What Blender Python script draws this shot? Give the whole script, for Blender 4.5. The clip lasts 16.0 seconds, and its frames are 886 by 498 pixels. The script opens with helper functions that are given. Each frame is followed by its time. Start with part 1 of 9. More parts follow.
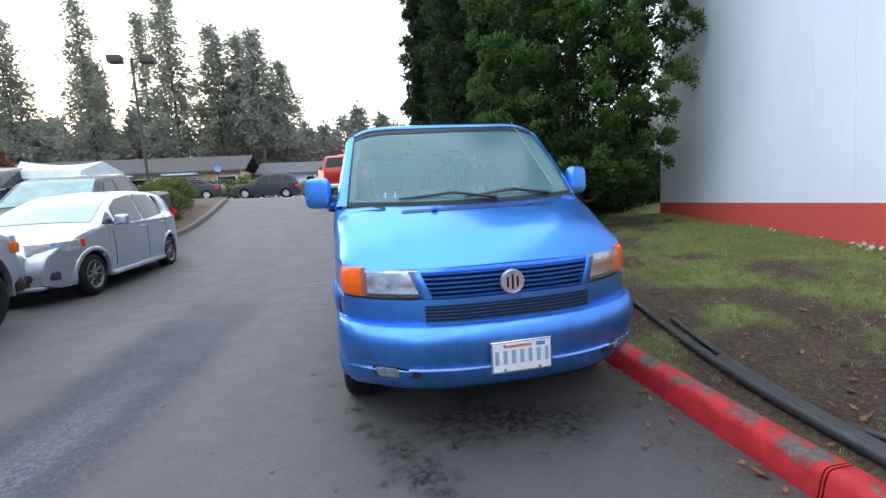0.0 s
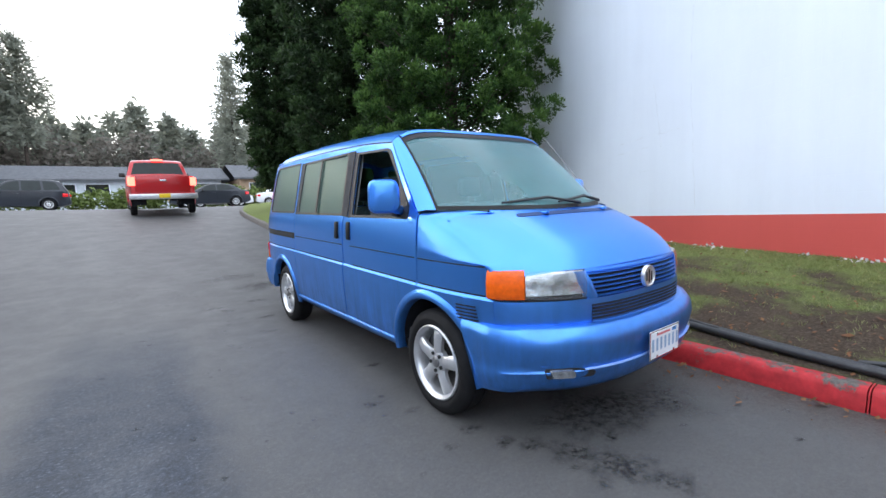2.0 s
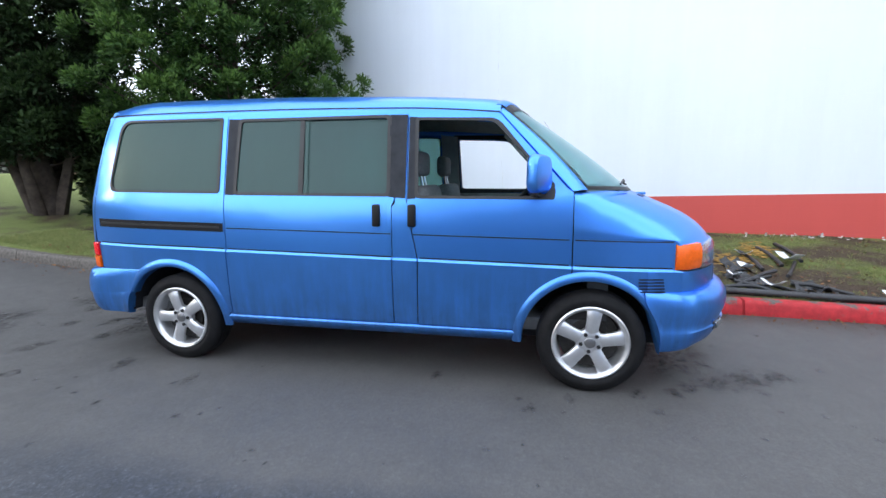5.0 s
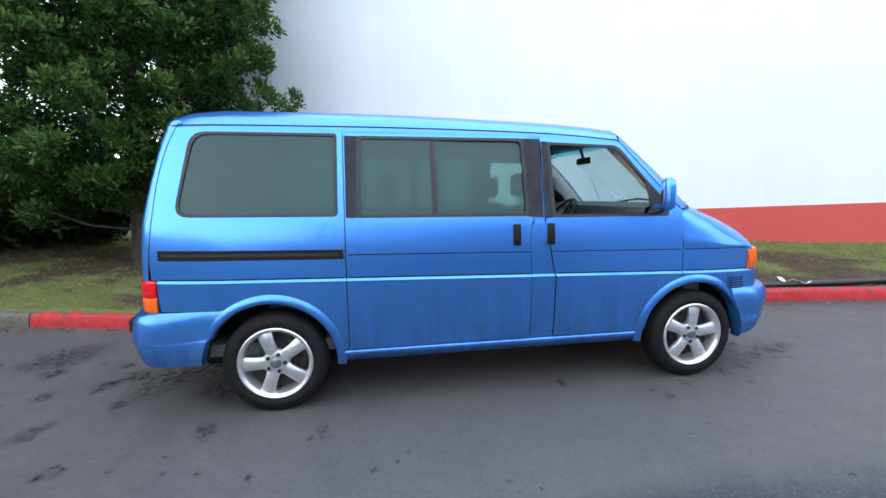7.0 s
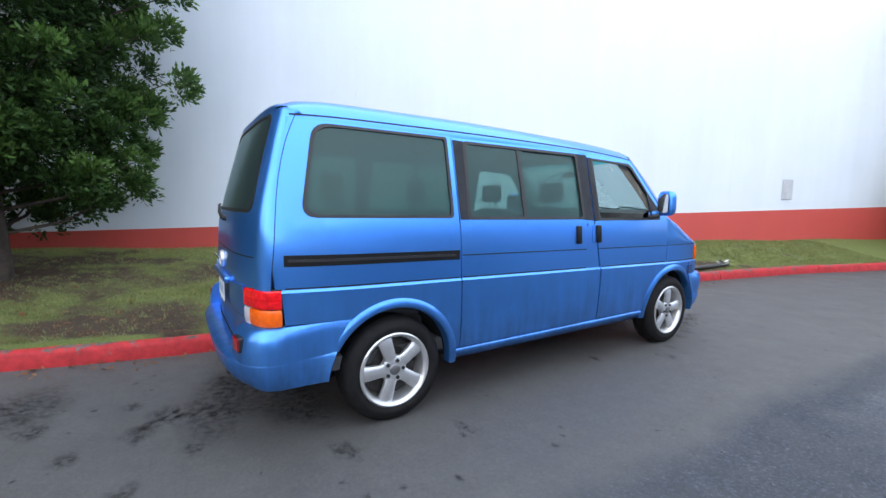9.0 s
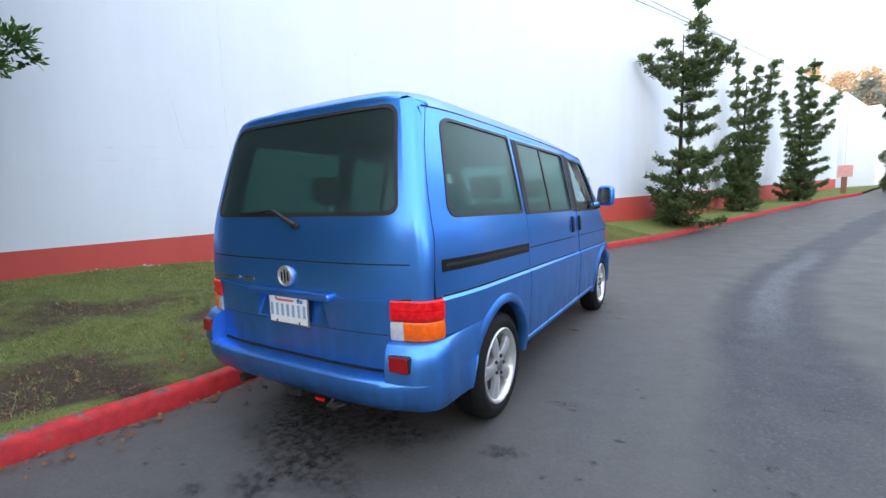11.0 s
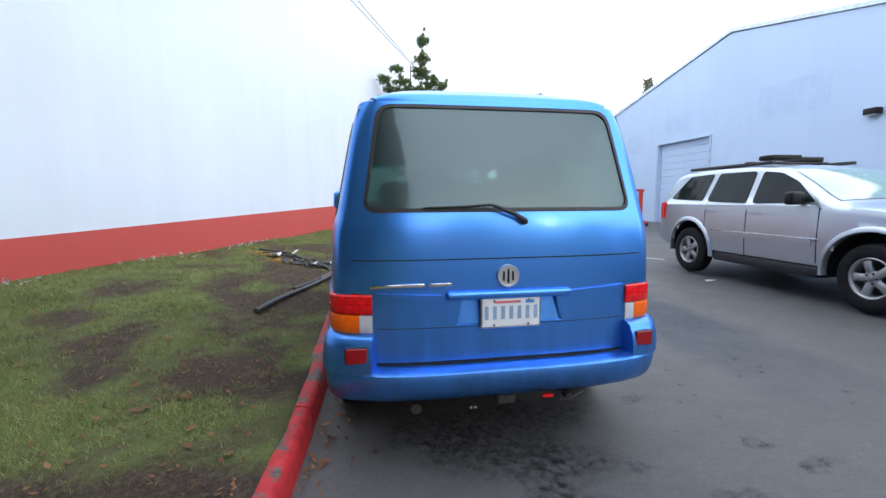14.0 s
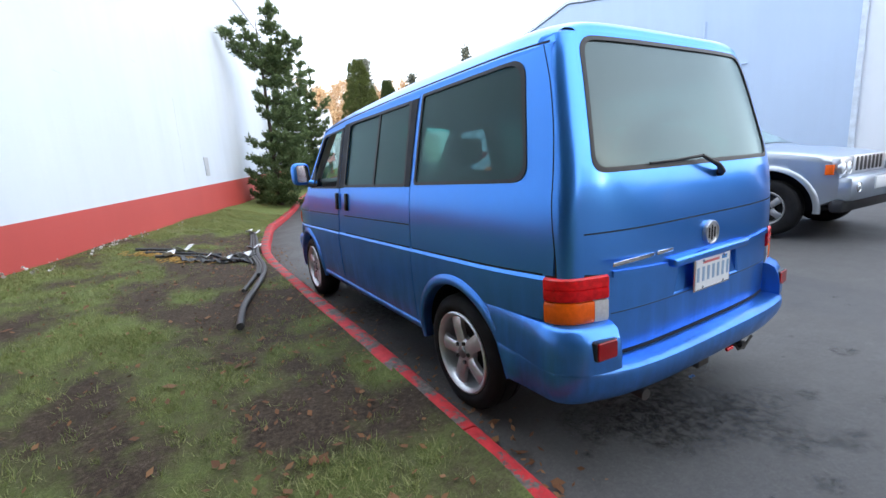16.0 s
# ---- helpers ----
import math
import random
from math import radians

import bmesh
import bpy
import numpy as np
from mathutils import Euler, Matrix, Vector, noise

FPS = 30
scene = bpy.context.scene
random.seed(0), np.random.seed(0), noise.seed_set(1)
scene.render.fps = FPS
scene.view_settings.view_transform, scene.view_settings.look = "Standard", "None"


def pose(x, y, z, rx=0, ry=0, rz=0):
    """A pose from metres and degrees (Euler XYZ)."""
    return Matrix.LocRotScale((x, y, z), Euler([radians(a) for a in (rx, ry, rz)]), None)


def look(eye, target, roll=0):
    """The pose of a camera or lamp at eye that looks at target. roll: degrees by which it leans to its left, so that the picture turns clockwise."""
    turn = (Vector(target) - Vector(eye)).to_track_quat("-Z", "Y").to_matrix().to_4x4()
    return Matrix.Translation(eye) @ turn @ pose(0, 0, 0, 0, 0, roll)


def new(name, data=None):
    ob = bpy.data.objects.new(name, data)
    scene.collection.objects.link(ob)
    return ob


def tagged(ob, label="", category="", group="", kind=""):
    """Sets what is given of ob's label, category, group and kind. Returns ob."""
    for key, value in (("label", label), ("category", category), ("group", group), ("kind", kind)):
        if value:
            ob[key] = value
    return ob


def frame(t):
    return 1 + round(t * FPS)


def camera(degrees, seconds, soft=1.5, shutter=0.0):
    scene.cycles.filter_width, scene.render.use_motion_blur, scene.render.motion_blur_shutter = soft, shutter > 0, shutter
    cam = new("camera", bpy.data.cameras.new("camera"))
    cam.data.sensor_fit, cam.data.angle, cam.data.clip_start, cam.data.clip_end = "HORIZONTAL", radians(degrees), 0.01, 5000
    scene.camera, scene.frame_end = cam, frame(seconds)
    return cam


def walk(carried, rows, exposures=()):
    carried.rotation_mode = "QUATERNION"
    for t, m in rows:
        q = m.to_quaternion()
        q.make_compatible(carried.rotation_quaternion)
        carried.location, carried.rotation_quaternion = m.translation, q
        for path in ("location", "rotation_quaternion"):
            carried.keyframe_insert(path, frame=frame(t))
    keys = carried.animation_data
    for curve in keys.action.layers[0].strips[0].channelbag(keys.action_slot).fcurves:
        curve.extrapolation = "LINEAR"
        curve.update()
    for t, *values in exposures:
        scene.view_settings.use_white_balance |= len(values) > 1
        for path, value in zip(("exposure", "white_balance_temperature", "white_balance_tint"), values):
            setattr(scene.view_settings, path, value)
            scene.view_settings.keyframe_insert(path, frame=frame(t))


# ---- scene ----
cam = camera(91.3, 16.0)
PATH = [
    (0, (-0.74, -2.895, 1.294), (-0.362, -0.947, 1.041), -3.3),
    (0.5, (-1.141, -2.794, 1.301), (-0.593, -0.884, 1.074), -2.5),
    (1, (-1.547, -2.626, 1.31), (-0.8, -0.784, 1.095), -2.2),
    (1.5, (-1.944, -2.386, 1.316), (-1.029, -0.621, 1.103), -2.6),
    (2, (-2.338, -2.114, 1.296), (-1.162, -0.511, 1.079), -2.3),
    (2.5, (-2.663, -1.793, 1.303), (-1.294, -0.35, 1.091), -2.1),
    (3, (-2.958, -1.417, 1.305), (-1.432, -0.151, 1.042), -0.8),
    (3.5, (-3.183, -1.006, 1.309), (-1.523, 0.073, 1.032), -1.1),
    (3.7, (-3.252, -0.827, 1.308), (-1.544, 0.171, 1.019), -1.3),
    (5.8, (-3.6, 1.12, 1.335), (-1.623, 1.278, 1.074), -0.9),
    (6, (-3.612, 1.315, 1.327), (-1.63, 1.448, 1.096), -1.4),
    (6.5, (-3.63, 1.789, 1.338), (-1.646, 1.746, 1.089), -0.7),
    (7, (-3.646, 2.259, 1.359), (-1.684, 1.96, 1.114), -0.9),
    (7.5, (-3.591, 2.729, 1.361), (-1.66, 2.27, 1.111), -1.5),
    (8, (-3.516, 3.212, 1.356), (-1.645, 2.54, 1.135), -0.2),
    (8.5, (-3.376, 3.655, 1.351), (-1.562, 2.852, 1.092), -0.9),
    (9, (-3.189, 4.041, 1.343), (-1.507, 2.979, 1.126), 0.5),
    (9.2, (-3.092, 4.207, 1.342), (-1.484, 3.037, 1.128), 0.3),
    (11.3, (-1.708, 5.42, 1.334), (-0.788, 3.657, 1.113), -0.6),
    (11.5, (-1.549, 5.504, 1.334), (-0.719, 3.698, 1.112), 0.3),
    (12, (-1.126, 5.701, 1.346), (-0.509, 3.813, 1.111), -0.0),
    (12.5, (-0.674, 5.815, 1.351), (-0.25, 3.875, 1.116), -0.4),
    (13, (-0.23, 5.883, 1.34), (-0.071, 3.903, 1.105), -0.0),
    (13.5, (0.227, 5.884, 1.318), (0.108, 3.899, 1.102), -0.3),
    (14, (0.689, 5.817, 1.334), (0.348, 3.859, 1.111), -0.3),
    (14.5, (1.123, 5.707, 1.352), (0.522, 3.825, 1.04), -1.4),
    (15, (1.489, 5.489, 1.344), (0.741, 3.658, 1.053), -3.1),
    (15.5, (1.826, 5.176, 1.335), (0.914, 3.43, 0.987), -3.8),
    (16, (2.095, 4.812, 1.352), (1.083, 3.131, 0.967), -3.9),
]
EXPOSURES = [(0, 0.93), (1.5, 0.95), (2.5, 1.0), (3.5, 1.02), (6.0, 1.08), (7.5, 1.10), (9.0, 1.02), (11.5, 0.93), (13.5, 0.93), (14.5, 0.86), (15.0, 0.84), (15.5, 0.93), (16, 1.05)]
walk(cam, [(t, look(eye, target, roll)) for t, eye, target, roll in PATH], EXPOSURES)

# ---- light ----
world = bpy.data.worlds.new("sky")
scene.world = world
world.use_nodes = True
wn = world.node_tree
wn.nodes.clear()
sky = wn.nodes.new("ShaderNodeTexSky")
sky.sky_type = "NISHITA"
sky.sun_disc = False
sky.sun_elevation = radians(9)
sky.sun_rotation = radians(-24)
sky.air_density = 1.0
sky.dust_density = 2.0
veil = wn.nodes.new("ShaderNodeMix")
veil.data_type = "RGBA"
veil.inputs[0].default_value = 0.72
tcw = wn.nodes.new("ShaderNodeTexCoord")
clouds = wn.nodes.new("ShaderNodeTexNoise")
clouds.inputs["Scale"].default_value = 2.6
clouds.inputs["Detail"].default_value = 6
layer = wn.nodes.new("ShaderNodeMapping")
layer.inputs["Scale"].default_value = (1, 1, 2.6)
cover = wn.nodes.new("ShaderNodeValToRGB")
cover.color_ramp.elements[0].position, cover.color_ramp.elements[0].color = 0.36, (7.5, 8.2, 9.6, 1)
cover.color_ramp.elements[1].position, cover.color_ramp.elements[1].color = 0.62, (10.5, 11.3, 12.7, 1)
wn.links.new(tcw.outputs["Generated"], layer.inputs[0])
wn.links.new(layer.outputs[0], clouds.inputs[0])
wn.links.new(clouds.outputs["Fac"], cover.inputs[0])
wn.links.new(cover.outputs[0], veil.inputs[7])
back = wn.nodes.new("ShaderNodeBackground")
back.inputs[1].default_value = 0.17
wout = wn.nodes.new("ShaderNodeOutputWorld")
wn.links.new(sky.outputs[0], veil.inputs[6])
wn.links.new(veil.outputs[2], back.inputs[0])
wn.links.new(back.outputs[0], wout.inputs[0])

sun_data = bpy.data.lights.new("sun", "SUN")
sun_data.energy = 0.75
sun_data.angle = radians(14)
sun_data.color = (1.0, 0.9, 0.78)
sun = new("sun", sun_data)
sun.matrix_world = look((-40.7 * 0.9, 91.3 * 0.9, 16), (0, 0, 0))
scene.view_settings.exposure = 0.93

# ---- materials ----


def material(name):
    m = bpy.data.materials.new(name)
    m.use_nodes = True
    t = m.node_tree
    return m, t, t.nodes["Principled BSDF"]


def noise_node(t, scale, detail=6, rough=0.6, stretch=None, coords="Object"):
    tc = t.nodes.new("ShaderNodeTexCoord")
    n = t.nodes.new("ShaderNodeTexNoise")
    n.inputs["Scale"].default_value = scale
    n.inputs["Detail"].default_value = detail
    n.inputs["Roughness"].default_value = rough
    if stretch:
        mp = t.nodes.new("ShaderNodeMapping")
        mp.inputs["Scale"].default_value = stretch
        t.links.new(tc.outputs[coords], mp.inputs[0])
        t.links.new(mp.outputs[0], n.inputs[0])
    else:
        t.links.new(tc.outputs[coords], n.inputs[0])
    return n.outputs["Fac"]


def ramp(t, fac, stops):
    r = t.nodes.new("ShaderNodeValToRGB")
    els = r.color_ramp.elements
    while len(els) < len(stops):
        els.new(0.5)
    for e, (p, c) in zip(els, stops):
        e.position = p
        e.color = (*c, 1) if len(c) == 3 else c
    t.links.new(fac, r.inputs[0])
    return r.outputs[0]


def mix(t, fac, a, b, mode="MIX"):
    n = t.nodes.new("ShaderNodeMix")
    n.data_type = "RGBA"
    n.blend_type = mode
    for sock, v in ((n.inputs[0], fac), (n.inputs[6], a), (n.inputs[7], b)):
        if isinstance(v, (int, float)):
            sock.default_value = v
        elif isinstance(v, tuple):
            sock.default_value = (*v, 1)
        else:
            t.links.new(v, sock)
    return n.outputs[2]


def bump(t, height, strength, dist=0.01):
    b = t.nodes.new("ShaderNodeBump")
    b.inputs["Strength"].default_value = strength
    b.inputs["Distance"].default_value = dist
    t.links.new(height, b.inputs["Height"])
    return b.outputs[0]


def simple(name, color, rough=0.5, metal=0.0, vary=0.15, scale=6.0, relief=0.0, relief_scale=80.0, coat=0.0, spec=0.5):
    m, t, p = material(name)
    f = noise_node(t, scale)
    lo = tuple(c * (1 - vary) for c in color)
    hi = tuple(min(1, c * (1 + vary)) for c in color)
    t.links.new(ramp(t, f, [(0.3, lo), (0.7, hi)]), p.inputs["Base Color"])
    p.inputs["Roughness"].default_value = rough
    p.inputs["Metallic"].default_value = metal
    p.inputs["Specular IOR Level"].default_value = spec
    p.inputs["Coat Weight"].default_value = coat
    p.inputs["Coat Roughness"].default_value = 0.08
    if relief:
        t.links.new(bump(t, noise_node(t, relief_scale, 3), relief, 0.004), p.inputs["Normal"])
    return m


def car_paint(name, color, metal=0.45, rough=0.33, dirt=0.5, dirt_low=0.35, dirt_high=0.95, coat=0.6):
    m, t, p = material(name)
    flake = noise_node(t, 900, 2)
    c = ramp(t, flake, [(0.35, tuple(v * 0.86 for v in color)), (0.65, tuple(min(1, v * 1.12) for v in color))])
    # road film, with runs, on the lower body
    tc = t.nodes.new("ShaderNodeTexCoord")
    sep = t.nodes.new("ShaderNodeSeparateXYZ")
    t.links.new(tc.outputs["Object"], sep.inputs[0])
    rng = t.nodes.new("ShaderNodeMapRange")
    rng.inputs[1].default_value, rng.inputs[2].default_value = dirt_high, dirt_low
    t.links.new(sep.outputs[2], rng.inputs[0])
    runs = noise_node(t, 9, 5, 0.7, (1.5, 1.5, 0.12))
    spots = noise_node(t, 3.2, 8, 0.7)
    mul = t.nodes.new("ShaderNodeMath")
    mul.operation = "MULTIPLY"
    t.links.new(rng.outputs[0], mul.inputs[0])
    t.links.new(ramp(t, mix(t, 0.5, runs, spots), [(0.36, (0, 0, 0)), (0.66, (1, 1, 1))]), mul.inputs[1])
    mul2 = t.nodes.new("ShaderNodeMath")
    mul2.operation = "MULTIPLY"
    mul2.inputs[1].default_value = dirt
    t.links.new(mul.outputs[0], mul2.inputs[0])
    t.links.new(mix(t, mul2.outputs[0], c, (0.035, 0.05, 0.075)), p.inputs["Base Color"])
    p.inputs["Metallic"].default_value = metal
    r = t.nodes.new("ShaderNodeMapRange")
    r.inputs[3].default_value, r.inputs[4].default_value = rough, rough + 0.3
    t.links.new(mul2.outputs[0], r.inputs[0])
    t.links.new(r.outputs[0], p.inputs["Roughness"])
    p.inputs["Coat Weight"].default_value = coat
    if metal > 0.5:
        # metallic flake keeps its hue at a grazing view
        p.inputs["Specular Tint"].default_value = (0.5, 0.7, 1.0, 1)
    p.inputs["Coat Roughness"].default_value = 0.11
    t.links.new(bump(t, noise_node(t, 2.2, 2), 0.05, 0.02), p.inputs["Normal"])
    return m


def glass(name, tint, rough=0.02, sheen=(1.0, 1.0, 1.0), ior=1.55, film=0.0, film_tint=(0.36, 0.64, 0.67), sharp=0.0):
    """A thin pane: tinted clear, with a Fresnel sheen. sharp: the wiped share of the sheen, clear as a mirror."""
    m, t, p = material(name)
    t.nodes.remove(p)
    tr = t.nodes.new("ShaderNodeBsdfTransparent")
    tr.inputs[0].default_value = (*tint, 1)
    gl = t.nodes.new("ShaderNodeBsdfGlossy")
    gl.inputs["Roughness"].default_value = rough
    gl.inputs[0].default_value = (*sheen, 1)
    sheen_out = gl.outputs[0]
    if sharp:
        g2 = t.nodes.new("ShaderNodeBsdfGlossy")
        g2.inputs["Roughness"].default_value = 0.03
        g2.inputs[0].default_value = (*sheen, 1)
        ms = t.nodes.new("ShaderNodeMixShader")
        ms.inputs[0].default_value = sharp
        t.links.new(gl.outputs[0], ms.inputs[1])
        t.links.new(g2.outputs[0], ms.inputs[2])
        sheen_out = ms.outputs[0]
    lw = t.nodes.new("ShaderNodeLayerWeight")
    pw = t.nodes.new("ShaderNodeMath")
    pw.operation = "POWER"
    pw.inputs[1].default_value = 5.0
    t.links.new(lw.outputs["Facing"], pw.inputs[0])
    f0 = ((ior - 1) / (ior + 1)) ** 2
    fr = t.nodes.new("ShaderNodeMath")
    fr.operation = "MULTIPLY_ADD"
    fr.inputs[1].default_value, fr.inputs[2].default_value = 1 - f0, f0
    t.links.new(pw.outputs[0], fr.inputs[0])
    mx = t.nodes.new("ShaderNodeMixShader")
    t.links.new(fr.outputs[0], mx.inputs[0])
    t.links.new(tr.outputs[0], mx.inputs[1])
    t.links.new(sheen_out, mx.inputs[2])
    last = mx.outputs[0]
    if film:
        # a thin uneven dusty film; on the windscreen its tint also paints mirrored sky
        df = t.nodes.new("ShaderNodeBsdfDiffuse")
        df.inputs[0].default_value = (*film_tint, 1)
        m2 = t.nodes.new("ShaderNodeMixShader")
        n = mix(t, 0.5, noise_node(t, 1.8, 5, 0.6, (1, 1, 0.4)), noise_node(t, 7.0, 5, 0.65, (1, 1, 0.10)))
        t.links.new(ramp(t, n, [(0.3, (film * 0.85,) * 3), (0.7, (film * 1.2,) * 3)]), m2.inputs[0])
        t.links.new(last, m2.inputs[1])
        t.links.new(df.outputs[0], m2.inputs[2])
        last = m2.outputs[0]
    t.links.new(last, t.nodes["Material Output"].inputs[0])
    return m


def clear_back(name):
    """The inner face of a pane, whose tint and sheen lie in its outer face."""
    m, t, p = material(name)
    t.nodes.remove(p)
    tr = t.nodes.new("ShaderNodeBsdfTransparent")
    t.links.new(tr.outputs[0], t.nodes["Material Output"].inputs[0])
    return m


def one_tint(ob, out):
    """Leaves a pane's tint to its outer face alone."""
    ob.data.materials.append(PANE_BACK)
    for f in ob.data.polygons:
        if f.normal.dot(Vector(out)) < 0.3:
            f.material_index = 1
    return ob


BLUE = car_paint("blue_metallic_paint", (0.080, 0.315, 0.90), 0.82, 0.28, 0.62, 0.36, 0.92, 0.5)
SILVER = car_paint("silver_paint", (0.50, 0.54, 0.585), 0.75, 0.33, 0.25, 0.2, 0.7, 0.5)
RED_PAINT = car_paint("red_car_paint", (0.42, 0.008, 0.012), 0.15, 0.3, 0.3, 0.3, 0.9)
DARK_PAINT = car_paint("dark_car_paint", (0.016, 0.02, 0.028), 0.2, 0.3, 0.3, 0.3, 0.9, 0.2)
GREY_PAINT = car_paint("grey_car_paint", (0.028, 0.031, 0.037), 0.2, 0.45, 0.3, 0.3, 0.9, 0.1)
WHITE_PAINT = car_paint("white_car_paint", (0.75, 0.77, 0.8), 0.0, 0.3, 0.2, 0.3, 0.9)
MAROON_PAINT = car_paint("maroon_car_paint", (0.12, 0.01, 0.03), 0.2, 0.3, 0.3, 0.3, 0.9)
BLACK = simple("black_trim", (0.018, 0.018, 0.02), 0.5, 0, 0.3, 12, 0.15)
GLOSS_BLACK = simple("gloss_black", (0.010, 0.010, 0.011), 0.42, 0, 0.25, 4, spec=0.22)
SEAM = simple("panel_gap", (0.006, 0.008, 0.014), 0.8, 0, 0.2, 10)
PILLAR = simple("charcoal_pillar", (0.026, 0.029, 0.036), 0.6, 0, 0.3, 9, spec=0.2)
RUBBER = simple("tyre_rubber", (0.011, 0.011, 0.012), 0.7, 0, 0.35, 14, 0.3, 120, spec=0.2)
ALLOY = simple("alloy", (0.66, 0.67, 0.69), 0.32, 0.75, 0.12, 9)
DULL_ALLOY = simple("dull_alloy", (0.34, 0.34, 0.35), 0.4, 0.6, 0.15, 9)
DARK_ALLOY = simple("dark_alloy", (0.13, 0.13, 0.135), 0.4, 0.6, 0.15, 9)
DARK_METAL = simple("dark_metal", (0.05, 0.047, 0.045), 0.6, 0.5, 0.4, 20)
CHROME = simple("chrome", (0.75, 0.75, 0.76), 0.12, 1.0, 0.06, 12)
LAMP_GLASS = glass("lamp_glass", (0.93, 0.95, 0.96), 0.03, (1, 1, 1), 1.5, 0.06, (0.7, 0.72, 0.74))
REFLECTOR = simple("lamp_reflector", (0.62, 0.64, 0.66), 0.22, 0.9, 0.4, 14, 0.9, 22)
LENS_CLEAR = simple("clear_lens", (0.62, 0.64, 0.66), 0.12, 0.55, 0.35, 18, coat=1.0)
LENS_AMBER = simple("amber_lens", (0.95, 0.13, 0.006), 0.25, 0, 0.18, 40, 0.1, 160, coat=0.2, spec=0.35)
LENS_RED = simple("red_lens", (0.78, 0.008, 0.014), 0.25, 0, 0.25, 40, 0.1, 160, coat=0.2, spec=0.35)
LENS_WHITE = simple("reverse_lens", (0.55, 0.55, 0.57), 0.25, 0, 0.15, 40, 0.1, 160, coat=0.8)
FOG_GLASS = simple("fog_lamp_glass", (0.22, 0.24, 0.26), 0.15, 0.4, 0.5, 30, coat=1.0)
PLATE = simple("plate_white", (0.74, 0.77, 0.8), 0.4, 0, 0.05, 18)
PLATE_RED = simple("plate_red", (0.6, 0.15, 0.16), 0.5, 0, 0.1, 10)
PLATE_YELLOW = simple("plate_yellow", (0.8, 0.55, 0.02), 0.4, 0, 0.1, 10)
SEAT = simple("grey_cloth", (0.14, 0.15, 0.16), 0.9, 0, 0.25, 60, 0.4, 200)
TRIM_GREY = simple("interior_plastic", (0.10, 0.105, 0.11), 0.7, 0, 0.2, 15, 0.15)
SHADE_BAND = glass("screen_shade_band", (0.22, 0.72, 0.74), 0.02, (1, 1, 1), 1.2)
PALE_LINER = simple("pale_interior_lining", (0.60, 0.58, 0.55), 0.8, 0, 0.1, 20)
LINER = simple("interior_lining", (0.30, 0.31, 0.31), 0.85, 0, 0.15, 20)
# the cyan film paints in the windscreen's pale reflection of the sky
CLEAR_GLASS = glass("windscreen_glass", (0.62, 0.84, 0.83), 0.28, (1, 1, 1), 1.8, 0.33, (0.12, 0.345, 0.38), 0.18)
TINT_GLASS = glass("tinted_glass", (0.13, 0.27, 0.24), 0.28, (0.74, 0.95, 0.95), 1.6, 0.19, (0.085, 0.19, 0.18), 0.06)
REAR_GLASS = glass("rear_glass", (0.11, 0.23, 0.20), 0.28, (0.78, 0.97, 1.0), 2.0, 0.07, (0.20, 0.32, 0.34), 0.4)
PANE_BACK = clear_back("pane_inner_face")
CAR_GLASS = simple("dark_car_glass", (0.014, 0.020, 0.020), 0.06, 0, 0.2, 4, spec=0.28)
PALE_GLASS = simple("pale_screen_glass", (0.16, 0.30, 0.28), 0.05, 0.0, 0.25, 3, coat=1.0)


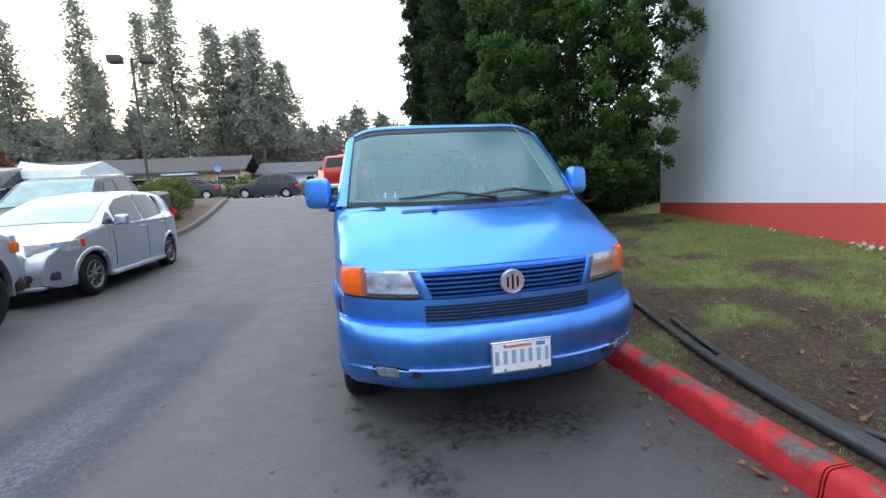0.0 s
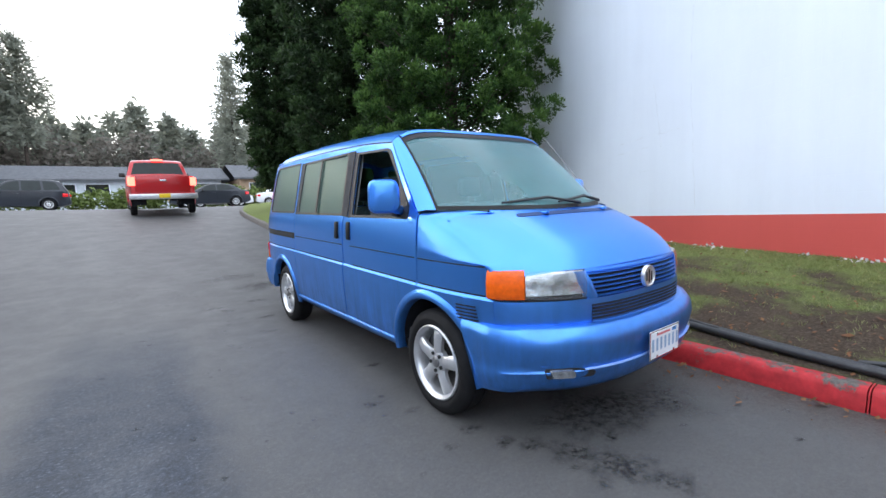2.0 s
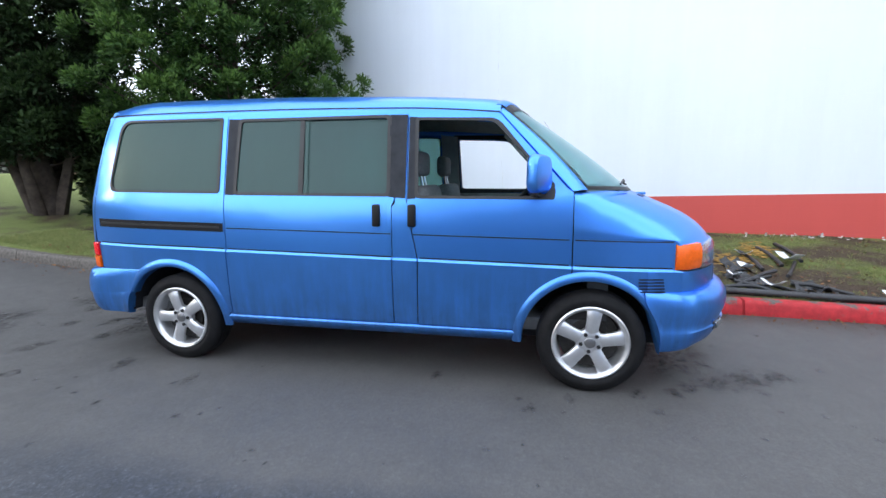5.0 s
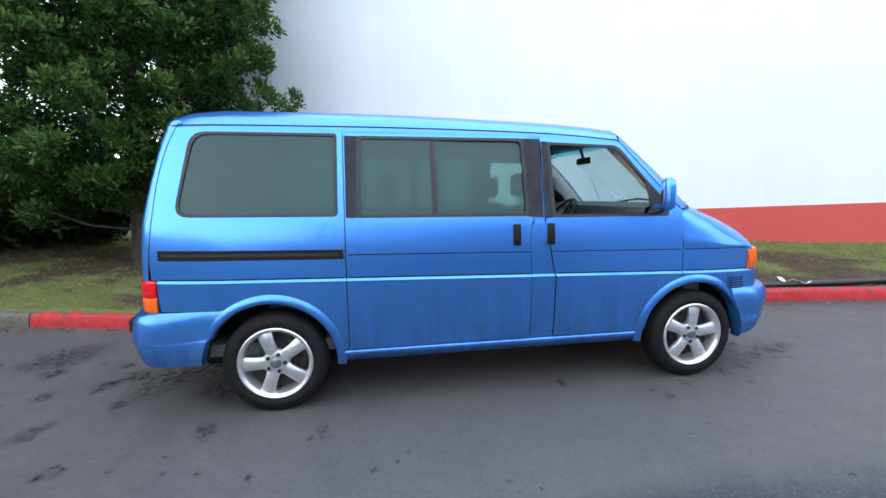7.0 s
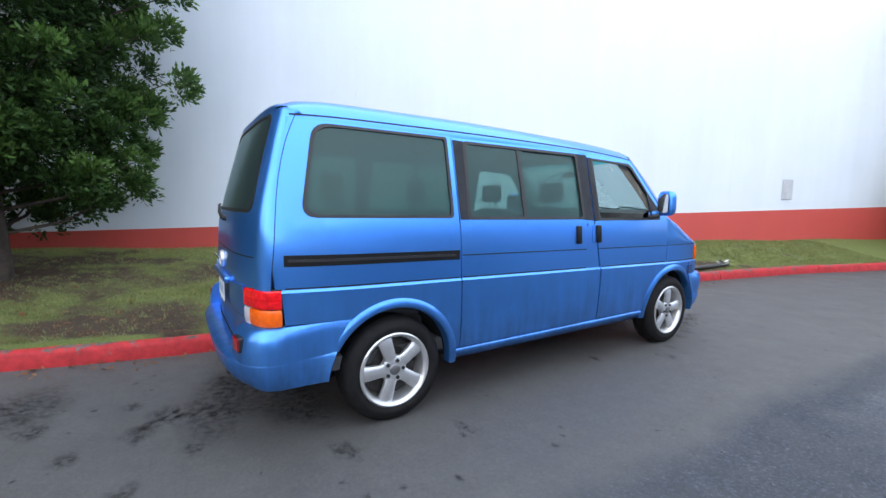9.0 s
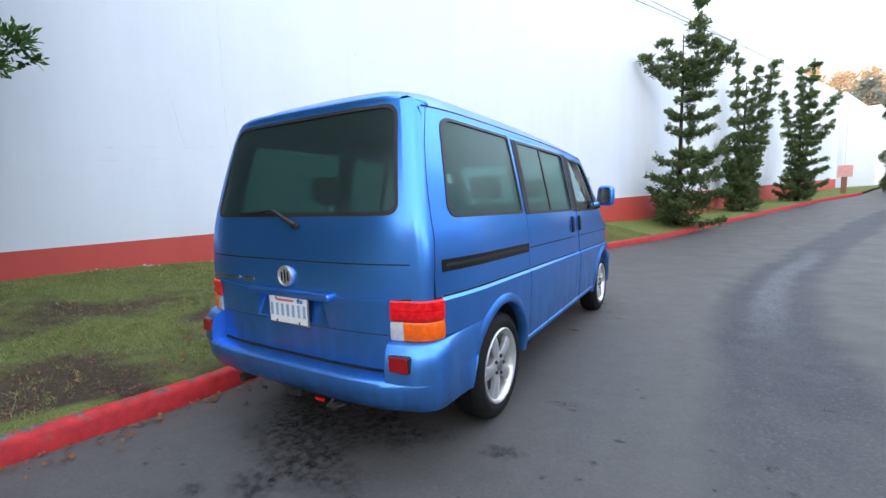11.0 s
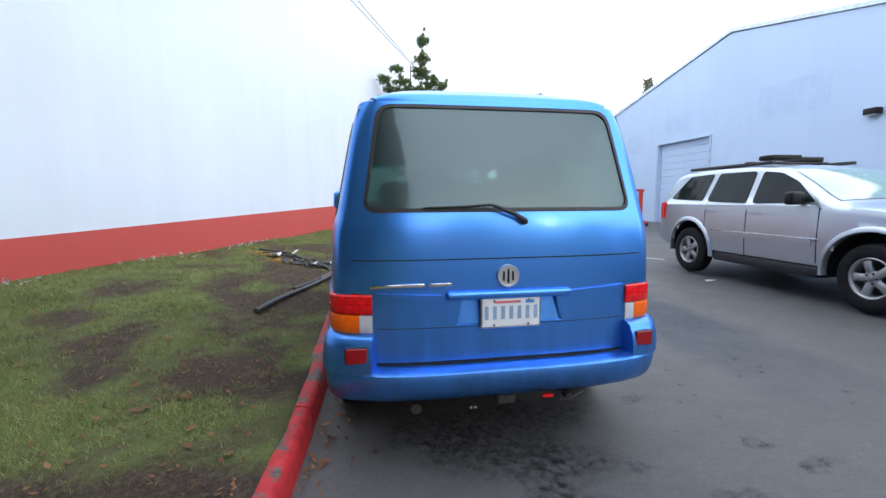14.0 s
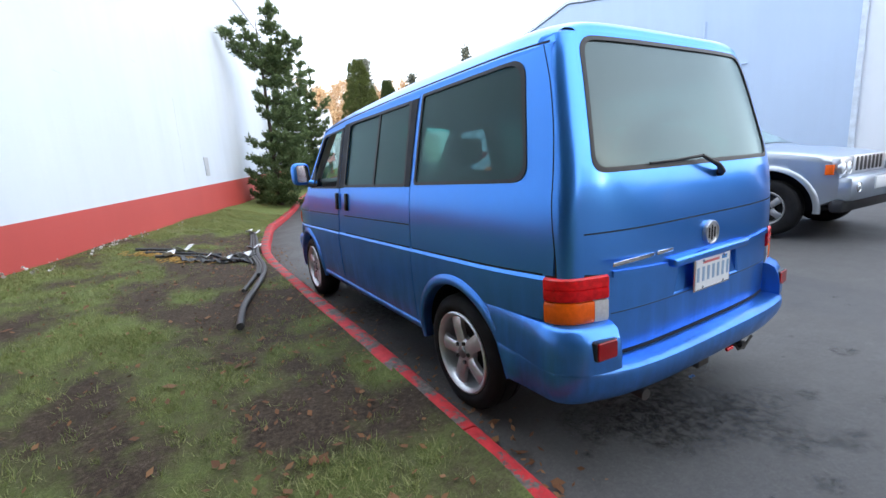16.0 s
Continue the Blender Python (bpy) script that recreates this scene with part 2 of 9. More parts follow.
def asphalt_material():
    m, t, p = material("asphalt")
    big = noise_node(t, 0.35, 6, 0.65)
    mid = noise_node(t, 2.3, 8, 0.7)
    fine = noise_node(t, 140, 4, 0.7)
    grit = noise_node(t, 46, 5, 0.75)
    c = ramp(t, big, [(0.32, (0.088, 0.09, 0.095)), (0.68, (0.150, 0.150, 0.153))])
    c = mix(t, 0.55, c, ramp(t, mid, [(0.3, (0.075, 0.077, 0.081)), (0.7, (0.19, 0.189, 0.191))]))
    c = mix(t, 0.36, c, ramp(t, noise_node(t, 7, 8, 0.75), [(0.3, (0.055, 0.055, 0.058)), (0.5, (0.118, 0.118, 0.12)), (0.72, (0.20, 0.20, 0.20))]))
    c = mix(t, 0.34, c, ramp(t, fine, [(0.3, (0.045, 0.045, 0.047)), (0.6, (0.15, 0.15, 0.152)), (0.78, (0.33, 0.33, 0.33))]))
    c = mix(t, 0.22, c, ramp(t, grit, [(0.34, (0.03, 0.03, 0.032)), (0.55, (0.12, 0.12, 0.122)), (0.74, (0.30, 0.30, 0.30))]))
    c = mix(t, 1.0, c, (0.69, 0.68, 0.66), "MULTIPLY")
    # worn wheel lane, parallel to the kerb, with coarse stone showing
    def band(name, lo, lo2, hi2, hi, wobble):
        at = t.nodes.new("ShaderNodeAttribute")
        at.attribute_name = name
        wob = noise_node(t, 1.1, 7, 0.7)
        off = t.nodes.new("ShaderNodeMath")
        off.operation = "MULTIPLY_ADD"
        off.inputs[1].default_value = wobble
        t.links.new(wob, off.inputs[0])
        t.links.new(at.outputs["Fac"], off.inputs[2])
        a = t.nodes.new("ShaderNodeMapRange")
        b = t.nodes.new("ShaderNodeMapRange")
        for q, u, v in ((a, lo, lo2), (b, hi, hi2)):
            q.interpolation_type = "SMOOTHSTEP"
            q.inputs[1].default_value, q.inputs[2].default_value = u + wobble / 2, v + wobble / 2
            t.links.new(off.outputs[0], q.inputs[0])
        k = t.nodes.new("ShaderNodeMath")
        k.operation = "MULTIPLY"
        t.links.new(a.outputs[0], k.inputs[0])
        t.links.new(b.outputs[0], k.inputs[1])
        on = t.nodes.new("ShaderNodeAttribute")
        on.attribute_name = "lane_on"
        fade = t.nodes.new("ShaderNodeMath")
        fade.operation = "MULTIPLY"
        t.links.new(k.outputs[0], fade.inputs[0])
        t.links.new(on.outputs["Fac"], fade.inputs[1])
        return fade.outputs[0]

    stone = ramp(t, noise_node(t, 55, 5, 0.8), [(0.36, (0.010, 0.013, 0.020)), (0.56, (0.034, 0.044, 0.062)), (0.74, (0.17, 0.20, 0.24))])
    lane = mix(t, 1.0, band("track", -0.62, -0.3, 0.3, 0.62, 0.5), ramp(t, mid, [(0.28, (0.55,) * 3), (0.6, (0.9,) * 3)]), "MULTIPLY")
    c = mix(t, lane, c, stone)
    # pale streak along its middle: the lane's glint against the sky, painted in
    pale = mix(t, 1.0, band("track", -0.24, -0.06, 0.06, 0.24, 0.3), ramp(t, noise_node(t, 24, 7, 0.85), [(0.46, (0.08, 0.08, 0.08)), (0.60, (0.62,) * 3)]), "MULTIPLY")
    near = t.nodes.new("ShaderNodeAttribute")
    near.attribute_name = "track_glint"
    c = mix(t, mix(t, 1.0, pale, near.outputs["Fac"], "MULTIPLY"), c, (0.27, 0.29, 0.32))
    # dirt in the gutter
    gutter = mix(t, 1.0, band("lane", -0.55, -0.12, 0.3, 0.5, 0.45), ramp(t, noise_node(t, 7, 7, 0.75), [(0.34, (0.1,) * 3), (0.62, (0.85,) * 3)]), "MULTIPLY")
    c = mix(t, gutter, c, ramp(t, grit, [(0.35, (0.018, 0.014, 0.011)), (0.65, (0.085, 0.068, 0.055))]))
    # oil drips
    drip = ramp(t, noise_node(t, 8.5, 6, 0.75), [(0.65, (0, 0, 0)), (0.71, (1, 1, 1))])
    c = mix(t, mix(t, 1.0, drip, (0.4, 0.4, 0.4), "MULTIPLY"), c, (0.03, 0.03, 0.032))
    t.links.new(c, p.inputs["Base Color"])
    t.links.new(mix(t, lane, ramp(t, mid, [(0.3, (0.52, 0.52, 0.52)), (0.7, (0.76, 0.76, 0.76))]), (0.66, 0.66, 0.66)), p.inputs["Roughness"])
    t.links.new(mix(t, lane, (0.44, 0.44, 0.44), (0.32, 0.32, 0.32)), p.inputs["Specular IOR Level"])
    t.links.new(bump(t, mix(t, 0.5, fine, grit), 0.5, 0.006), p.inputs["Normal"])
    return m


def lawn_material():
    m, t, p = material("worn_lawn")
    a = noise_node(t, 0.55, 6, 0.65)
    b = noise_node(t, 3.0, 7, 0.7)
    f = noise_node(t, 90, 5, 0.75)
    grass = ramp(t, f, [(0.3, (0.088, 0.118, 0.032)), (0.55, (0.195, 0.248, 0.075)), (0.8, (0.34, 0.375, 0.145))])
    dirt = ramp(t, noise_node(t, 40, 6, 0.8), [(0.34, (0.030, 0.021, 0.016)), (0.52, (0.078, 0.056, 0.044)), (0.68, (0.18, 0.14, 0.112))])
    at = t.nodes.new("ShaderNodeAttribute")
    at.attribute_name = "bare"
    edge = t.nodes.new("ShaderNodeMath")
    edge.operation = "MULTIPLY_ADD"
    edge.inputs[1].default_value, edge.inputs[2].default_value = 1.5, -0.75
    t.links.new(mix(t, 0.5, noise_node(t, 11.0, 7, 0.75), noise_node(t, 3.4, 6, 0.7)), edge.inputs[0])
    tot = t.nodes.new("ShaderNodeMath")
    tot.operation = "ADD"
    t.links.new(at.outputs["Fac"], tot.inputs[0])
    t.links.new(edge.outputs[0], tot.inputs[1])
    c = mix(t, ramp(t, tot.outputs[0], [(0.34, (0, 0, 0)), (0.86, (1, 1, 1))]), grass, dirt)
    c = mix(t, 0.22, c, ramp(t, b, [(0.3, (0.03, 0.022, 0.012)), (0.7, (0.155, 0.118, 0.065))]))
    t.links.new(c, p.inputs["Base Color"])
    p.inputs["Roughness"].default_value = 0.95
    p.inputs["Specular IOR Level"].default_value = 0.15
    t.links.new(bump(t, f, 0.9, 0.02), p.inputs["Normal"])
    return m


def wall_material(name, color, blocks=True):
    m, t, p = material(name)
    a = noise_node(t, 0.5, 6, 0.6)
    runs = noise_node(t, 1.6, 6, 0.65, (1, 1, 0.08))
    c = ramp(t, mix(t, 0.5, a, runs), [(0.3, tuple(v * 0.9 for v in color)), (0.65, color)])
    scuff = ramp(t, noise_node(t, 2.6, 7, 0.8), [(0.70, (0, 0, 0)), (0.76, (1, 1, 1))])
    c = mix(t, mix(t, 1.0, scuff, (0.25, 0.25, 0.25), "MULTIPLY"), c, tuple(v * 0.6 for v in color))
    t.links.new(c, p.inputs["Base Color"])
    p.inputs["Roughness"].default_value = 0.62
    h = noise_node(t, 25, 5, 0.7)
    if blocks:
        tc = t.nodes.new("ShaderNodeTexCoord")
        mp = t.nodes.new("ShaderNodeMapping")
        mp.inputs["Rotation"].default_value = (radians(90), 0, radians(70))
        br = t.nodes.new("ShaderNodeTexBrick")
        br.inputs["Scale"].default_value = 1.0
        br.inputs["Brick Width"].default_value = 0.4
        br.inputs["Row Height"].default_value = 0.2
        br.inputs["Mortar Size"].default_value = 0.006
        br.inputs["Color1"].default_value = br.inputs["Color2"].default_value = (1, 1, 1, 1)
        br.inputs["Mortar"].default_value = (0.35, 0.35, 0.35, 1)
        t.links.new(tc.outputs["UV"], br.inputs[0])
        h = mix(t, 0.3, br.outputs[0], h)
    t.links.new(bump(t, h, 0.25, 0.01), p.inputs["Normal"])
    return m


ASPHALT = asphalt_material()
LAWN = lawn_material()
WALL_WHITE = wall_material("white_painted_block", (0.765, 0.825, 0.90))
WALL_RED = wall_material("red_painted_block", (0.60, 0.085, 0.07))
WALL_BLUE = wall_material("pale_blue_metal_wall", (0.47, 0.60, 0.79), False)
CRACK = simple("dirty_crack", (0.66, 0.69, 0.72), 0.9, 0, 0.4, 12)
BARK = simple("bark", (0.055, 0.042, 0.034), 0.95, 0, 0.5, 8, 1.0, 25)
MULCH = simple("needle_litter", (0.085, 0.055, 0.04), 0.95, 0, 0.5, 30, 1.0, 60)


def kerb_paint(name, red):
    m, t, p = material(name)
    n = noise_node(t, 5.5, 8, 0.72)
    base = ramp(t, noise_node(t, 30, 5), [(0.3, (0.05, 0.042, 0.035)), (0.7, (0.15, 0.135, 0.12))])
    paint = ramp(t, noise_node(t, 14, 4), [(0.3, (0.32, 0.010, 0.014)), (0.7, (0.54, 0.024, 0.030))])
    geo = t.nodes.new("ShaderNodeNewGeometry")
    sp = t.nodes.new("ShaderNodeSeparateXYZ")
    t.links.new(geo.outputs["Normal"], sp.inputs[0])
    tread = t.nodes.new("ShaderNodeMath")
    tread.operation = "MULTIPLY_ADD"
    tread.inputs[1].default_value = 0.14
    t.links.new(sp.outputs[2], tread.inputs[0])
    t.links.new(n, tread.inputs[2])
    worn = ramp(t, tread.outputs[0], [(0.64, (0, 0, 0)), (0.69, (1, 1, 1))])
    c = mix(t, worn, paint, base) if red else base
    t.links.new(c, p.inputs["Base Color"])
    p.inputs["Roughness"].default_value = 0.7
    t.links.new(bump(t, n, 0.4, 0.01), p.inputs["Normal"])
    return m


KERB_RED = kerb_paint("worn_red_kerb_paint", True)
KERB_GREY = kerb_paint("weathered_kerb_concrete", False)

# ---- building helpers ----


def smooth(bm, angle=38):
    bm.normal_update()
    for f in bm.faces:
        f.smooth = True
    for e in bm.edges:
        e.smooth = len(e.link_faces) == 2 and e.calc_face_angle(0) < radians(angle)


def mesh_of(name, bm, mat):
    me = bpy.data.meshes.new(name)
    bm.to_mesh(me)
    bm.free()
    if mat:
        me.materials.append(mat)
    return me


def part(name, bm, mat, parent=None, label=""):
    """Links a bmesh as one mesh object under a thing or a part."""
    ob = new(name, mesh_of(name, bm, mat))
    if parent is not None:
        ob.parent = parent
    return tagged(ob, label)


def thing(name, label, category, m=None, group="", kind=""):
    ob = new(name)
    ob.empty_display_size = 0.2
    if m is not None:
        ob.matrix_world = m
    return tagged(ob, label, category, group, kind)


def box(bm, lo, hi, bevel=0.0, seg=2, m=None):
    g = bmesh.ops.create_cube(bm, size=1)
    vs = g["verts"]
    for v in vs:
        v.co = Vector([lo[i] + (v.co[i] + 0.5) * (hi[i] - lo[i]) for i in range(3)])
    if bevel:
        es = list({e for v in vs for e in v.link_edges})
        r = bmesh.ops.bevel(bm, geom=es, offset=bevel, segments=seg, affect="EDGES", profile=0.5)
        vs = list({v for f in r["faces"] for v in f.verts} | {v for v in vs if v.is_valid})
    if m is not None:
        bmesh.ops.transform(bm, matrix=m, verts=vs)
    return vs


def cyl(bm, a, b, r1, r2=None, seg=16, caps=True):
    a, b = Vector(a), Vector(b)
    g = bmesh.ops.create_cone(bm, cap_ends=caps, segments=seg, radius1=r1, radius2=r1 if r2 is None else r2, depth=(b - a).length)
    q = (b - a).to_track_quat("Z", "Y").to_matrix().to_4x4()
    bmesh.ops.transform(bm, matrix=Matrix.Translation((a + b) / 2) @ q, verts=g["verts"])
    return g["verts"]


def tube(bm, pts, r, seg=8):
    """A round bar along points."""
    pts = [Vector(p) for p in pts]
    rings = []
    up = Vector((0.03, 0.02, 1))
    for i, p in enumerate(pts):
        d = (pts[min(i + 1, len(pts) - 1)] - pts[max(i - 1, 0)]).normalized()
        s = d.cross(up)
        s = s.normalized() if s.length > 1e-4 else Vector((1, 0, 0))
        n = s.cross(d)
        rr = r[i] if isinstance(r, (list, tuple)) else r
        rings.append([bm.verts.new(p + rr * (math.cos(a) * s + math.sin(a) * n)) for a in (2 * math.pi * k / seg for k in range(seg))])
    for a, b in zip(rings, rings[1:]):
        for k in range(seg):
            bm.faces.new((a[k], a[(k + 1) % seg], b[(k + 1) % seg], b[k]))
    bm.faces.new(rings[0][::-1])
    bm.faces.new(rings[-1])


def grid_faces(bm, rows, close=False):
    """Quads between rows of points."""
    vs = [[bm.verts.new(p) for p in row] for row in rows]
    for a, b in zip(vs, vs[1:]):
        n = len(a)
        for k in range(n if close else n - 1):
            bm.faces.new((a[k], a[(k + 1) % n], b[(k + 1) % n], b[k]))
    return vs


def lathe(bm, prof, seg=40, m=None):
    """Turns (axis, radius) pairs round the x axis."""
    rows = [[(x, r * math.cos(a), r * math.sin(a)) for a in (2 * math.pi * k / seg for k in range(seg))] for x, r in prof]
    vs = grid_faces(bm, rows, True)
    if m is not None:
        bmesh.ops.transform(bm, matrix=m, verts=[v for row in vs for v in row])


def rounded(points, radius, seg=5):
    """A polygon with rounded corners. radius: one number or one per corner."""
    out = []
    n = len(points)
    for i, p in enumerate(points):
        r = radius[i] if isinstance(radius, (list, tuple)) else radius
        p = Vector(p)
        a, b = Vector(points[i - 1]) - p, Vector(points[(i + 1) % n]) - p
        r = min(r, a.length * 0.45, b.length * 0.45)
        if r < 1e-4:
            out.append(tuple(p))
            continue
        s, e = p + a.normalized() * r, p + b.normalized() * r
        for k in range(seg + 1):
            u = k / seg
            out.append(tuple((1 - u) ** 2 * s + 2 * u * (1 - u) * p + u * u * e))
    return out


def flat(loops, cell=0.08, cuts=()):
    """A filled sheet in the plane (u, v, 0), outer loop first, then holes, cut on a grid so that it can be bent."""
    bm = bmesh.new()
    for lp in loops:
        vs = [bm.verts.new((u, v, 0)) for u, v in lp]
        for i in range(len(vs)):
            bm.edges.new((vs[i - 1], vs[i]))
    bmesh.ops.triangle_fill(bm, use_beauty=True, use_dissolve=False, edges=bm.edges[:], normal=(0, 0, 1))
    us = [v.co.x for v in bm.verts]
    ws = [v.co.y for v in bm.verts]
    for lo, hi, axis in ((min(us), max(us), Vector((1, 0, 0))), (min(ws), max(ws), Vector((0, 1, 0)))):
        n = max(1, int((hi - lo) / cell))
        for k in range(1, n):
            c = axis * (lo + (hi - lo) * k / n)
            bmesh.ops.bisect_plane(bm, geom=bm.verts[:] + bm.edges[:] + bm.faces[:], dist=1e-5, plane_co=c, plane_no=axis)
    for co, no in cuts:
        bmesh.ops.bisect_plane(bm, geom=bm.verts[:] + bm.edges[:] + bm.faces[:], dist=1e-5, plane_co=(*co, 0), plane_no=(*no, 0))
    return bm


def bend(bm, fn, thick=0.01, out=None, angle=38):
    """Carries a sheet into space by fn(u, v) and gives it thickness towards the inside."""
    for v in bm.verts:
        v.co = Vector(fn(v.co.x, v.co.y))
    bm.normal_update()
    if out is not None:
        tot = sum((f.normal.dot(Vector(out(f.calc_center_median()) if callable(out) else out)) * f.calc_area() for f in bm.faces), 0.0)
        if tot < 0:
            bmesh.ops.reverse_faces(bm, faces=bm.faces[:])
            bm.normal_update()
    if thick:
        norms = {v.index: v.normal.copy() for v in bm.verts}
        bm.verts.index_update()
        norms = [v.normal.copy() for v in bm.verts]
        faces = bm.faces[:]
        verts = bm.verts[:]
        inner = [bm.verts.new(v.co - n * thick) for v, n in zip(verts, norms)]
        rim = [e for e in bm.edges if len(e.link_faces) == 1]
        rim = [(e, e.link_loops[0]) for e in rim]
        rimq = [(lp.vert.index, lp.link_loop_next.vert.index) for _, lp in rim]
        for f in faces:
            bm.faces.new([inner[v.index] for v in reversed(f.verts)])
        for a, b in rimq:
            bm.faces.new((verts[b], verts[a], inner[a], inner[b]))
    smooth(bm, angle)
    return bm


def lerp_table(table, v):
    return float(np.interp(v, [a for a, _ in table], [b for _, b in table]))


def spline(table, v):
    """Smooth (monotone cubic) reading of a table."""
    xs = [a for a, _ in table]
    ys = [b for _, b in table]
    n = len(xs)
    if v <= xs[0]:
        return ys[0] + (v - xs[0]) * (ys[1] - ys[0]) / (xs[1] - xs[0])
    if v >= xs[-1]:
        return ys[-1] + (v - xs[-1]) * (ys[-1] - ys[-2]) / (xs[-1] - xs[-2])
    i = max(k for k in range(n - 1) if xs[k] <= v)
    d = [(ys[k + 1] - ys[k]) / (xs[k + 1] - xs[k]) for k in range(n - 1)]

    def tangent(k):
        if k == 0:
            return d[0]
        if k == n - 1:
            return d[-1]
        return 0.0 if d[k - 1] * d[k] <= 0 else 2 * d[k - 1] * d[k] / (d[k - 1] + d[k])

    h = xs[i + 1] - xs[i]
    u = (v - xs[i]) / h
    return ((1 + 2 * u) * (1 - u) ** 2 * ys[i] + u * (1 - u) ** 2 * h * tangent(i) + u * u * (3 - 2 * u) * ys[i + 1] + u * u * (u - 1) * h * tangent(i + 1))


# ---- ground, kerb, lawn, walls ----
RISE = [(-300, 9.0), (-80, 2.4), (-42, 1.2), (-28, 0.7), (-20, 0.38), (-12, 0.1), (-7, 0), (3.5, 0), (6, 0.12), (9, 0.42), (12, 0.8), (15.5, 1.17), (19, 1.42), (24, 1.52), (60, 1.7), (300, 3.0)]


def ground(x, y):
    # the slope starts later on the open side of the yard
    late = 0.9 * min(max(0.0, -x - 3.2), 3.4) * min(max((18.0 - y) / 6.0, 0.0), 1.0) * min(max((y - 2.0) / 3.0, 0.0), 1.0)
    return spline(RISE, y - late) + 0.028 * min(max(0.0, -x - 1.2), 12.0)


KERB_LINE = [(-46, -16.0), (-36, -12.0), (-29, -9.4), (-25, -7.2), (-20, -5.0), (-13.6, -2.35), (-11, -1.5), (-7.7, -0.3), (-6.4, 0.15), (-5, 0.45), (-3.7, 0.72), (-2.8, 0.86), (-1.6, 0.95), (0, 0.97), (2, 0.98), (3.5, 1.03), (4.8, 1.12), (5.6, 1.17), (7.3, 1.14), (9, 1.08), (11, 1.03), (13.4, 1.02), (15, 1.12), (16.3, 1.4), (17.75, 1.95), (19, 2.7), (20.2, 3.8), (21, 5.2)]


def kerb_x(y):
    return spline(KERB_LINE, y)


def wall_x(y):
    return 4.3 + 0.36 * y


WALL_END, WALL_FAR = 6.7, -42.0


def wall_base(y):
    return max(0.50, ground(0, y) + 0.28)


def lawn_z(x, y):
    x0 = kerb_x(y) + 0.14
    g = ground(x0, y) + 0.125
    if y > WALL_END + 4:
        x1, z1 = x0 + 5, g + 0.1
    else:
        x1, z1 = wall_x(min(y, WALL_END)), wall_base(y)
        if y > WALL_END:
            k = (y - WALL_END) / 4
            z1 = z1 * (1 - k) + (g + 0.1) * k
    u = min(max((x - x0) / (x1 - x0), 0), 1)
    return g + (z1 - g) * (u * 0.6 + 0.4 * u * u * (3 - 2 * u)) + 0.015 * math.sin(x * 2.1 + y * 1.3)


def sheet(name, xs, ys, zfn, mat, label, category):
    me = bpy.data.meshes.new(name)
    vs = [(x, y, zfn(x, y)) for y in ys for x in xs]
    n = len(xs)
    fs = [(j * n + i, j * n + i + 1, (j + 1) * n + i + 1, (j + 1) * n + i) for j in range(len(ys) - 1) for i in range(n - 1)]
    me.from_pydata(vs, [], fs)
    me.polygons.foreach_set("use_smooth", [True] * len(fs))
    me.materials.append(mat)
    return tagged(new(name, me), label, category, kind="structure")


def steps(*runs):
    out = []
    for a, b, s in runs:
        n = max(1, round((b - a) / s))
        out += [a + (b - a) * k / n for k in range(n)]
    return out + [runs[-1][1]]


ground_xs = steps((-400, -60, 40), (-60, -16, 6), (-16, 10, 0.5), (10, 60, 5), (60, 400, 40))
ground_ys = steps((-400, -60, 40), (-60, -40, 3), (-40, 26, 0.5), (26, 60, 4), (60, 500, 40))
yard = sheet("ground", ground_xs, ground_ys, ground, ASPHALT, "grey worn asphalt yard and road with oil drips", "asphalt")
lane_at = yard.data.attributes.new("lane", "FLOAT", "POINT")
lane_at.data.foreach_set("value", [x - kerb_x(min(max(y, -46), 14)) for y in ground_ys for x in ground_xs])
track_at = yard.data.attributes.new("track", "FLOAT", "POINT")
track_at.data.foreach_set("value", [x - kerb_x(min(max(y, -46), 14)) + 3.45 + 0.6 * min(max(-y / 5.0, 0.0), 1.0) for y in ground_ys for x in ground_xs])
# stretch of the lane that carries the painted glint
track_glint = yard.data.attributes.new("track_glint", "FLOAT", "POINT")
track_glint.data.foreach_set("value", [0.75 * min(max((0.9 - y) / 1.6, 0.0), 1.0) * min(max((y + 7.0) / 2.0, 0.0), 1.0) for y in ground_ys for x in ground_xs])
lane_on = yard.data.attributes.new("lane_on", "FLOAT", "POINT")
lane_on.data.foreach_set("value", [min(max((4.2 - y) / 2.5, 0.0), 1.0) for y in ground_ys for x in ground_xs])


def bareness(x, y):
    """How bare the lawn is, 0 to 1: a soil strip along the kerb by the van, patches, and the litter under the tree."""
    d = x - kerb_x(y) - 0.13
    near = (math.exp(-(y - 4.3) ** 2 / 1.2) if y > 4.3 else 1.0) * (1.0 if y > -3.5 else math.exp(-((y + 3.5) / 2.0) ** 2)) * (0.84 if y > 2 else 0.84 + 0.16 * min(1, (2 - y) / 1.5))
    b = 1.0 * math.exp(-((d - 0.5) / (0.8 + 0.65 * min(max((2.2 - y) / 1.5, 0.0), 1.0))) ** 2) * near
    b = max(b, 0.62 * math.exp(-((d - 2.1) / 0.55) ** 2) * (1.0 if y > -5 else 0.2))
    b = max(b, 1.0 * math.exp(-(math.hypot(x - 4.1, (y - 6.3) * 0.62) / 1.9) ** 4))
    f = noise.fractal((x * 1.3, y * 1.3, 2.0), 0.5, 2.0, 5)
    b = max(b, 0.70 * math.exp(-((d - 1.35 - 0.25 * math.sin(y * 1.1)) / 0.32) ** 2) * (1.0 if 0 < y < 6 else 0.3))
    return min(max(b + 0.65 * f, 0.0), 1.0)


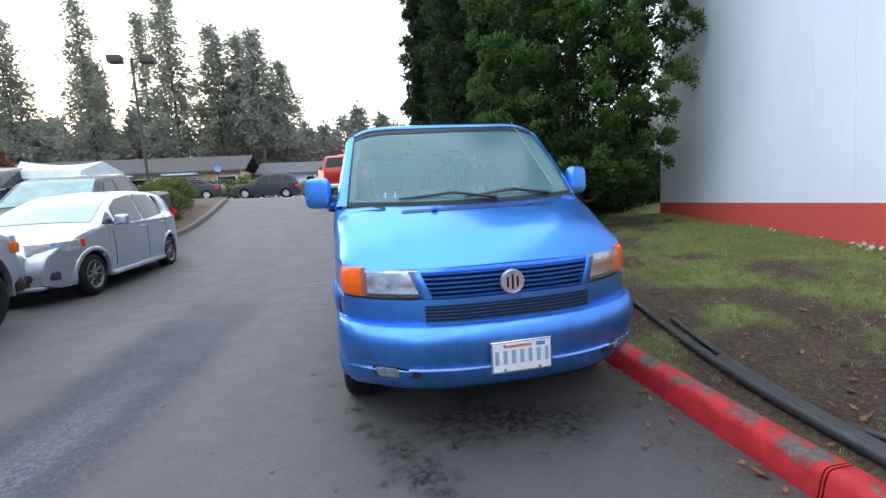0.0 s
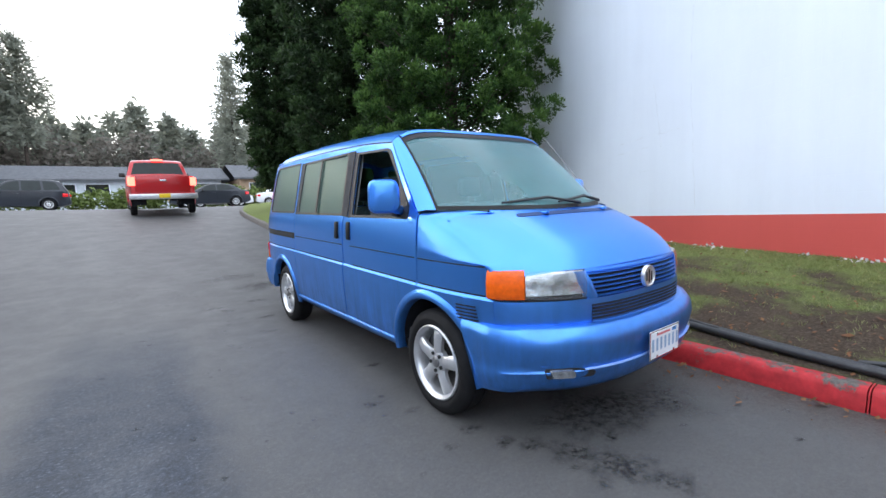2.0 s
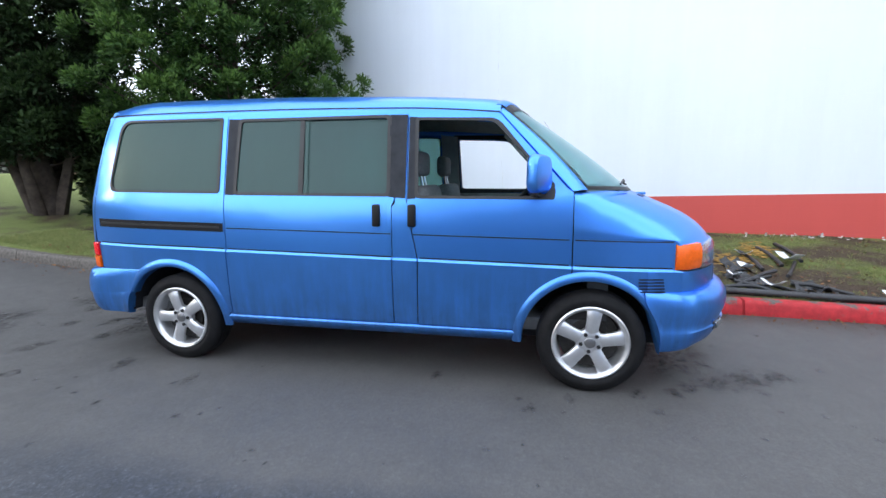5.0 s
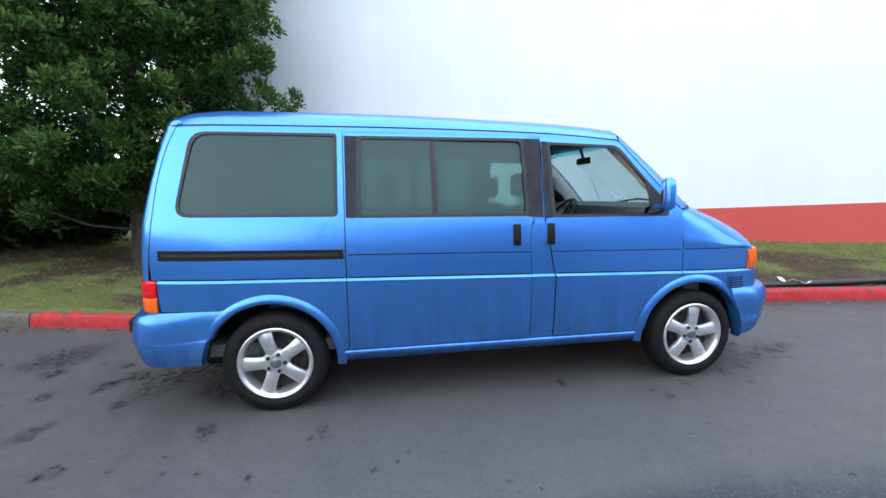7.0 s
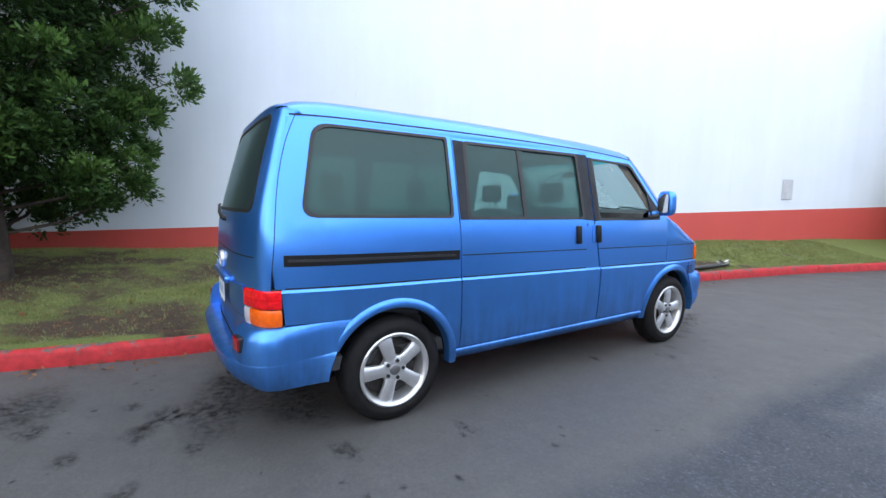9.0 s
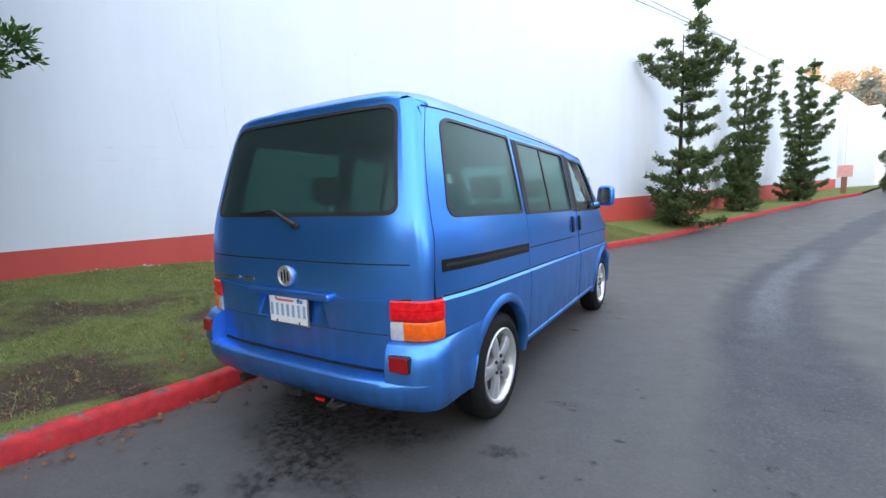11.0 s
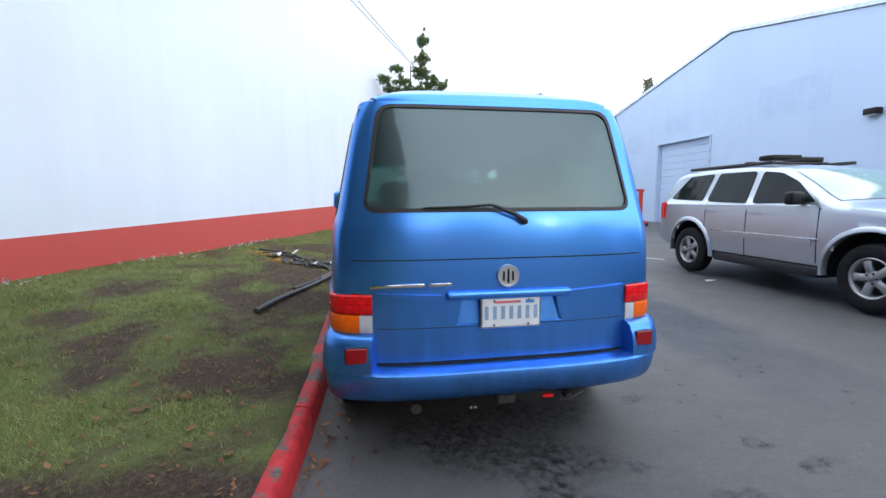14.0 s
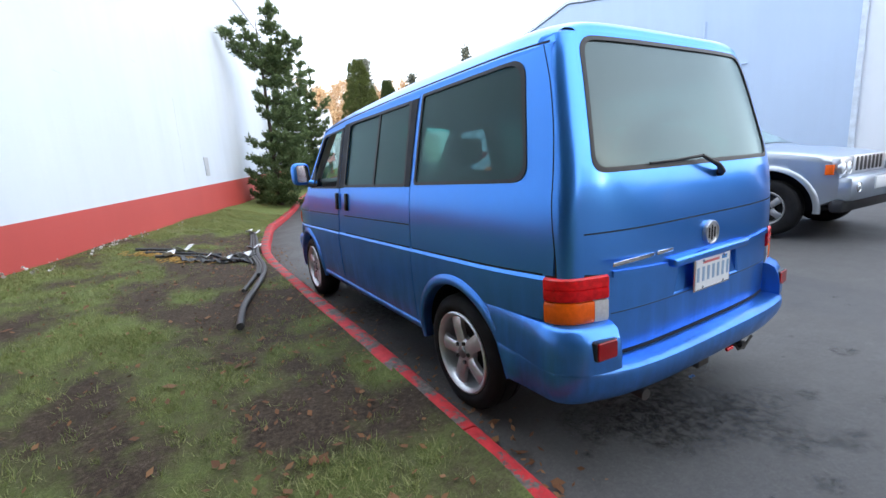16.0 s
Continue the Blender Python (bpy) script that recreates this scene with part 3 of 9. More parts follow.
def lawn():
    ys = steps((-46, -12, 1.0), (-12, 20.6, 0.25))
    n = 28
    me = bpy.data.meshes.new("lawn")
    vs, bare = [], []
    for y in ys:
        # soil has crept over the kerb's back edge
        crept = min(max((y - 0.5) / 1.5, 0.0), 1.0)
        x0 = kerb_x(y) + 0.13 - crept * (0.032 + 0.03 * noise.noise((y * 2.7, 0.0, 5.0)))
        x1 = wall_x(y) + 0.02 if y <= WALL_END else 16.0
        for k in range(n + 1):
            u = (max(0, k - 1) / (n - 1)) ** (1.0 if y <= WALL_END else 1.8)
            lip = 0.03 if k else 0.0
            x = x0 + lip + (x1 - x0 - lip) * u
            d = x - x0 - lip
            vs.append((x, y, lawn_z(x, y) + 0.012 * noise.noise((x * 1.5, y * 1.5, 0)) + (0.03 * crept * math.exp(-(d / 0.12) ** 2) if k else -0.012)))
            bare.append(bareness(x, y))
    w = n + 1
    fs = [(j * w + i, j * w + i + 1, (j + 1) * w + i + 1, (j + 1) * w + i) for j in range(len(ys) - 1) for i in range(n)]
    me.from_pydata(vs, [], fs)
    me.polygons.foreach_set("use_smooth", [True] * len(fs))
    at = me.attributes.new("bare", "FLOAT", "POINT")
    at.data.foreach_set("value", bare)
    me.materials.append(LAWN)
    return tagged(new("lawn", me), "worn green lawn with bare brown patches beside the kerb", "lawn", kind="structure")


lawn()


def kerb():
    root = thing("kerb", "concrete kerb with worn red paint along the road", "kerb", kind="structure")
    ys = [21.0, 19.6, 18.2, 16.8, 15.2, 13.4, 11.4, 9.4, 7.5, 5.75]
    y = 5.75
    for k in range(3):
        y -= 2.46
        ys.append(y)
    ys.append(-1.64)
    y = -1.64
    while y > -30:
        y -= 2.6
        ys.append(y)
    for a, b in zip(ys, ys[1:]):
        bm = bmesh.new()
        n = 8
        rows = []
        for k in range(n + 1):
            y = a + (b - a) * k / n
            if k == 0:
                y -= 0.006
            if k == n:
                y += 0.006
            x = kerb_x(y)
            sl = (kerb_x(y - 0.1) - kerb_x(y + 0.1)) / -0.2
            nrm = Vector((1, -sl, 0)).normalized()
            z = ground(x, y)
            wob = 0.006 * noise.noise((y * 2.0, 3.0, 0))
            rows.append([Vector((x, y, 0)) + nrm * d + Vector((0, 0, z + h)) for d, h in ((0.0, -0.1), (0.005 + wob, 0.0), (0.02 + wob, 0.10), (0.035, 0.128 + wob), (0.055, 0.138 + wob), (0.15, 0.14 + wob), (0.16, 0.13), (0.16, -0.1))])
        vs = grid_faces(bm, rows)
        bm.faces.new(vs[0])
        bm.faces.new(vs[-1][::-1])
        bmesh.ops.recalc_face_normals(bm, faces=bm.faces[:])
        smooth(bm, 50)
        red = b < 5.8 and a <= 5.76
        part("kerb_stone", bm, KERB_RED if red else KERB_GREY, root, "" if red else "bare grey concrete kerb stone")


kerb()


def warehouse():
    d = Vector((0.36, 1, 0)).normalized()
    nrm = Vector((-1, 0.36, 0)).normalized()
    th = 0.3
    a, b = Vector((wall_x(WALL_FAR), WALL_FAR, 0)), Vector((wall_x(WALL_END), WALL_END, 0))

    def slab(name, ys, lo, hi, proud, mat, label, kind_name):
        bm = bmesh.new()
        rows = []
        for y in ys:
            p = Vector((wall_x(y), y, 0)) + nrm * proud
            q = Vector((wall_x(y), y, 0)) - nrm * th
            rows.append([(q.x, q.y, lo(y)), (p.x, p.y, lo(y)), (p.x, p.y, hi(y)), (q.x, q.y, hi(y))])
        vs = grid_faces(bm, rows, True)
        bm.faces.new(vs[0])
        bm.faces.new(vs[-1][::-1])
        bmesh.ops.recalc_face_normals(bm, faces=bm.faces[:])
        uv = bm.loops.layers.uv.new("UVMap")
        for f in bm.faces:
            for lp in f.loops:
                v = lp.vert.co
                lp[uv].uv = (v.dot(d), v.z + 0.03 * v.y)
        return tagged(part(name, bm, mat), label, kind_name, kind="structure")

    ys = steps((WALL_FAR, WALL_END, 2.0))
    top = lambda y: 7.65 - 0.03 * y
    band = lambda y: 0.965 - 0.03 * y
    white = slab("wall_warehouse", ys, band, top, 0.0, WALL_WHITE, "tall white painted block warehouse wall", "wall")
    slab("wall_red_band", ys, lambda y: -0.4, band, 0.004, WALL_RED, "red painted band along the foot of the wall", "wall")
    # settlement cracks and shrinkage lines in the paint
    rc = random.Random(5)

    def crack(y0, z0, y1, z1, w):
        bm = bmesh.new()
        n = 14
        rows = []
        for k in range(n + 1):
            u = k / n
            y, z = y0 + (y1 - y0) * u, z0 + (z1 - z0) * u
            jy, jz = (rc.uniform(-0.012, 0.012), 0) if abs(z1 - z0) > abs(y1 - y0) else (0, rc.uniform(-0.008, 0.008))
            q = Vector((wall_x(y + jy), y + jy, z + jz)) + nrm * 0.002
            ww = w * rc.uniform(0.15, 0.5) * (0.4 if k in (0, n) else 1)
            e = d * ww if abs(z1 - z0) > abs(y1 - y0) else Vector((0, 0, ww))
            rows.append([q - e, q + nrm * 0.002, q + e])
        grid_faces(bm, rows)
        bmesh.ops.recalc_face_normals(bm, faces=bm.faces[:])
        part("crack", bm, CRACK, white, "thin dirty crack in the paint")

    for c in ((0.90, 1.03, 1.03, 2.97, 0.007), (1.03, 2.97, 1.0, 4.6, 0.006), (1.55, 2.05, 1.72, 3.1, 0.004), (1.13, 2.29, 1.68, 2.25, 0.006), (1.86, 2.25, 2.5, 2.2, 0.006), (1.8, 2.08, 2.6, 2.02, 0.005), (1.6, 1.70, 2.05, 1.67, 0.005), (-1.24, 4.16, -1.18, 4.12, 0.02), (-3.2, 2.9, -3.0, 2.92, 0.006), (-5.5, 3.6, -5.3, 3.6, 0.006), (-6.9, 1.3, -6.95, 3.2, 0.004), (-12.0, 1.4, -12.1, 3.4, 0.004), (4.3, 1.1, 4.35, 2.6, 0.004)):
        crack(*c)
    bm = bmesh.new()
    q = Vector((wall_x(-8.45), -8.45, 1.70)) + nrm * 0.012
    box(bm, (-0.15, -0.012, -0.24), (0.15, 0.012, 0.24), 0.006, 1, Matrix.Translation(q) @ Matrix.Rotation(math.atan2(d.y, d.x), 4, "Z"))
    part("cover_plate", bm, simple("grey_cover_plate", (0.52, 0.54, 0.57), 0.5), white, "pale grey metal cover plate")
    slab("roof_coping", ys, top, lambda y: top(y) + 0.12, 0.03, simple("pale_coping", (0.7, 0.72, 0.75), 0.5), "thin pale metal coping on the wall", "coping")
    # rear end wall and the plain far annex, closing the block
    bm = bmesh.new()
    q = b - nrm * 30
    vs = [bm.verts.new((p.x, p.y, z)) for z in (-0.4, 7.45) for p in (b - nrm * th, q, q - d * 0.3, b - nrm * th - d * 0.3)]
    for f in ((0, 1, 5, 4), (1, 2, 6, 5), (2, 3, 7, 6), (3, 0, 4, 7), (4, 5, 6, 7)):
        bm.faces.new([vs[i] for i in f])
    bmesh.ops.recalc_face_normals(bm, faces=bm.faces[:])
    tagged(part("wall_rear_end", bm, WALL_WHITE), "white end wall of the warehouse", "wall", kind="structure")
    bm = bmesh.new()
    box(bm, (0, 0, 0), (14, 9.5, 8.2), 0.02, 1)
    ob = tagged(part("wall_far_annex", bm, WALL_WHITE), "plain white annex at the far end of the warehouse", "wall", kind="structure")
    bm = bmesh.new()
    box(bm, (-1.9, -0.5, 0), (-0.02, 8.5, 7.0), 0.02, 1)
    low_end = tagged(part("wall_far_porch", bm, WALL_WHITE), "lower white end of the far annex", "wall", kind="structure")
    low_end.matrix_world = Matrix.Translation((wall_x(-51.2) - 0.3, -51.2, 0.9)) @ Matrix.Rotation(-math.atan(0.36), 4, "Z")
    ob.matrix_world = Matrix.Translation((wall_x(-51.2) - 0.3, -51.2, 0.9)) @ Matrix.Rotation(-math.atan(0.36), 4, "Z")


warehouse()

# ---- the blue van: nose towards -y, front axle at y = 0, rear axle at y = 2.92 ----
SIDE = [(0.2, 0.845), (0.3, 0.868), (0.5, 0.895), (0.8, 0.905), (1.03, 0.902), (1.15, 0.894), (1.27, 0.868), (1.5, 0.820), (1.8, 0.748), (1.9, 0.70)]
BACK = [(0.3, 3.73), (0.6, 3.752), (0.95, 3.752), (1.2, 3.735), (1.3, 3.715), (1.5, 3.66), (1.7, 3.60), (1.8, 3.565), (1.86, 3.54)]
EDGE = [(0.3, 3.66), (0.87, 3.647), (1.1, 3.626), (1.41, 3.59), (1.63, 3.54), (1.8, 3.472), (1.9, 3.42)]
ROOF = [(0.45, 1.81), (0.63, 1.850), (1.3, 1.900), (2.4, 1.942), (3.2, 1.950), (3.42, 1.928), (3.56, 1.845)]
HOOD = [(-0.86, 0.86), (-0.845, 0.885), (-0.82, 0.93), (-0.76, 1.003), (-0.676, 1.068), (-0.55, 1.133), (-0.43, 1.186), (-0.33, 1.225)]


def crease_z(y):
    return 0.783 + 0.022 * y


def belt_z(y):
    return 0.955 + 0.0185 * y


def side_x(y, z):
    x = spline(SIDE, z)
    c = crease_z(y)
    x += 0.012 * min(max((c + 0.014 - z) / 0.014, 0), 1)
    if y < 0.1:
        x -= 0.07 * ((0.1 - y) / 0.6) ** 2
        if z > 0.95:
            x -= 0.025 * min(1.0, (0.1 - y) / 0.3) * min(1.0, (z - 0.95) / 0.14) ** 2
    if y > 3.1:
        x -= 0.043 * ((y - 3.1) / 0.5) ** 2
    return x


def nose_y(x):
    return -0.845 + 0.33 * (abs(x) / 0.845) ** 3


def nose_shift(x):
    return 0.33 * (abs(x) / 0.845) ** 2.8


def back_y(x, z):
    return spline(BACK, z) - 0.10 * (abs(x) / 0.85) ** 4


def bez(p0, p1, p2, n):
    return [(Vector(p0) * (1 - u) ** 2 + Vector(p1) * 2 * u * (1 - u) + Vector(p2) * u * u) for u in (k / n for k in range(n + 1))]


def nose_plan(y_end, lead=0.0):
    """Half outline of the nose from the middle to the flank, in plan."""
    pts = [Vector((x, nose_y(x) - lead * (1 - (x / 0.8) ** 4))) for x in (0.80 * k / 14 for k in range(15))]
    x1 = 0.858
    pts += bez(pts[-1], (0.846, -0.512), (x1, -0.40), 7)[1:]
    if y_end > -0.40:
        pts += [Vector((x1 + 0.028 * u, -0.40 + (y_end + 0.40) * u)) for u in (0.33, 0.66, 1.0)]
    return pts


def tail_plan(y_end, z=0.6):
    xe = side_x(3.5, 0.9)
    pts = [Vector((x, back_y(x, z))) for x in (0.76 * k / 12 for k in range(13))]
    pts += bez(pts[-1], (xe + 0.005, pts[-1].y - 0.025), (xe + 0.002, 3.55), 8)[1:]
    if y_end < 3.55:
        pts += [Vector((xe + 0.002 + 0.026 * u, 3.55 + (y_end - 3.55) * u)) for u in (0.33, 0.66, 1.0)]
    return pts


def cut_plan(plan, a, b):
    """The stretch of a plan between two arc lengths given as x in the flat part or as length from the middle."""
    acc = [0.0]
    for p, q in zip(plan, plan[1:]):
        acc.append(acc[-1] + (q - p).length)

    def at(s):
        s = min(max(s, 0), acc[-1])
        i = max(k for k in range(len(acc) - 1) if acc[k] <= s)
        u = (s - acc[i]) / (acc[i + 1] - acc[i])
        return plan[i].lerp(plan[i + 1], u)

    return [at(a)] + [plan[i] for i in range(len(plan)) if a + 0.004 < acc[i] < b - 0.004] + [at(b)]


def plan_length(plan, test):
    """Arc length at which test(point) first holds."""
    acc = 0.0
    for p, q in zip(plan, plan[1:]):
        for k in range(20):
            if test(p.lerp(q, k / 20)):
                return acc + (q - p).length * k / 20
        acc += (q - p).length
    return acc


def sweep(plan, section, both, sign=1, close=True):
    """Runs a section of (outward, height) along a plan. both: mirror to the full width."""
    pts = list(plan)
    if both:
        pts = [Vector((-p.x, p.y)) for p in reversed(plan[1:])] + pts
    rows = []
    for i, p in enumerate(pts):
        d = pts[min(i + 1, len(pts) - 1)] - pts[max(i - 1, 0)]
        n = Vector((d.y, -d.x)).normalized()
        if n.dot(p - Vector((0, 1.5))) < 0:
            n = -n
        rows.append([(sign * (p.x + n.x * o), p.y + n.y * o, z) for o, z in section])
    bm = bmesh.new()
    vs = grid_faces(bm, rows, close)
    if close:
        bm.faces.new(vs[0])
        bm.faces.new(vs[-1][::-1])
    bmesh.ops.recalc_face_normals(bm, faces=bm.faces[:])
    smooth(bm, 40)
    return bm


def arc(cy, cz, r, a0, a1, n):
    return [(cy + r * math.cos(radians(a0 + (a1 - a0) * k / n)), cz + r * math.sin(radians(a0 + (a1 - a0) * k / n))) for k in range(n + 1)]


CREASE_CUTS = [((0, crease_z(0)), (-0.022, 1)), ((0, crease_z(0) + 0.014), (-0.022, 1))]


def flank(name, van, sign, loops, mat, thick=0.012, offset=0.0, label="", cell=0.07):
    bm = flat(loops, cell, CREASE_CUTS)
    bend(bm, lambda y, z: (sign * (side_x(y, z) + offset), y, z), thick, (sign, 0, 0))
    return part(name, bm, mat, van, label)


def make_wheel(parent, x, y, sign, spokes=5, r=0.325, rim=0.228, width=0.205, name="wheel", turn=0.35, metal=None):
    """A wheel with its face on the outer side. x: the tyre's outer wall."""
    hub = new(name)
    hub.parent = parent
    hub.matrix_local = Matrix.Translation((sign * x, y, r - 0.004)) @ Matrix.Rotation(0 if sign > 0 else math.pi, 4, "Z")
    w = width
    bm = bmesh.new()
    lathe(bm, [(-0.02, rim - 0.004), (-0.006, rim + 0.012), (0.004, rim + 0.035), (0.0, r - 0.05), (-0.012, r - 0.02), (-0.03, r - 0.004), (-0.055, r), (-0.058, r - 0.006), (-0.064, r - 0.006), (-0.067, r), (-w + 0.067, r), (-w + 0.064, r - 0.006), (-w + 0.058, r - 0.006), (-w + 0.055, r), (-w + 0.03, r - 0.004), (-w + 0.012, r - 0.02), (-w, r - 0.05), (-w, rim + 0.03), (-w + 0.02, rim - 0.004)], 56)
    smooth(bm, 50)
    part("tyre", bm, RUBBER, hub)
    bm = bmesh.new()
    lathe(bm, [(-w + 0.02, rim - 0.02), (-w + 0.02, rim), (-0.02, rim), (-0.006, rim + 0.004), (0.0, rim - 0.004), (-0.006, rim - 0.018), (-0.03, rim - 0.028), (-0.1, rim - 0.036), (-w + 0.02, rim - 0.04)], 56)
    smooth(bm, 45)
    part("rim", bm, metal or ALLOY, hub)
    bm = bmesh.new()
    lathe(bm, [(-0.10, 0.0), (-0.10, rim - 0.045), (-0.115, rim - 0.045), (-0.115, 0.0)], 40)
    lathe(bm, [(-0.085, 0.001), (-0.085, 0.13), (-0.095, 0.13)], 40)
    smooth(bm)
    part("brake_disc", bm, DARK_METAL, hub)
    for k in range(spokes):
        bm = bmesh.new()
        rows = []
        wide = 0.040 if spokes < 8 else 0.014
        for rr, hw, out in ((0.045, wide * 1.1, -0.028), (0.09, wide * 0.95, -0.018), (0.14, wide, -0.016), (0.185, wide * 1.12, -0.02), (rim - 0.018, wide * 1.2, -0.03)):
            rows.append([(out - 0.03, -hw, rr), (out - 0.008, -hw, rr), (out, -hw * 0.72, rr), (out + 0.005, 0, rr), (out, hw * 0.72, rr), (out - 0.008, hw, rr), (out - 0.03, hw, rr)])
        vs = grid_faces(bm, rows, True)
        bm.faces.new(vs[0])
        bm.faces.new(vs[-1][::-1])
        bmesh.ops.recalc_face_normals(bm, faces=bm.faces[:])
        smooth(bm, 50)
        bmesh.ops.rotate(bm, verts=bm.verts[:], cent=(0, 0, 0), matrix=Matrix.Rotation(2 * math.pi * k / spokes + turn, 3, "X"))
        part("spoke", bm, metal or ALLOY, hub)
    bm = bmesh.new()
    lathe(bm, [(-0.06, 0.085), (-0.03, 0.082), (-0.022, 0.07), (-0.02, 0.045), (-0.018, 0.001)], 32)
    smooth(bm)
    part("hub", bm, metal or ALLOY, hub)
    bm = bmesh.new()
    lathe(bm, [(-0.03, 0.034), (-0.014, 0.034), (-0.01, 0.029), (-0.008, 0.001)], 28)
    smooth(bm)
    part("hub_cap", bm, simple("hub_cap_grey", (0.25, 0.25, 0.26), 0.35, 0.8) if "hub_cap_grey" not in bpy.data.materials else bpy.data.materials["hub_cap_grey"], hub)
    if spokes < 8:
        for k in range(5):
            a = 2 * math.pi * (k + 0.5) / 5 + turn
            bm = bmesh.new()
            c = (0, 0.056 * math.sin(-a), 0.056 * math.cos(a))
            cyl(bm, (-0.05, c[1], c[2]), (-0.012, c[1], c[2]), 0.0115, 0.0115, 12)
            smooth(bm)
            part("lug_bolt", bm, BLACK, hub)
    return hub


def build_van():
    van = thing("van", "bright blue metallic passenger van with alloy wheels parked by the kerb", "van")

    # --- flanks ---
    for sign in (-1, 1):
        fender = [(0.1225, 0.80), (0.1225, belt_z(0.12) + 0.022), (-0.15, belt_z(-0.15) + 0.022), (-0.45, 0.945), (-0.455, 0.785), (-0.50, 0.775), (-0.50, 0.65)] + arc(0.02, 0.32, 0.405, 142, 78, 10) + [(0.1225, 0.735)]
        flank("front_fender", van, sign, [rounded(fender, 0.0)], BLUE)
        door = [(1.142, 1.745), (1.138, 1.17), (1.068, 0.80), (1.078, 0.385), (0.425, 0.385)] + arc(0.02, 0.32, 0.412, 9, 72, 9) + [(0.1285, 0.735), (0.1285, 1.235), (0.165, 1.262), (0.565, 1.712), (0.62, 1.730)]
        hole = rounded([(1.086, 1.70), (0.595, 1.678), (0.242, 1.272), (0.25, 1.205), (1.076, 1.213)], [0.02, 0.05, 0.03, 0.015, 0.03])
        fd = flank("front_door", van, sign, [door, hole], BLUE)
        slide = [(2.4525, 1.765), (2.4535, 0.385), (1.248, 0.385), (1.243, 1.16), (1.226, 1.19), (1.226, 1.748)]
        whole = rounded([(2.352, 1.735), (1.276, 1.722), (1.268, 1.226), (2.372, 1.240)], 0.03)
        sd = flank("sliding_door" if sign < 0 else "side_panel", van, sign, [slide, whole], BLUE)
        quarter = [(2.459, 1.768), (2.4605, 0.39), (2.53, 0.39)] + [(2.93 - 0.405 * math.cos(radians(a)), 0.32 + 0.405 * math.sin(radians(a))) for a in range(12, 115, 8)] + [(3.19, 0.685), (3.555, 0.69), (3.57, 0.87), (3.60, 0.88), (3.612, 1.1), (3.575, 1.41), (3.528, 1.63), (3.475, 1.785)]
        qhole = rounded([(2.503, 1.752), (3.345, 1.762), (3.445, 1.262), (2.508, 1.248)], [0.02, 0.09, 0.09, 0.03])
        qp = flank("rear_quarter", van, sign, [quarter, qhole], BLUE)
        flank("b_pillar", van, sign, [[(1.150, 1.742), (1.219, 1.743), (1.219, 1.17), (1.240, 1.15), (1.242, 0.385), (1.086, 0.385), (1.076, 0.80), (1.146, 1.16)]], BLUE, offset=-0.004)
        # charcoal pillar covers at window height
        flank("pillar_cover", van, sign, [[(1.090, 1.712), (1.139, 1.714), (1.136, 1.200), (1.084, 1.202)]], PILLAR, 0.004, 0.0035, "charcoal pillar cover")
        flank("pillar_cover", van, sign, [[(1.152, 1.728), (1.268, 1.733), (1.262, 1.212), (1.152, 1.205)]], PILLAR, 0.004, 0.004, "charcoal pillar cover")
        flank("pillar_cover", van, sign, [[(2.362, 1.744), (2.446, 1.747), (2.448, 1.230), (2.380, 1.228)]], PILLAR, 0.004, 0.0035, "charcoal pillar cover")
        # window frames and panes
        for nm, hl, host, grow in (("window_seal", hole, fd, 0.014), ("window_seal", whole, sd, 0.016), ("window_seal", qhole, qp, 0.012)):
            c = Vector((sum(p[0] for p in hl) / len(hl), sum(p[1] for p in hl) / len(hl)))
            outer = []
            inner = []
            for p in hl:
                d = Vector(p) - c
                outer.append(tuple(c + Vector((d.x + math.copysign(grow, d.x), d.y + math.copysign(grow * 0.7, d.y)))))
                inner.append(tuple(c + Vector((d.x - math.copysign(0.008, d.x), d.y - math.copysign(0.008, d.y)))))
            flank(nm, host, sign, [outer, inner], BLACK, 0.01, 0.0045, "black rubber window seal", 0.2)
        one_tint(flank("pane", qp, sign, [rounded([(2.495, 1.758), (3.352, 1.768), (3.452, 1.256), (2.50, 1.242)], [0.02, 0.09, 0.09, 0.03])], TINT_GLASS, 0.004, -0.004, "dark tinted side glass", 0.12), (sign, 0, 0))
        one_tint(flank("pane", sd, sign, [[(2.365, 1.745), (1.84, 1.74), (1.83, 1.215), (2.385, 1.225)]], TINT_GLASS, 0.004, -0.004, "dark tinted sliding side glass", 0.12), (sign, 0, 0))
        one_tint(flank("pane", sd, sign, [[(1.90, 1.74), (1.262, 1.732), (1.255, 1.213), (1.91, 1.22)]], TINT_GLASS, 0.004, -0.012, "dark tinted side glass", 0.12), (sign, 0, 0))
        flank("pane_divider", sd, sign, [[(1.900, 1.74), (1.868, 1.74), (1.862, 1.222), (1.896, 1.222)]], BLACK, 0.012, 0.002, "black sliding window divider", 0.2)
        # black mirror sail, sill gap strip
        flank("mirror_sail", fd, sign, [[(0.235, 1.285), (0.375, 1.44), (0.39, 1.43), (0.36, 1.21), (0.237, 1.205)]], BLACK, 0.008, 0.003, "black mirror sail")
        # belt groove and crease lines
        for a, b in ((0.145, 1.10), (1.25, 2.445), (-0.44, 0.112)):
            flank("belt_groove", van, sign, [[(a, belt_z(a) - 0.0035), (b, belt_z(b) - 0.0035), (b, belt_z(b) + 0.0035), (a, belt_z(a) + 0.0035)]], SEAM, 0.003, 0.0008, "", 0.1)
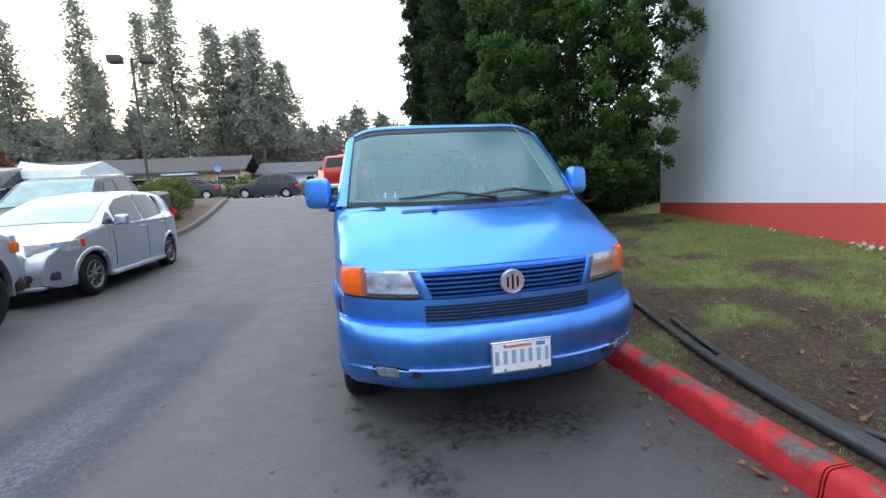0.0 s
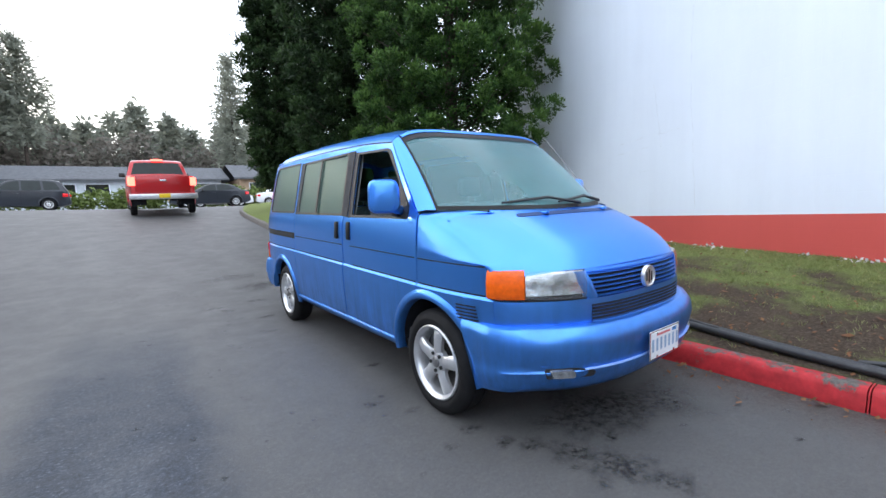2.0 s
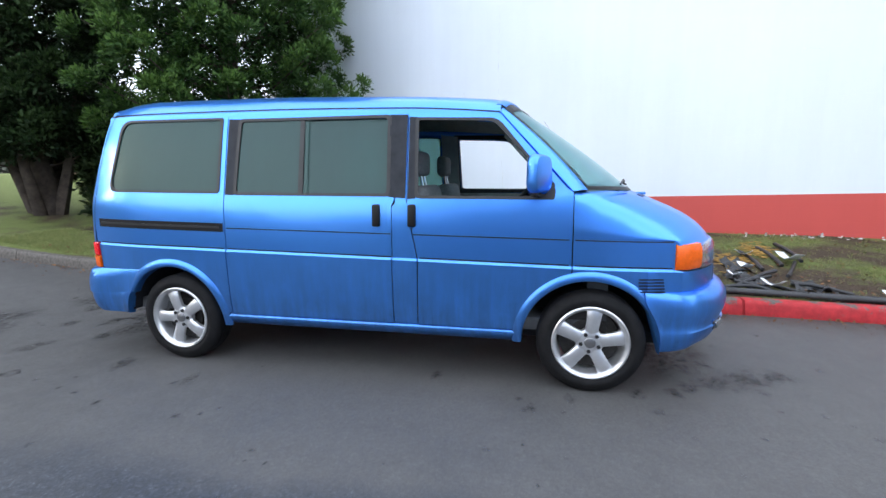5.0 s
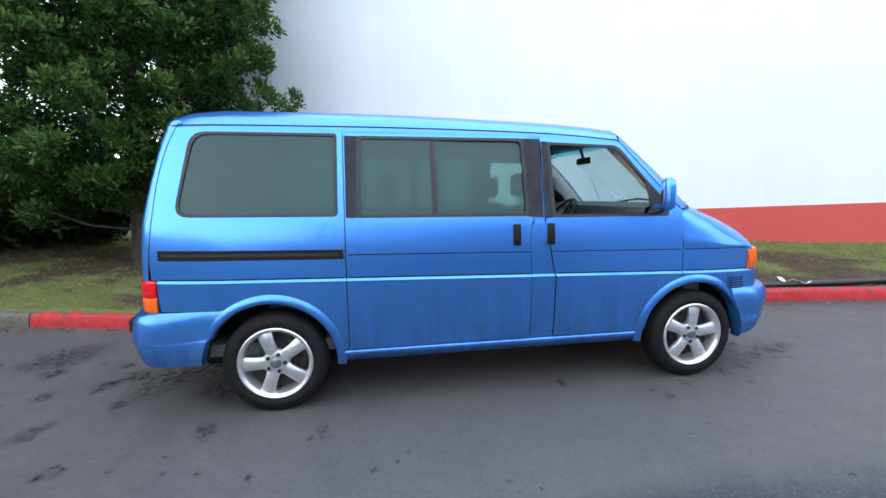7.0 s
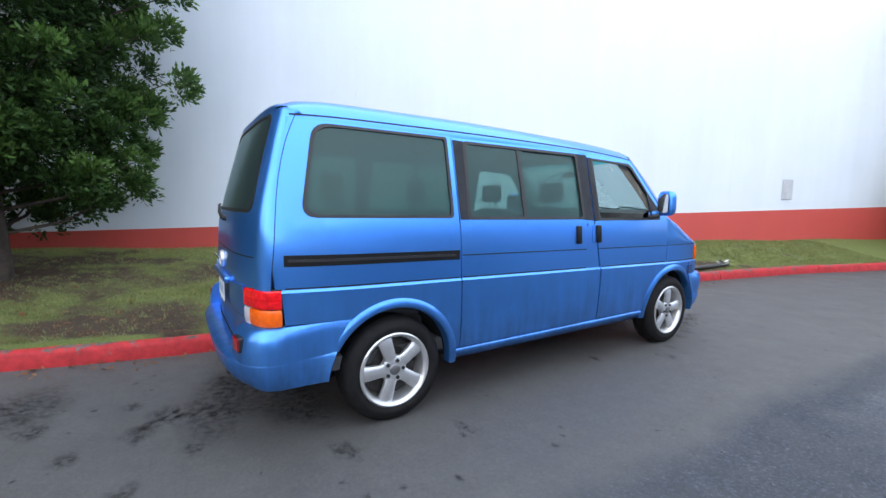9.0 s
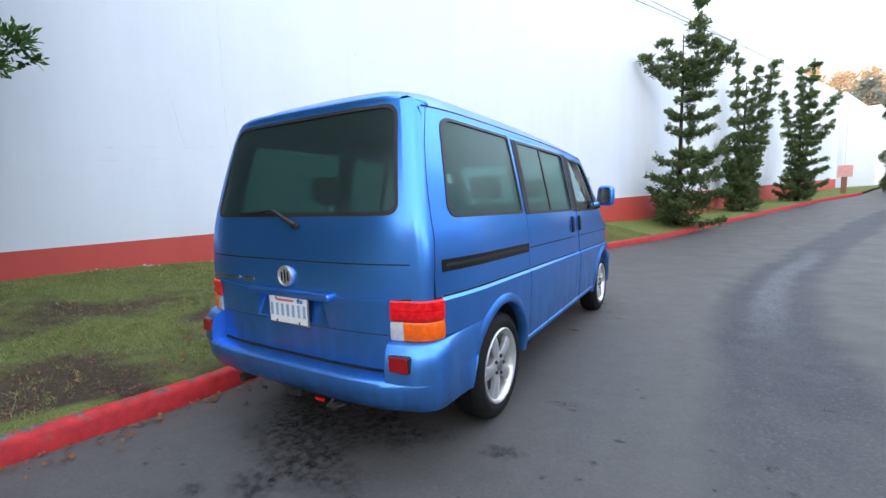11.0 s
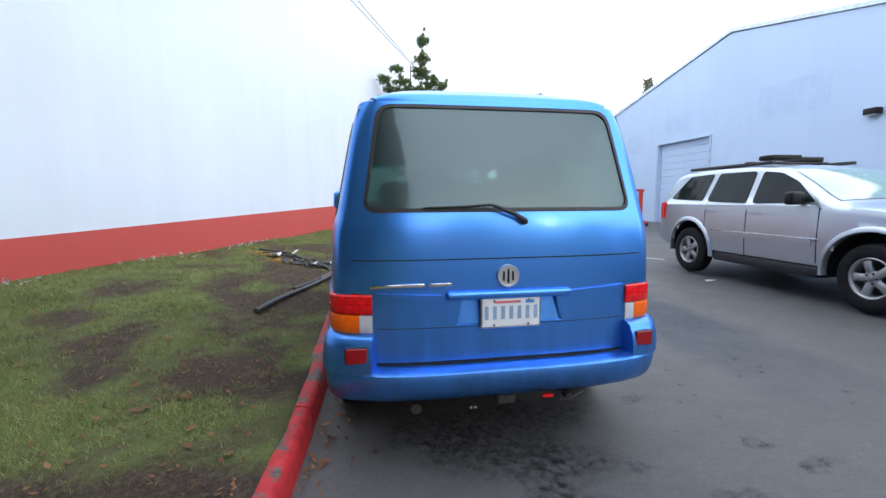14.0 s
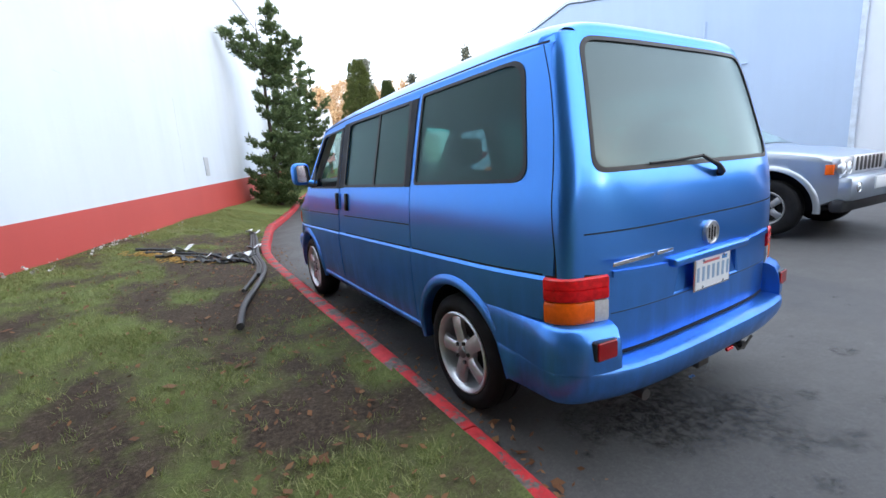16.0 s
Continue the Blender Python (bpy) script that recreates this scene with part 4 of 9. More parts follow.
        for a, b in ((-0.44, 0.112), (0.145, 1.06), (1.25, 2.445), (2.472, 3.55)):
            flank("crease_groove", van, sign, [[(a, crease_z(a) + 0.016), (b, crease_z(b) + 0.016), (b, crease_z(b) + 0.024), (a, crease_z(a) + 0.024)]], SEAM, 0.003, 0.0008, "", 0.1)
        # sill
        bm = bmesh.new()
        rows = []
        for k in range(13):
            y = 0.43 + (2.50 - 0.43) * k / 12
            rows.append([(sign * (side_x(y, z) + o), y, z) for o, z in ((-0.05, 0.39), (-0.004, 0.378), (0.008, 0.365), (0.006, 0.345), (-0.012, 0.325), (-0.03, 0.30), (-0.08, 0.285))])
        grid_faces(bm, rows)
        bmesh.ops.recalc_face_normals(bm, faces=bm.faces[:])
        smooth(bm, 60)
        part("sill", bm, BLUE, van)
        # wheel arch lips
        for cy, a0, a1 in ((0.02, -2, 150), (2.93, 28, 184)):
            bm = bmesh.new()
            rows = []
            for k in range(33):
                a = radians(a0 + (a1 - a0) * k / 32)
                row = []
                for r, o in ((0.392, -0.05), (0.395, 0.004), (0.401, 0.014), (0.416, 0.017), (0.436, 0.010), (0.452, 0.001), (0.452, -0.01)):
                    y, z = cy + r * math.cos(a), 0.32 + r * math.sin(a)
                    row.append((sign * (side_x(y, z) + o), y, z))
                rows.append(row)
            grid_faces(bm, rows)
            bmesh.ops.recalc_face_normals(bm, faces=bm.faces[:])
            if sum(f.normal.x * sign for f in bm.faces) < 0:
                bmesh.ops.reverse_faces(bm, faces=bm.faces[:])
            smooth(bm, 50)
            part("arch_lip", bm, BLUE, van)
            # dark wheel well
            bm = bmesh.new()
            rows = [[(sign * x, cy + 0.405 * math.cos(radians(a)), 0.32 + 0.405 * math.sin(radians(a))) for x in (0.88, 0.55)] for a in range(6, 178, 7)]
            vs = grid_faces(bm, rows)
            bm.faces.new([r[1] for r in vs])
            bmesh.ops.recalc_face_normals(bm, faces=bm.faces[:])
            part("wheel_well", bm, SEAM, van)
        # vent slats behind the indicator
        for k in range(5):
            bm = bmesh.new()
            z = 0.654 + 0.0185 * k
            sl = flat([[(-0.255, z), (-0.405 + 0.004 * k, z), (-0.405 + 0.004 * k, z + 0.006), (-0.25, z + 0.006)]], 0.05)
            bend(sl, lambda y, zz: (sign * (side_x(y, zz) + 0.009), y, zz), 0.006, (sign, 0, 0))
            part("vent_slat", sl, SEAM, van)
            bm.free()
        # door handles
        for y0, host in ((1.325, sd), (1.125, fd)):
            bm = flat([rounded([(y0 - 0.05, 1.018), (y0 + 0.05, 1.018), (y0 + 0.05, 1.172), (y0 - 0.05, 1.172)], 0.028)], 0.05)
            bend(bm, lambda y, z: (sign * (side_x(y, z) + 0.0015), y, z), 0.006, (sign, 0, 0))
            part("handle_recess", bm, BLUE, host, "body-coloured handle recess")
            bm = bmesh.new()
            yy = y0 + (0.018 if y0 > 1.2 else -0.018)
            box(bm, (-0.016, yy - 0.026, 1.024), (0.02, yy + 0.026, 1.166), 0.011, 3)
            for v in bm.verts:
                v.co.x = sign * (side_x(yy, v.co.z) + v.co.x)
            bmesh.ops.recalc_face_normals(bm, faces=bm.faces[:])
            smooth(bm)
            part("door_handle", bm, GLOSS_BLACK, host, "glossy black door handle")
        # mirror
        mr = new("mirror")
        mr.parent = van
        tagged(mr, "large body-coloured door mirror")
        bm = bmesh.new()
        rows = []
        for u, w, h in ((-0.040, 0.066, 0.070), (-0.033, 0.094, 0.094), (-0.010, 0.106, 0.106), (0.014, 0.106, 0.108), (0.029, 0.098, 0.100), (0.033, 0.090, 0.092)):
            ring = rounded([(-w, -h), (w, -h), (w * 0.95, h), (-w * 0.85, h)], min(w, h) * 0.55, 4)
            rows.append([(sign * (1.0 + px), 0.295 + u, 1.345 + pz) for px, pz in ring])
        vs = grid_faces(bm, rows, True)
        bm.faces.new(vs[0])
        bm.faces.new(vs[-1][::-1])
        bmesh.ops.rotate(bm, verts=bm.verts[:], cent=(sign * 0.93, 0.295, 1.345), matrix=Matrix.Rotation(radians(28 * sign), 3, "Z"))
        bmesh.ops.recalc_face_normals(bm, faces=bm.faces[:])
        smooth(bm, 45)
        part("mirror_shell", bm, BLUE, mr)
        bm = bmesh.new()
        ring = rounded([(-0.082, -0.082), (0.082, -0.082), (0.078, 0.084), (-0.070, 0.084)], 0.03, 4)
        f = [bm.verts.new((sign * (1.0 + px), 0.330, 1.345 + pz)) for px, pz in ring]
        bm.faces.new(f)
        g2 = [bm.verts.new((sign * (1.0 + px), 0.325, 1.345 + pz)) for px, pz in ring]
        bm.faces.new(g2[::-1])
        for k in range(len(f)):
            bm.faces.new((f[k - 1], f[k], g2[k], g2[k - 1]))
        bmesh.ops.rotate(bm, verts=bm.verts[:], cent=(sign * 0.93, 0.295, 1.345), matrix=Matrix.Rotation(radians(28 * sign), 3, "Z"))
        bmesh.ops.recalc_face_normals(bm, faces=bm.faces[:])
        part("mirror_glass", bm, CHROME, mr, "silvered mirror glass")
        bm = bmesh.new()
        tube(bm, [(sign * 0.84, 0.33, 1.245), (sign * 0.89, 0.315, 1.252), (sign * 0.93, 0.30, 1.262), (sign * 0.96, 0.295, 1.285)], [0.032, 0.030, 0.032, 0.034], 10)
        smooth(bm, 60)
        part("mirror_arm", bm, BLUE, mr)
        bm = bmesh.new()
        tube(bm, [(sign * 0.85, 0.36, 1.22), (sign * 0.89, 0.34, 1.225), (sign * 0.93, 0.32, 1.235)], 0.02, 8)
        smooth(bm, 60)
        part("mirror_bracket", bm, BLACK, mr)
        # A pillar: between windscreen edge and door frame
        bm = bmesh.new()
        rows = []
        for k in range(13):
            u = k / 12
            a = Vector(screen_point(sign * 1.0, u))
            y, z = 0.13 + (0.563 - 0.13) * u, 1.243 + (1.722 - 1.243) * u
            b = Vector((sign * side_x(y, z), y, z))
            mid = (a + b) / 2 + Vector((sign * 0.018, -0.018, 0.012))
            rows.append([a.lerp(mid, 0.0), a * 0.25 + mid * 0.5 + b * 0.25 + Vector((0, -0.004, 0)), b, b + Vector((sign * -0.03, 0.03, 0))])
        grid_faces(bm, rows)
        bmesh.ops.recalc_face_normals(bm, faces=bm.faces[:])
        smooth(bm, 60)
        part("a_pillar", bm, BLUE, van)
        bm = bmesh.new()
        rows = []
        for k in range(13):
            u = k / 12
            a = Vector(screen_point(sign * 0.985, u)) + Vector((0, 0.012, -0.008))
            y, z = 0.15 + (0.58 - 0.15) * u, 1.235 + (1.715 - 1.235) * u
            b = Vector((sign * (side_x(y, z) - 0.022), y, z))
            rows.append([a, a.lerp(b, 0.35) + Vector((sign * -0.055, 0.045, -0.02)), a.lerp(b, 0.7) + Vector((sign * -0.055, 0.06, -0.028)), b + Vector((sign * -0.016, 0.03, -0.012))])
        grid_faces(bm, rows)
        bmesh.ops.recalc_face_normals(bm, faces=bm.faces[:])
        smooth(bm, 60)
        part("pillar_lining", bm, PALE_LINER, van, "pale grey windscreen pillar lining")
        bm = bmesh.new()
        hp = [Vector((sign * (side_x(0.3, 1.4) - 0.055), 0.20 + 0.24 * k, 1.30 + 0.27 * k)) + Vector((sign * -0.03, 0.045, -0.02)) * math.sin(math.pi * k) for k in (0.0, 0.12, 0.3, 0.5, 0.7, 0.88, 1.0)]
        tube(bm, hp, 0.013, 8)
        smooth(bm, 60)
        part("grab_handle", bm, PALE_LINER, van, "pale grey grab handle")
        bm = bmesh.new()
        rows = []
        for k in range(7):
            q = k / 6
            u = 0.93 + 0.07 * q
            top = Vector(roof_point(sign * u, 0.50 + 0.085 * u * u)) + Vector((0, -0.002, 0.001))
            low = Vector(screen_point(sign * 1.0, 1.0)).lerp(Vector((sign * (side_x(0.563, 1.722) + 0.002), 0.563, 1.716)), q) + Vector((0, -0.004, 0))
            rows.append([top + Vector((0, 0.05, 0.001)), top, top.lerp(low, 0.5) + Vector((sign * 0.004, -0.004, 0.002)), low, low + Vector((sign * -0.002, -0.01, -0.03))])
        grid_faces(bm, rows)
        bmesh.ops.recalc_face_normals(bm, faces=bm.faces[:])
        smooth(bm, 70)
        part("roof_front_corner", bm, BLUE, van)
        # rear corner, part of the tailgate's skin
        bm = bmesh.new()
        rows = []
        for k in range(24):
            z = 0.875 + (1.84 - 0.875) * k / 23
            rows.append([Vector((sign * p.x, p.y, p.z)) for p in corner_row(z)])
        grid_faces(bm, rows)
        bmesh.ops.recalc_face_normals(bm, faces=bm.faces[:])
        if sum(f.normal.y for f in bm.faces) < 0:
            bmesh.ops.reverse_faces(bm, faces=bm.faces[:])
        smooth(bm, 60)
        part("rear_corner", bm, BLUE, van)
        bm = bmesh.new()
        rows = []
        for k in range(24):
            z = 0.885 + (1.80 - 0.885) * k / 23
            ye = spline(EDGE, z) - 0.03
            rows.append([(sign * (side_x(y, z) + 0.0012), y, z) for y in (ye - 0.0022, ye + 0.0022)])
        grid_faces(bm, rows)
        part("tailgate_gap", bm, SEAM, van)
        # liner inside
        flank("door_frame_lining", fd, sign, [[(1.13, 1.735), (1.128, 1.17), (0.16, 1.18), (0.175, 1.262), (0.575, 1.705), (0.64, 1.722)], hole], PILLAR, 0.004, -0.024, "dark inner door frame", 0.1)
        flank("interior_lining", van, sign, [[(0.45, 0.42), (2.47, 0.42), (2.47, 0.80), (3.42, 0.80), (3.42, 1.19), (0.2, 1.17), (0.2, 0.80), (0.45, 0.80)]], LINER, 0.006, -0.045, "", 0.3)
        flank("interior_lining", van, sign, [[(1.09, 1.18), (1.25, 1.18), (1.25, 1.74), (1.09, 1.72)]], LINER, 0.006, -0.04, "", 0.3)
        flank("interior_lining", van, sign, [[(2.38, 1.18), (2.49, 1.18), (2.49, 1.76), (2.38, 1.76)]], LINER, 0.006, -0.04, "", 0.3)

    # sliding door rail on the kerb-free flank
    rail = flank("door_rail", van, -1, [[(2.47, 0.974), (3.552, 0.998), (3.552, 1.058), (2.47, 1.034)]], GLOSS_BLACK, 0.006, 0.003, "black sliding door rail")
    flank("rail_slot", rail, -1, [[(2.50, 0.998), (3.53, 1.021), (3.53, 1.036), (2.50, 1.013)]], BLACK, 0.005, 0.007)

    # --- roof ---
    bm = bmesh.new()
    rows = []
    for j in range(40):
        v = j / 39
        row = []
        for i in range(33):
            u = -1 + 2 * i / 32
            y = (0.50 + 0.085 * u * u) * (1 - v) + roof_end(u) * v
            row.append(roof_point(u, y))
        rows.append(row)
    grid_faces(bm, rows)
    bmesh.ops.recalc_face_normals(bm, faces=bm.faces[:])
    if sum(f.normal.z for f in bm.faces) < 0:
        bmesh.ops.reverse_faces(bm, faces=bm.faces[:])
    smooth(bm, 60)
    part("roof", bm, BLUE, van)
    for sign in (-1, 1):
        # roof rail channel above the doors
        bm = bmesh.new()
        rows = []
        for k in range(40):
            y = 0.56 + (3.49 - 0.56) * k / 39
            z = drip_z(y)
            top = Vector(roof_point(sign * 1.0, y))
            x = side_x(y, z - 0.045)
            rows.append([(sign * (x - 0.004), y, z - 0.062), (sign * (x - 0.001), y, z - 0.05), (sign * (side_x(y, z) + 0.002), y, z - 0.006), (sign * (side_x(y, z) - 0.006), y, z), top + Vector((0, 0, -0.004))])
        grid_faces(bm, rows)
        bmesh.ops.recalc_face_normals(bm, faces=bm.faces[:])
        if sum(f.normal.x * sign for f in bm.faces) < 0:
            bmesh.ops.reverse_faces(bm, faces=bm.faces[:])
        smooth(bm, 30)
        part("roof_rail", bm, BLUE, van)
        bm = bmesh.new()
        rows = []
        for k in range(40):
            y = 0.57 + (3.47 - 0.57) * k / 39
            z = drip_z(y) + 0.003
            x = side_x(y, z) - 0.002
            rows.append([(sign * (x + 0.004), y, z - 0.004), (sign * x, y, z + 0.006)])
        grid_faces(bm, rows)
        part("drip_seam", bm, SEAM, van)
    bm = bmesh.new()
    rows = [[Vector(roof_point(u, y)) * 1.0 + Vector((0, 0, -0.04)) for u in (-0.95, -0.6, -0.2, 0.2, 0.6, 0.95)] for y in (0.62, 1.2, 2.0, 2.8, 3.42)]
    grid_faces(bm, rows)
    part("headlining", bm, LINER, van)

    # --- windscreen ---
    bm = bmesh.new()
    rows = [[screen_point(-1 + 2 * i / 24, j / 12) for i in range(25)] for j in range(13)]
    grid_faces(bm, rows)
    bmesh.ops.recalc_face_normals(bm, faces=bm.faces[:])
    if sum(f.normal.z for f in bm.faces) < 0:
        bmesh.ops.reverse_faces(bm, faces=bm.faces[:])
    smooth(bm, 60)
    ws = part("windscreen", bm, CLEAR_GLASS, van, "wide raked greenish windscreen")
    # black border
    bm = bmesh.new()

    def border(fn, n):
        rows = [[Vector(fn(k / n, e)) + Vector((0, -0.004, 0.003)) for e in (0, 1)] for k in range(n + 1)]
        grid_faces(bm, rows)

    border(lambda k, e: screen_point(-1 + 2 * k, 0.0 + 0.035 * e), 24)
    border(lambda k, e: screen_point(-1 + 2 * k, 0.958 - 0.085 * e), 24)
    border(lambda k, e: screen_point(-1 + 0.015 * e, k), 12)
    border(lambda k, e: screen_point(1 - 0.015 * e, k), 12)
    part("screen_border", bm, GLOSS_BLACK, ws, "black screen border")
    bm = bmesh.new()
    rows = []
    for i in range(25):
        u = -1 + i / 12
        top = Vector(roof_point(u * 0.93, 0.50 + 0.085 * (u * 0.93) ** 2))
        low, cut = Vector(screen_point(u, 0.962)), Vector(screen_point(u, 0.952))
        rows.append([top + Vector((0, 0.05, 0.002)), top + Vector((0, 0.01, 0.005)), top + Vector((0, -0.006, 0.003)), low + Vector((0, -0.012, 0.008)), cut + Vector((0, -0.008, 0.004)), cut + Vector((0, 0.004, -0.004))])
    grid_faces(bm, rows)
    bmesh.ops.recalc_face_normals(bm, faces=bm.faces[:])
    if sum(f.normal.z for f in bm.faces) < 0:
        bmesh.ops.reverse_faces(bm, faces=bm.faces[:])
    smooth(bm, 80)
    part("roof_lip", bm, BLUE, van)
    bm = bmesh.new()
    rows = [[Vector(screen_point(-0.97 + 1.94 * i / 24, w)) + Vector((0, 0.006, -0.005)) for i in range(25)] for w in (0.83, 0.89, 0.95)]
    grid_faces(bm, rows)
    smooth(bm, 60)
    part("shade_band", bm, SHADE_BAND, ws, "cyan shade band along the top")

    # --- bonnet ---
    bm = flat([[(-0.56, 0.062), (0.56, 0.062), (0.56, 1.03), (-0.56, 1.03)]], 0.045)
    bend(bm, hood_point, 0.012, (0, -0.4, 1))
    part("bonnet", bm, BLUE, van)
    for sign in (-1, 1):
        # wing top: one rounded shoulder from the bonnet down to the belt groove, tighter towards the door
        bm = bmesh.new()
        rows = []
        for k in range(49):
            v = 0.062 + (1.249 - 0.062) * k / 48
            p0 = Vector(hood_point(0.555, min(v, 1.0)))
            y2 = hood_point(0.838, v)[1]
            if v > 1.0:
                past = (v - 1.0) / 0.249
                x0 = 0.555 + 0.265 * past
                foot = -0.345 + 0.375 * min(1.0, x0 / 0.80) ** 2.3 + 0.0925 * past ** 2
                ease = min(1.0, past * 2.5) ** 1.5
                p0 = Vector((x0, p0.y + (foot - p0.y) * ease, p0.z + (1.240 - p0.z) * ease))
            near = min(max((y2 + 0.42) / 0.50, 0.0), 1.0)
            near = near * near * (3 - 2 * near)
            z2 = min(belt_z(y2) + 0.010, p0.z - 0.035)
            p2 = Vector((side_x(y2, z2) + 0.0005, y2, z2))
            z1 = p0.z - 0.030 + 0.022 * near
            p1 = Vector((side_x(y2, z1) - 0.004 * (1 - near), p0.y * 0.35 * (1 - near) + y2 * (0.65 + 0.35 * near), z1))
            w = 0.8 + 2.6 * near
            row = []
            for j in range(21):
                u = j / 20
                d = (1 - u) ** 2 + 2 * w * u * (1 - u) + u * u
                q = (p0 * (1 - u) ** 2 + p1 * 2 * w * u * (1 - u) + p2 * u * u) / d
                row.append((sign * min(q.x, side_x(q.y, q.z) + 0.001), q.y, q.z))
            row.append((sign * (p2.x - 0.006), y2, z2 - 0.012))
            rows.append(row)
        grid_faces(bm, rows)
        bmesh.ops.recalc_face_normals(bm, faces=bm.faces[:])
        if sum(f.normal.z for f in bm.faces) < 0:
            bmesh.ops.reverse_faces(bm, faces=bm.faces[:])
        smooth(bm, 80)
        part("wing_top", bm, BLUE, van)
        bm = bmesh.new()
        rows = []
        for y in (-0.10, -0.04, 0.0, 0.06, 0.10, 0.124):
            rows.append([(sign * x, y, 1.185) for x in (0.60, 0.70, 0.78, min(0.81, side_x(y, 1.18) - 0.03))])
        grid_faces(bm, rows)
        bmesh.ops.recalc_face_normals(bm, faces=bm.faces[:])
        part("cowl_base", bm, BLUE, van)
    bm = bmesh.new()
    rows = []
    for i in range(33):
        x = 0.562 * (-1 + i / 16)
        a = Vector(hood_point(x, 1.0))
        b = Vector(screen_point(x / 0.80, 0.0))
        rows.append([a + Vector((0, -0.006, -0.014)), a + Vector((0, 0.004, -0.008)), b + Vector((0, 0.0, 0.0)), b + Vector((0, 0.02, -0.02))])
    grid_faces(bm, rows)
    bmesh.ops.recalc_face_normals(bm, faces=bm.faces[:])
    if sum(f.normal.z for f in bm.faces) < 0:
        bmesh.ops.reverse_faces(bm, faces=bm.faces[:])
    smooth(bm, 60)
    part("scuttle", bm, BLUE, van, "narrow blue scuttle below the windscreen")
    # dark blue paints the shade in the body-coloured intake
    bm = flat([rounded([(-0.485, 0.850), (0.485, 0.850), (0.47, 0.932), (-0.47, 0.932)], 0.03)], 0.06)
    bend(bm, lambda x, v: tuple(Vector(hood_point(x, v)) + Vector((0, -0.001, 0.0025))), 0.006, (0, -0.4, 1))
    cow = part("cowl_intake", bm, simple("intake_shade_blue", (0.012, 0.045, 0.16), 0.5, 0.3, 0.2, 20), van, "slotted air intake in the bonnet with its shade painted dark blue")
    for x in (-0.29, 0.30):
        bm = bmesh.new()
        p = Vector(hood_point(x, 0.895))
        box(bm, (p.x - 0.016, p.y - 0.03, p.z - 0.002), (p.x + 0.016, p.y + 0.035, p.z + 0.016), 0.006, 2)
        smooth(bm)
        part("washer_nozzle", bm, BLUE, cow)

    # --- nose panel, grille, lamps ---
    plan = nose_plan(-0.455)
    ind_a = plan_length(plan, lambda p: p.x >= 0.742)
    end = plan_length(plan, lambda p: p.y >= -0.457 and p.x > 0.8)
    hl_a = plan_length(plan, lambda p: p.x >= 0.468)
    dark = sweep(cut_plan(plan, 0, end), [(-0.035, 0.60), (-0.03, 0.62), (-0.03, 0.90), (-0.05, 0.90)], True)
    part("nose_backing", dark, SEAM, van)
    strip = sweep(nose_plan(-0.30), [(-0.03, 0.645), (0.004, 0.648), (0.006, 0.665), (0.006, 0.755), (0.004, 0.772), (-0.006, 0.776), (-0.03, 0.776)], True)
    # lower grille opening lies before the panel
    part("nose_panel", strip, BLUE, van)
    low = [Vector((x, nose_y(x))) for x in (0.44 * k / 8 for k in range(9))]
    mouth = sweep(low, [(-0.002, 0.652), (0.009, 0.652), (0.009, 0.742), (-0.002, 0.742)], True)
    gr = part("lower_grille", mouth, SEAM, van, "black lower grille with thin bars")
    for k in range(5):
        z = 0.661 + 0.0175 * k
        part("grille_bar", sweep(low, [(0.004, z - 0.0014), (0.0125, z - 0.0016), (0.0125, z + 0.001), (0.004, z + 0.0014)], True), BLUE, gr)
    part("grille_rim", sweep(low, [(0.004, 0.644), (0.017, 0.644), (0.019, 0.652), (0.012, 0.656), (0.004, 0.654)], True), BLUE, gr)
    # main grille: body-coloured bars, with slanted sides
    mg = new("grille")
    mg.parent = van
    tagged(mg, "body-coloured grille with horizontal bars")
    for k in range(6):
        z = 0.785 + 0.0225 * k
        hw = 0.405 + 0.055 * k / 5
        row = [Vector((x, nose_y(x) + 0.02 * (k / 5) ** 2)) for x in (hw * i / 10 for i in range(11))]
        part("grille_bar", sweep(row, [(-0.014, z - 0.003), (0.006, z - 0.0045), (0.008, z), (0.002, z + 0.0035), (-0.014, z + 0.003)], True), BLUE, mg)
    row = [Vector((x, nose_y(x) + 0.02)) for x in (0.46 * i / 10 for i in range(11))]
    part("grille_cap", sweep(row, [(-0.03, 0.905), (0.0, 0.903), (0.004, 0.91), (0.0, 0.925), (-0.03, 0.93)], True), BLUE, mg)
    for sign in (-1, 1):
        bm = bmesh.new()
        rows = []
        for k in range(7):
            z = 0.776 + (0.915 - 0.776) * k / 6
            x0 = 0.40 + 0.057 * k / 6
            rows.append([(sign * x, nose_y(x) + o + 0.02 * (k / 6) ** 2, z) for x, o in ((x0 - 0.004, 0.03), (x0, -0.004), (x0 + 0.02, -0.008), (x0 + 0.055, 0.0), (x0 + 0.058, 0.03))])
        grid_faces(bm, rows)
        bmesh.ops.recalc_face_normals(bm, faces=bm.faces[:])
        smooth(bm, 60)
        part("grille_side", bm, BLUE, mg)
        s = sweep(cut_plan(plan, hl_a, ind_a - 0.004), [(-0.028, 0.783), (0.0, 0.784), (0.008, 0.80), (0.009, 0.85), (0.002, 0.898), (-0.012, 0.924), (-0.03, 0.926)], False, sign)
        hl = part("headlight", s, LAMP_GLASS, van, "clear rectangular headlight")
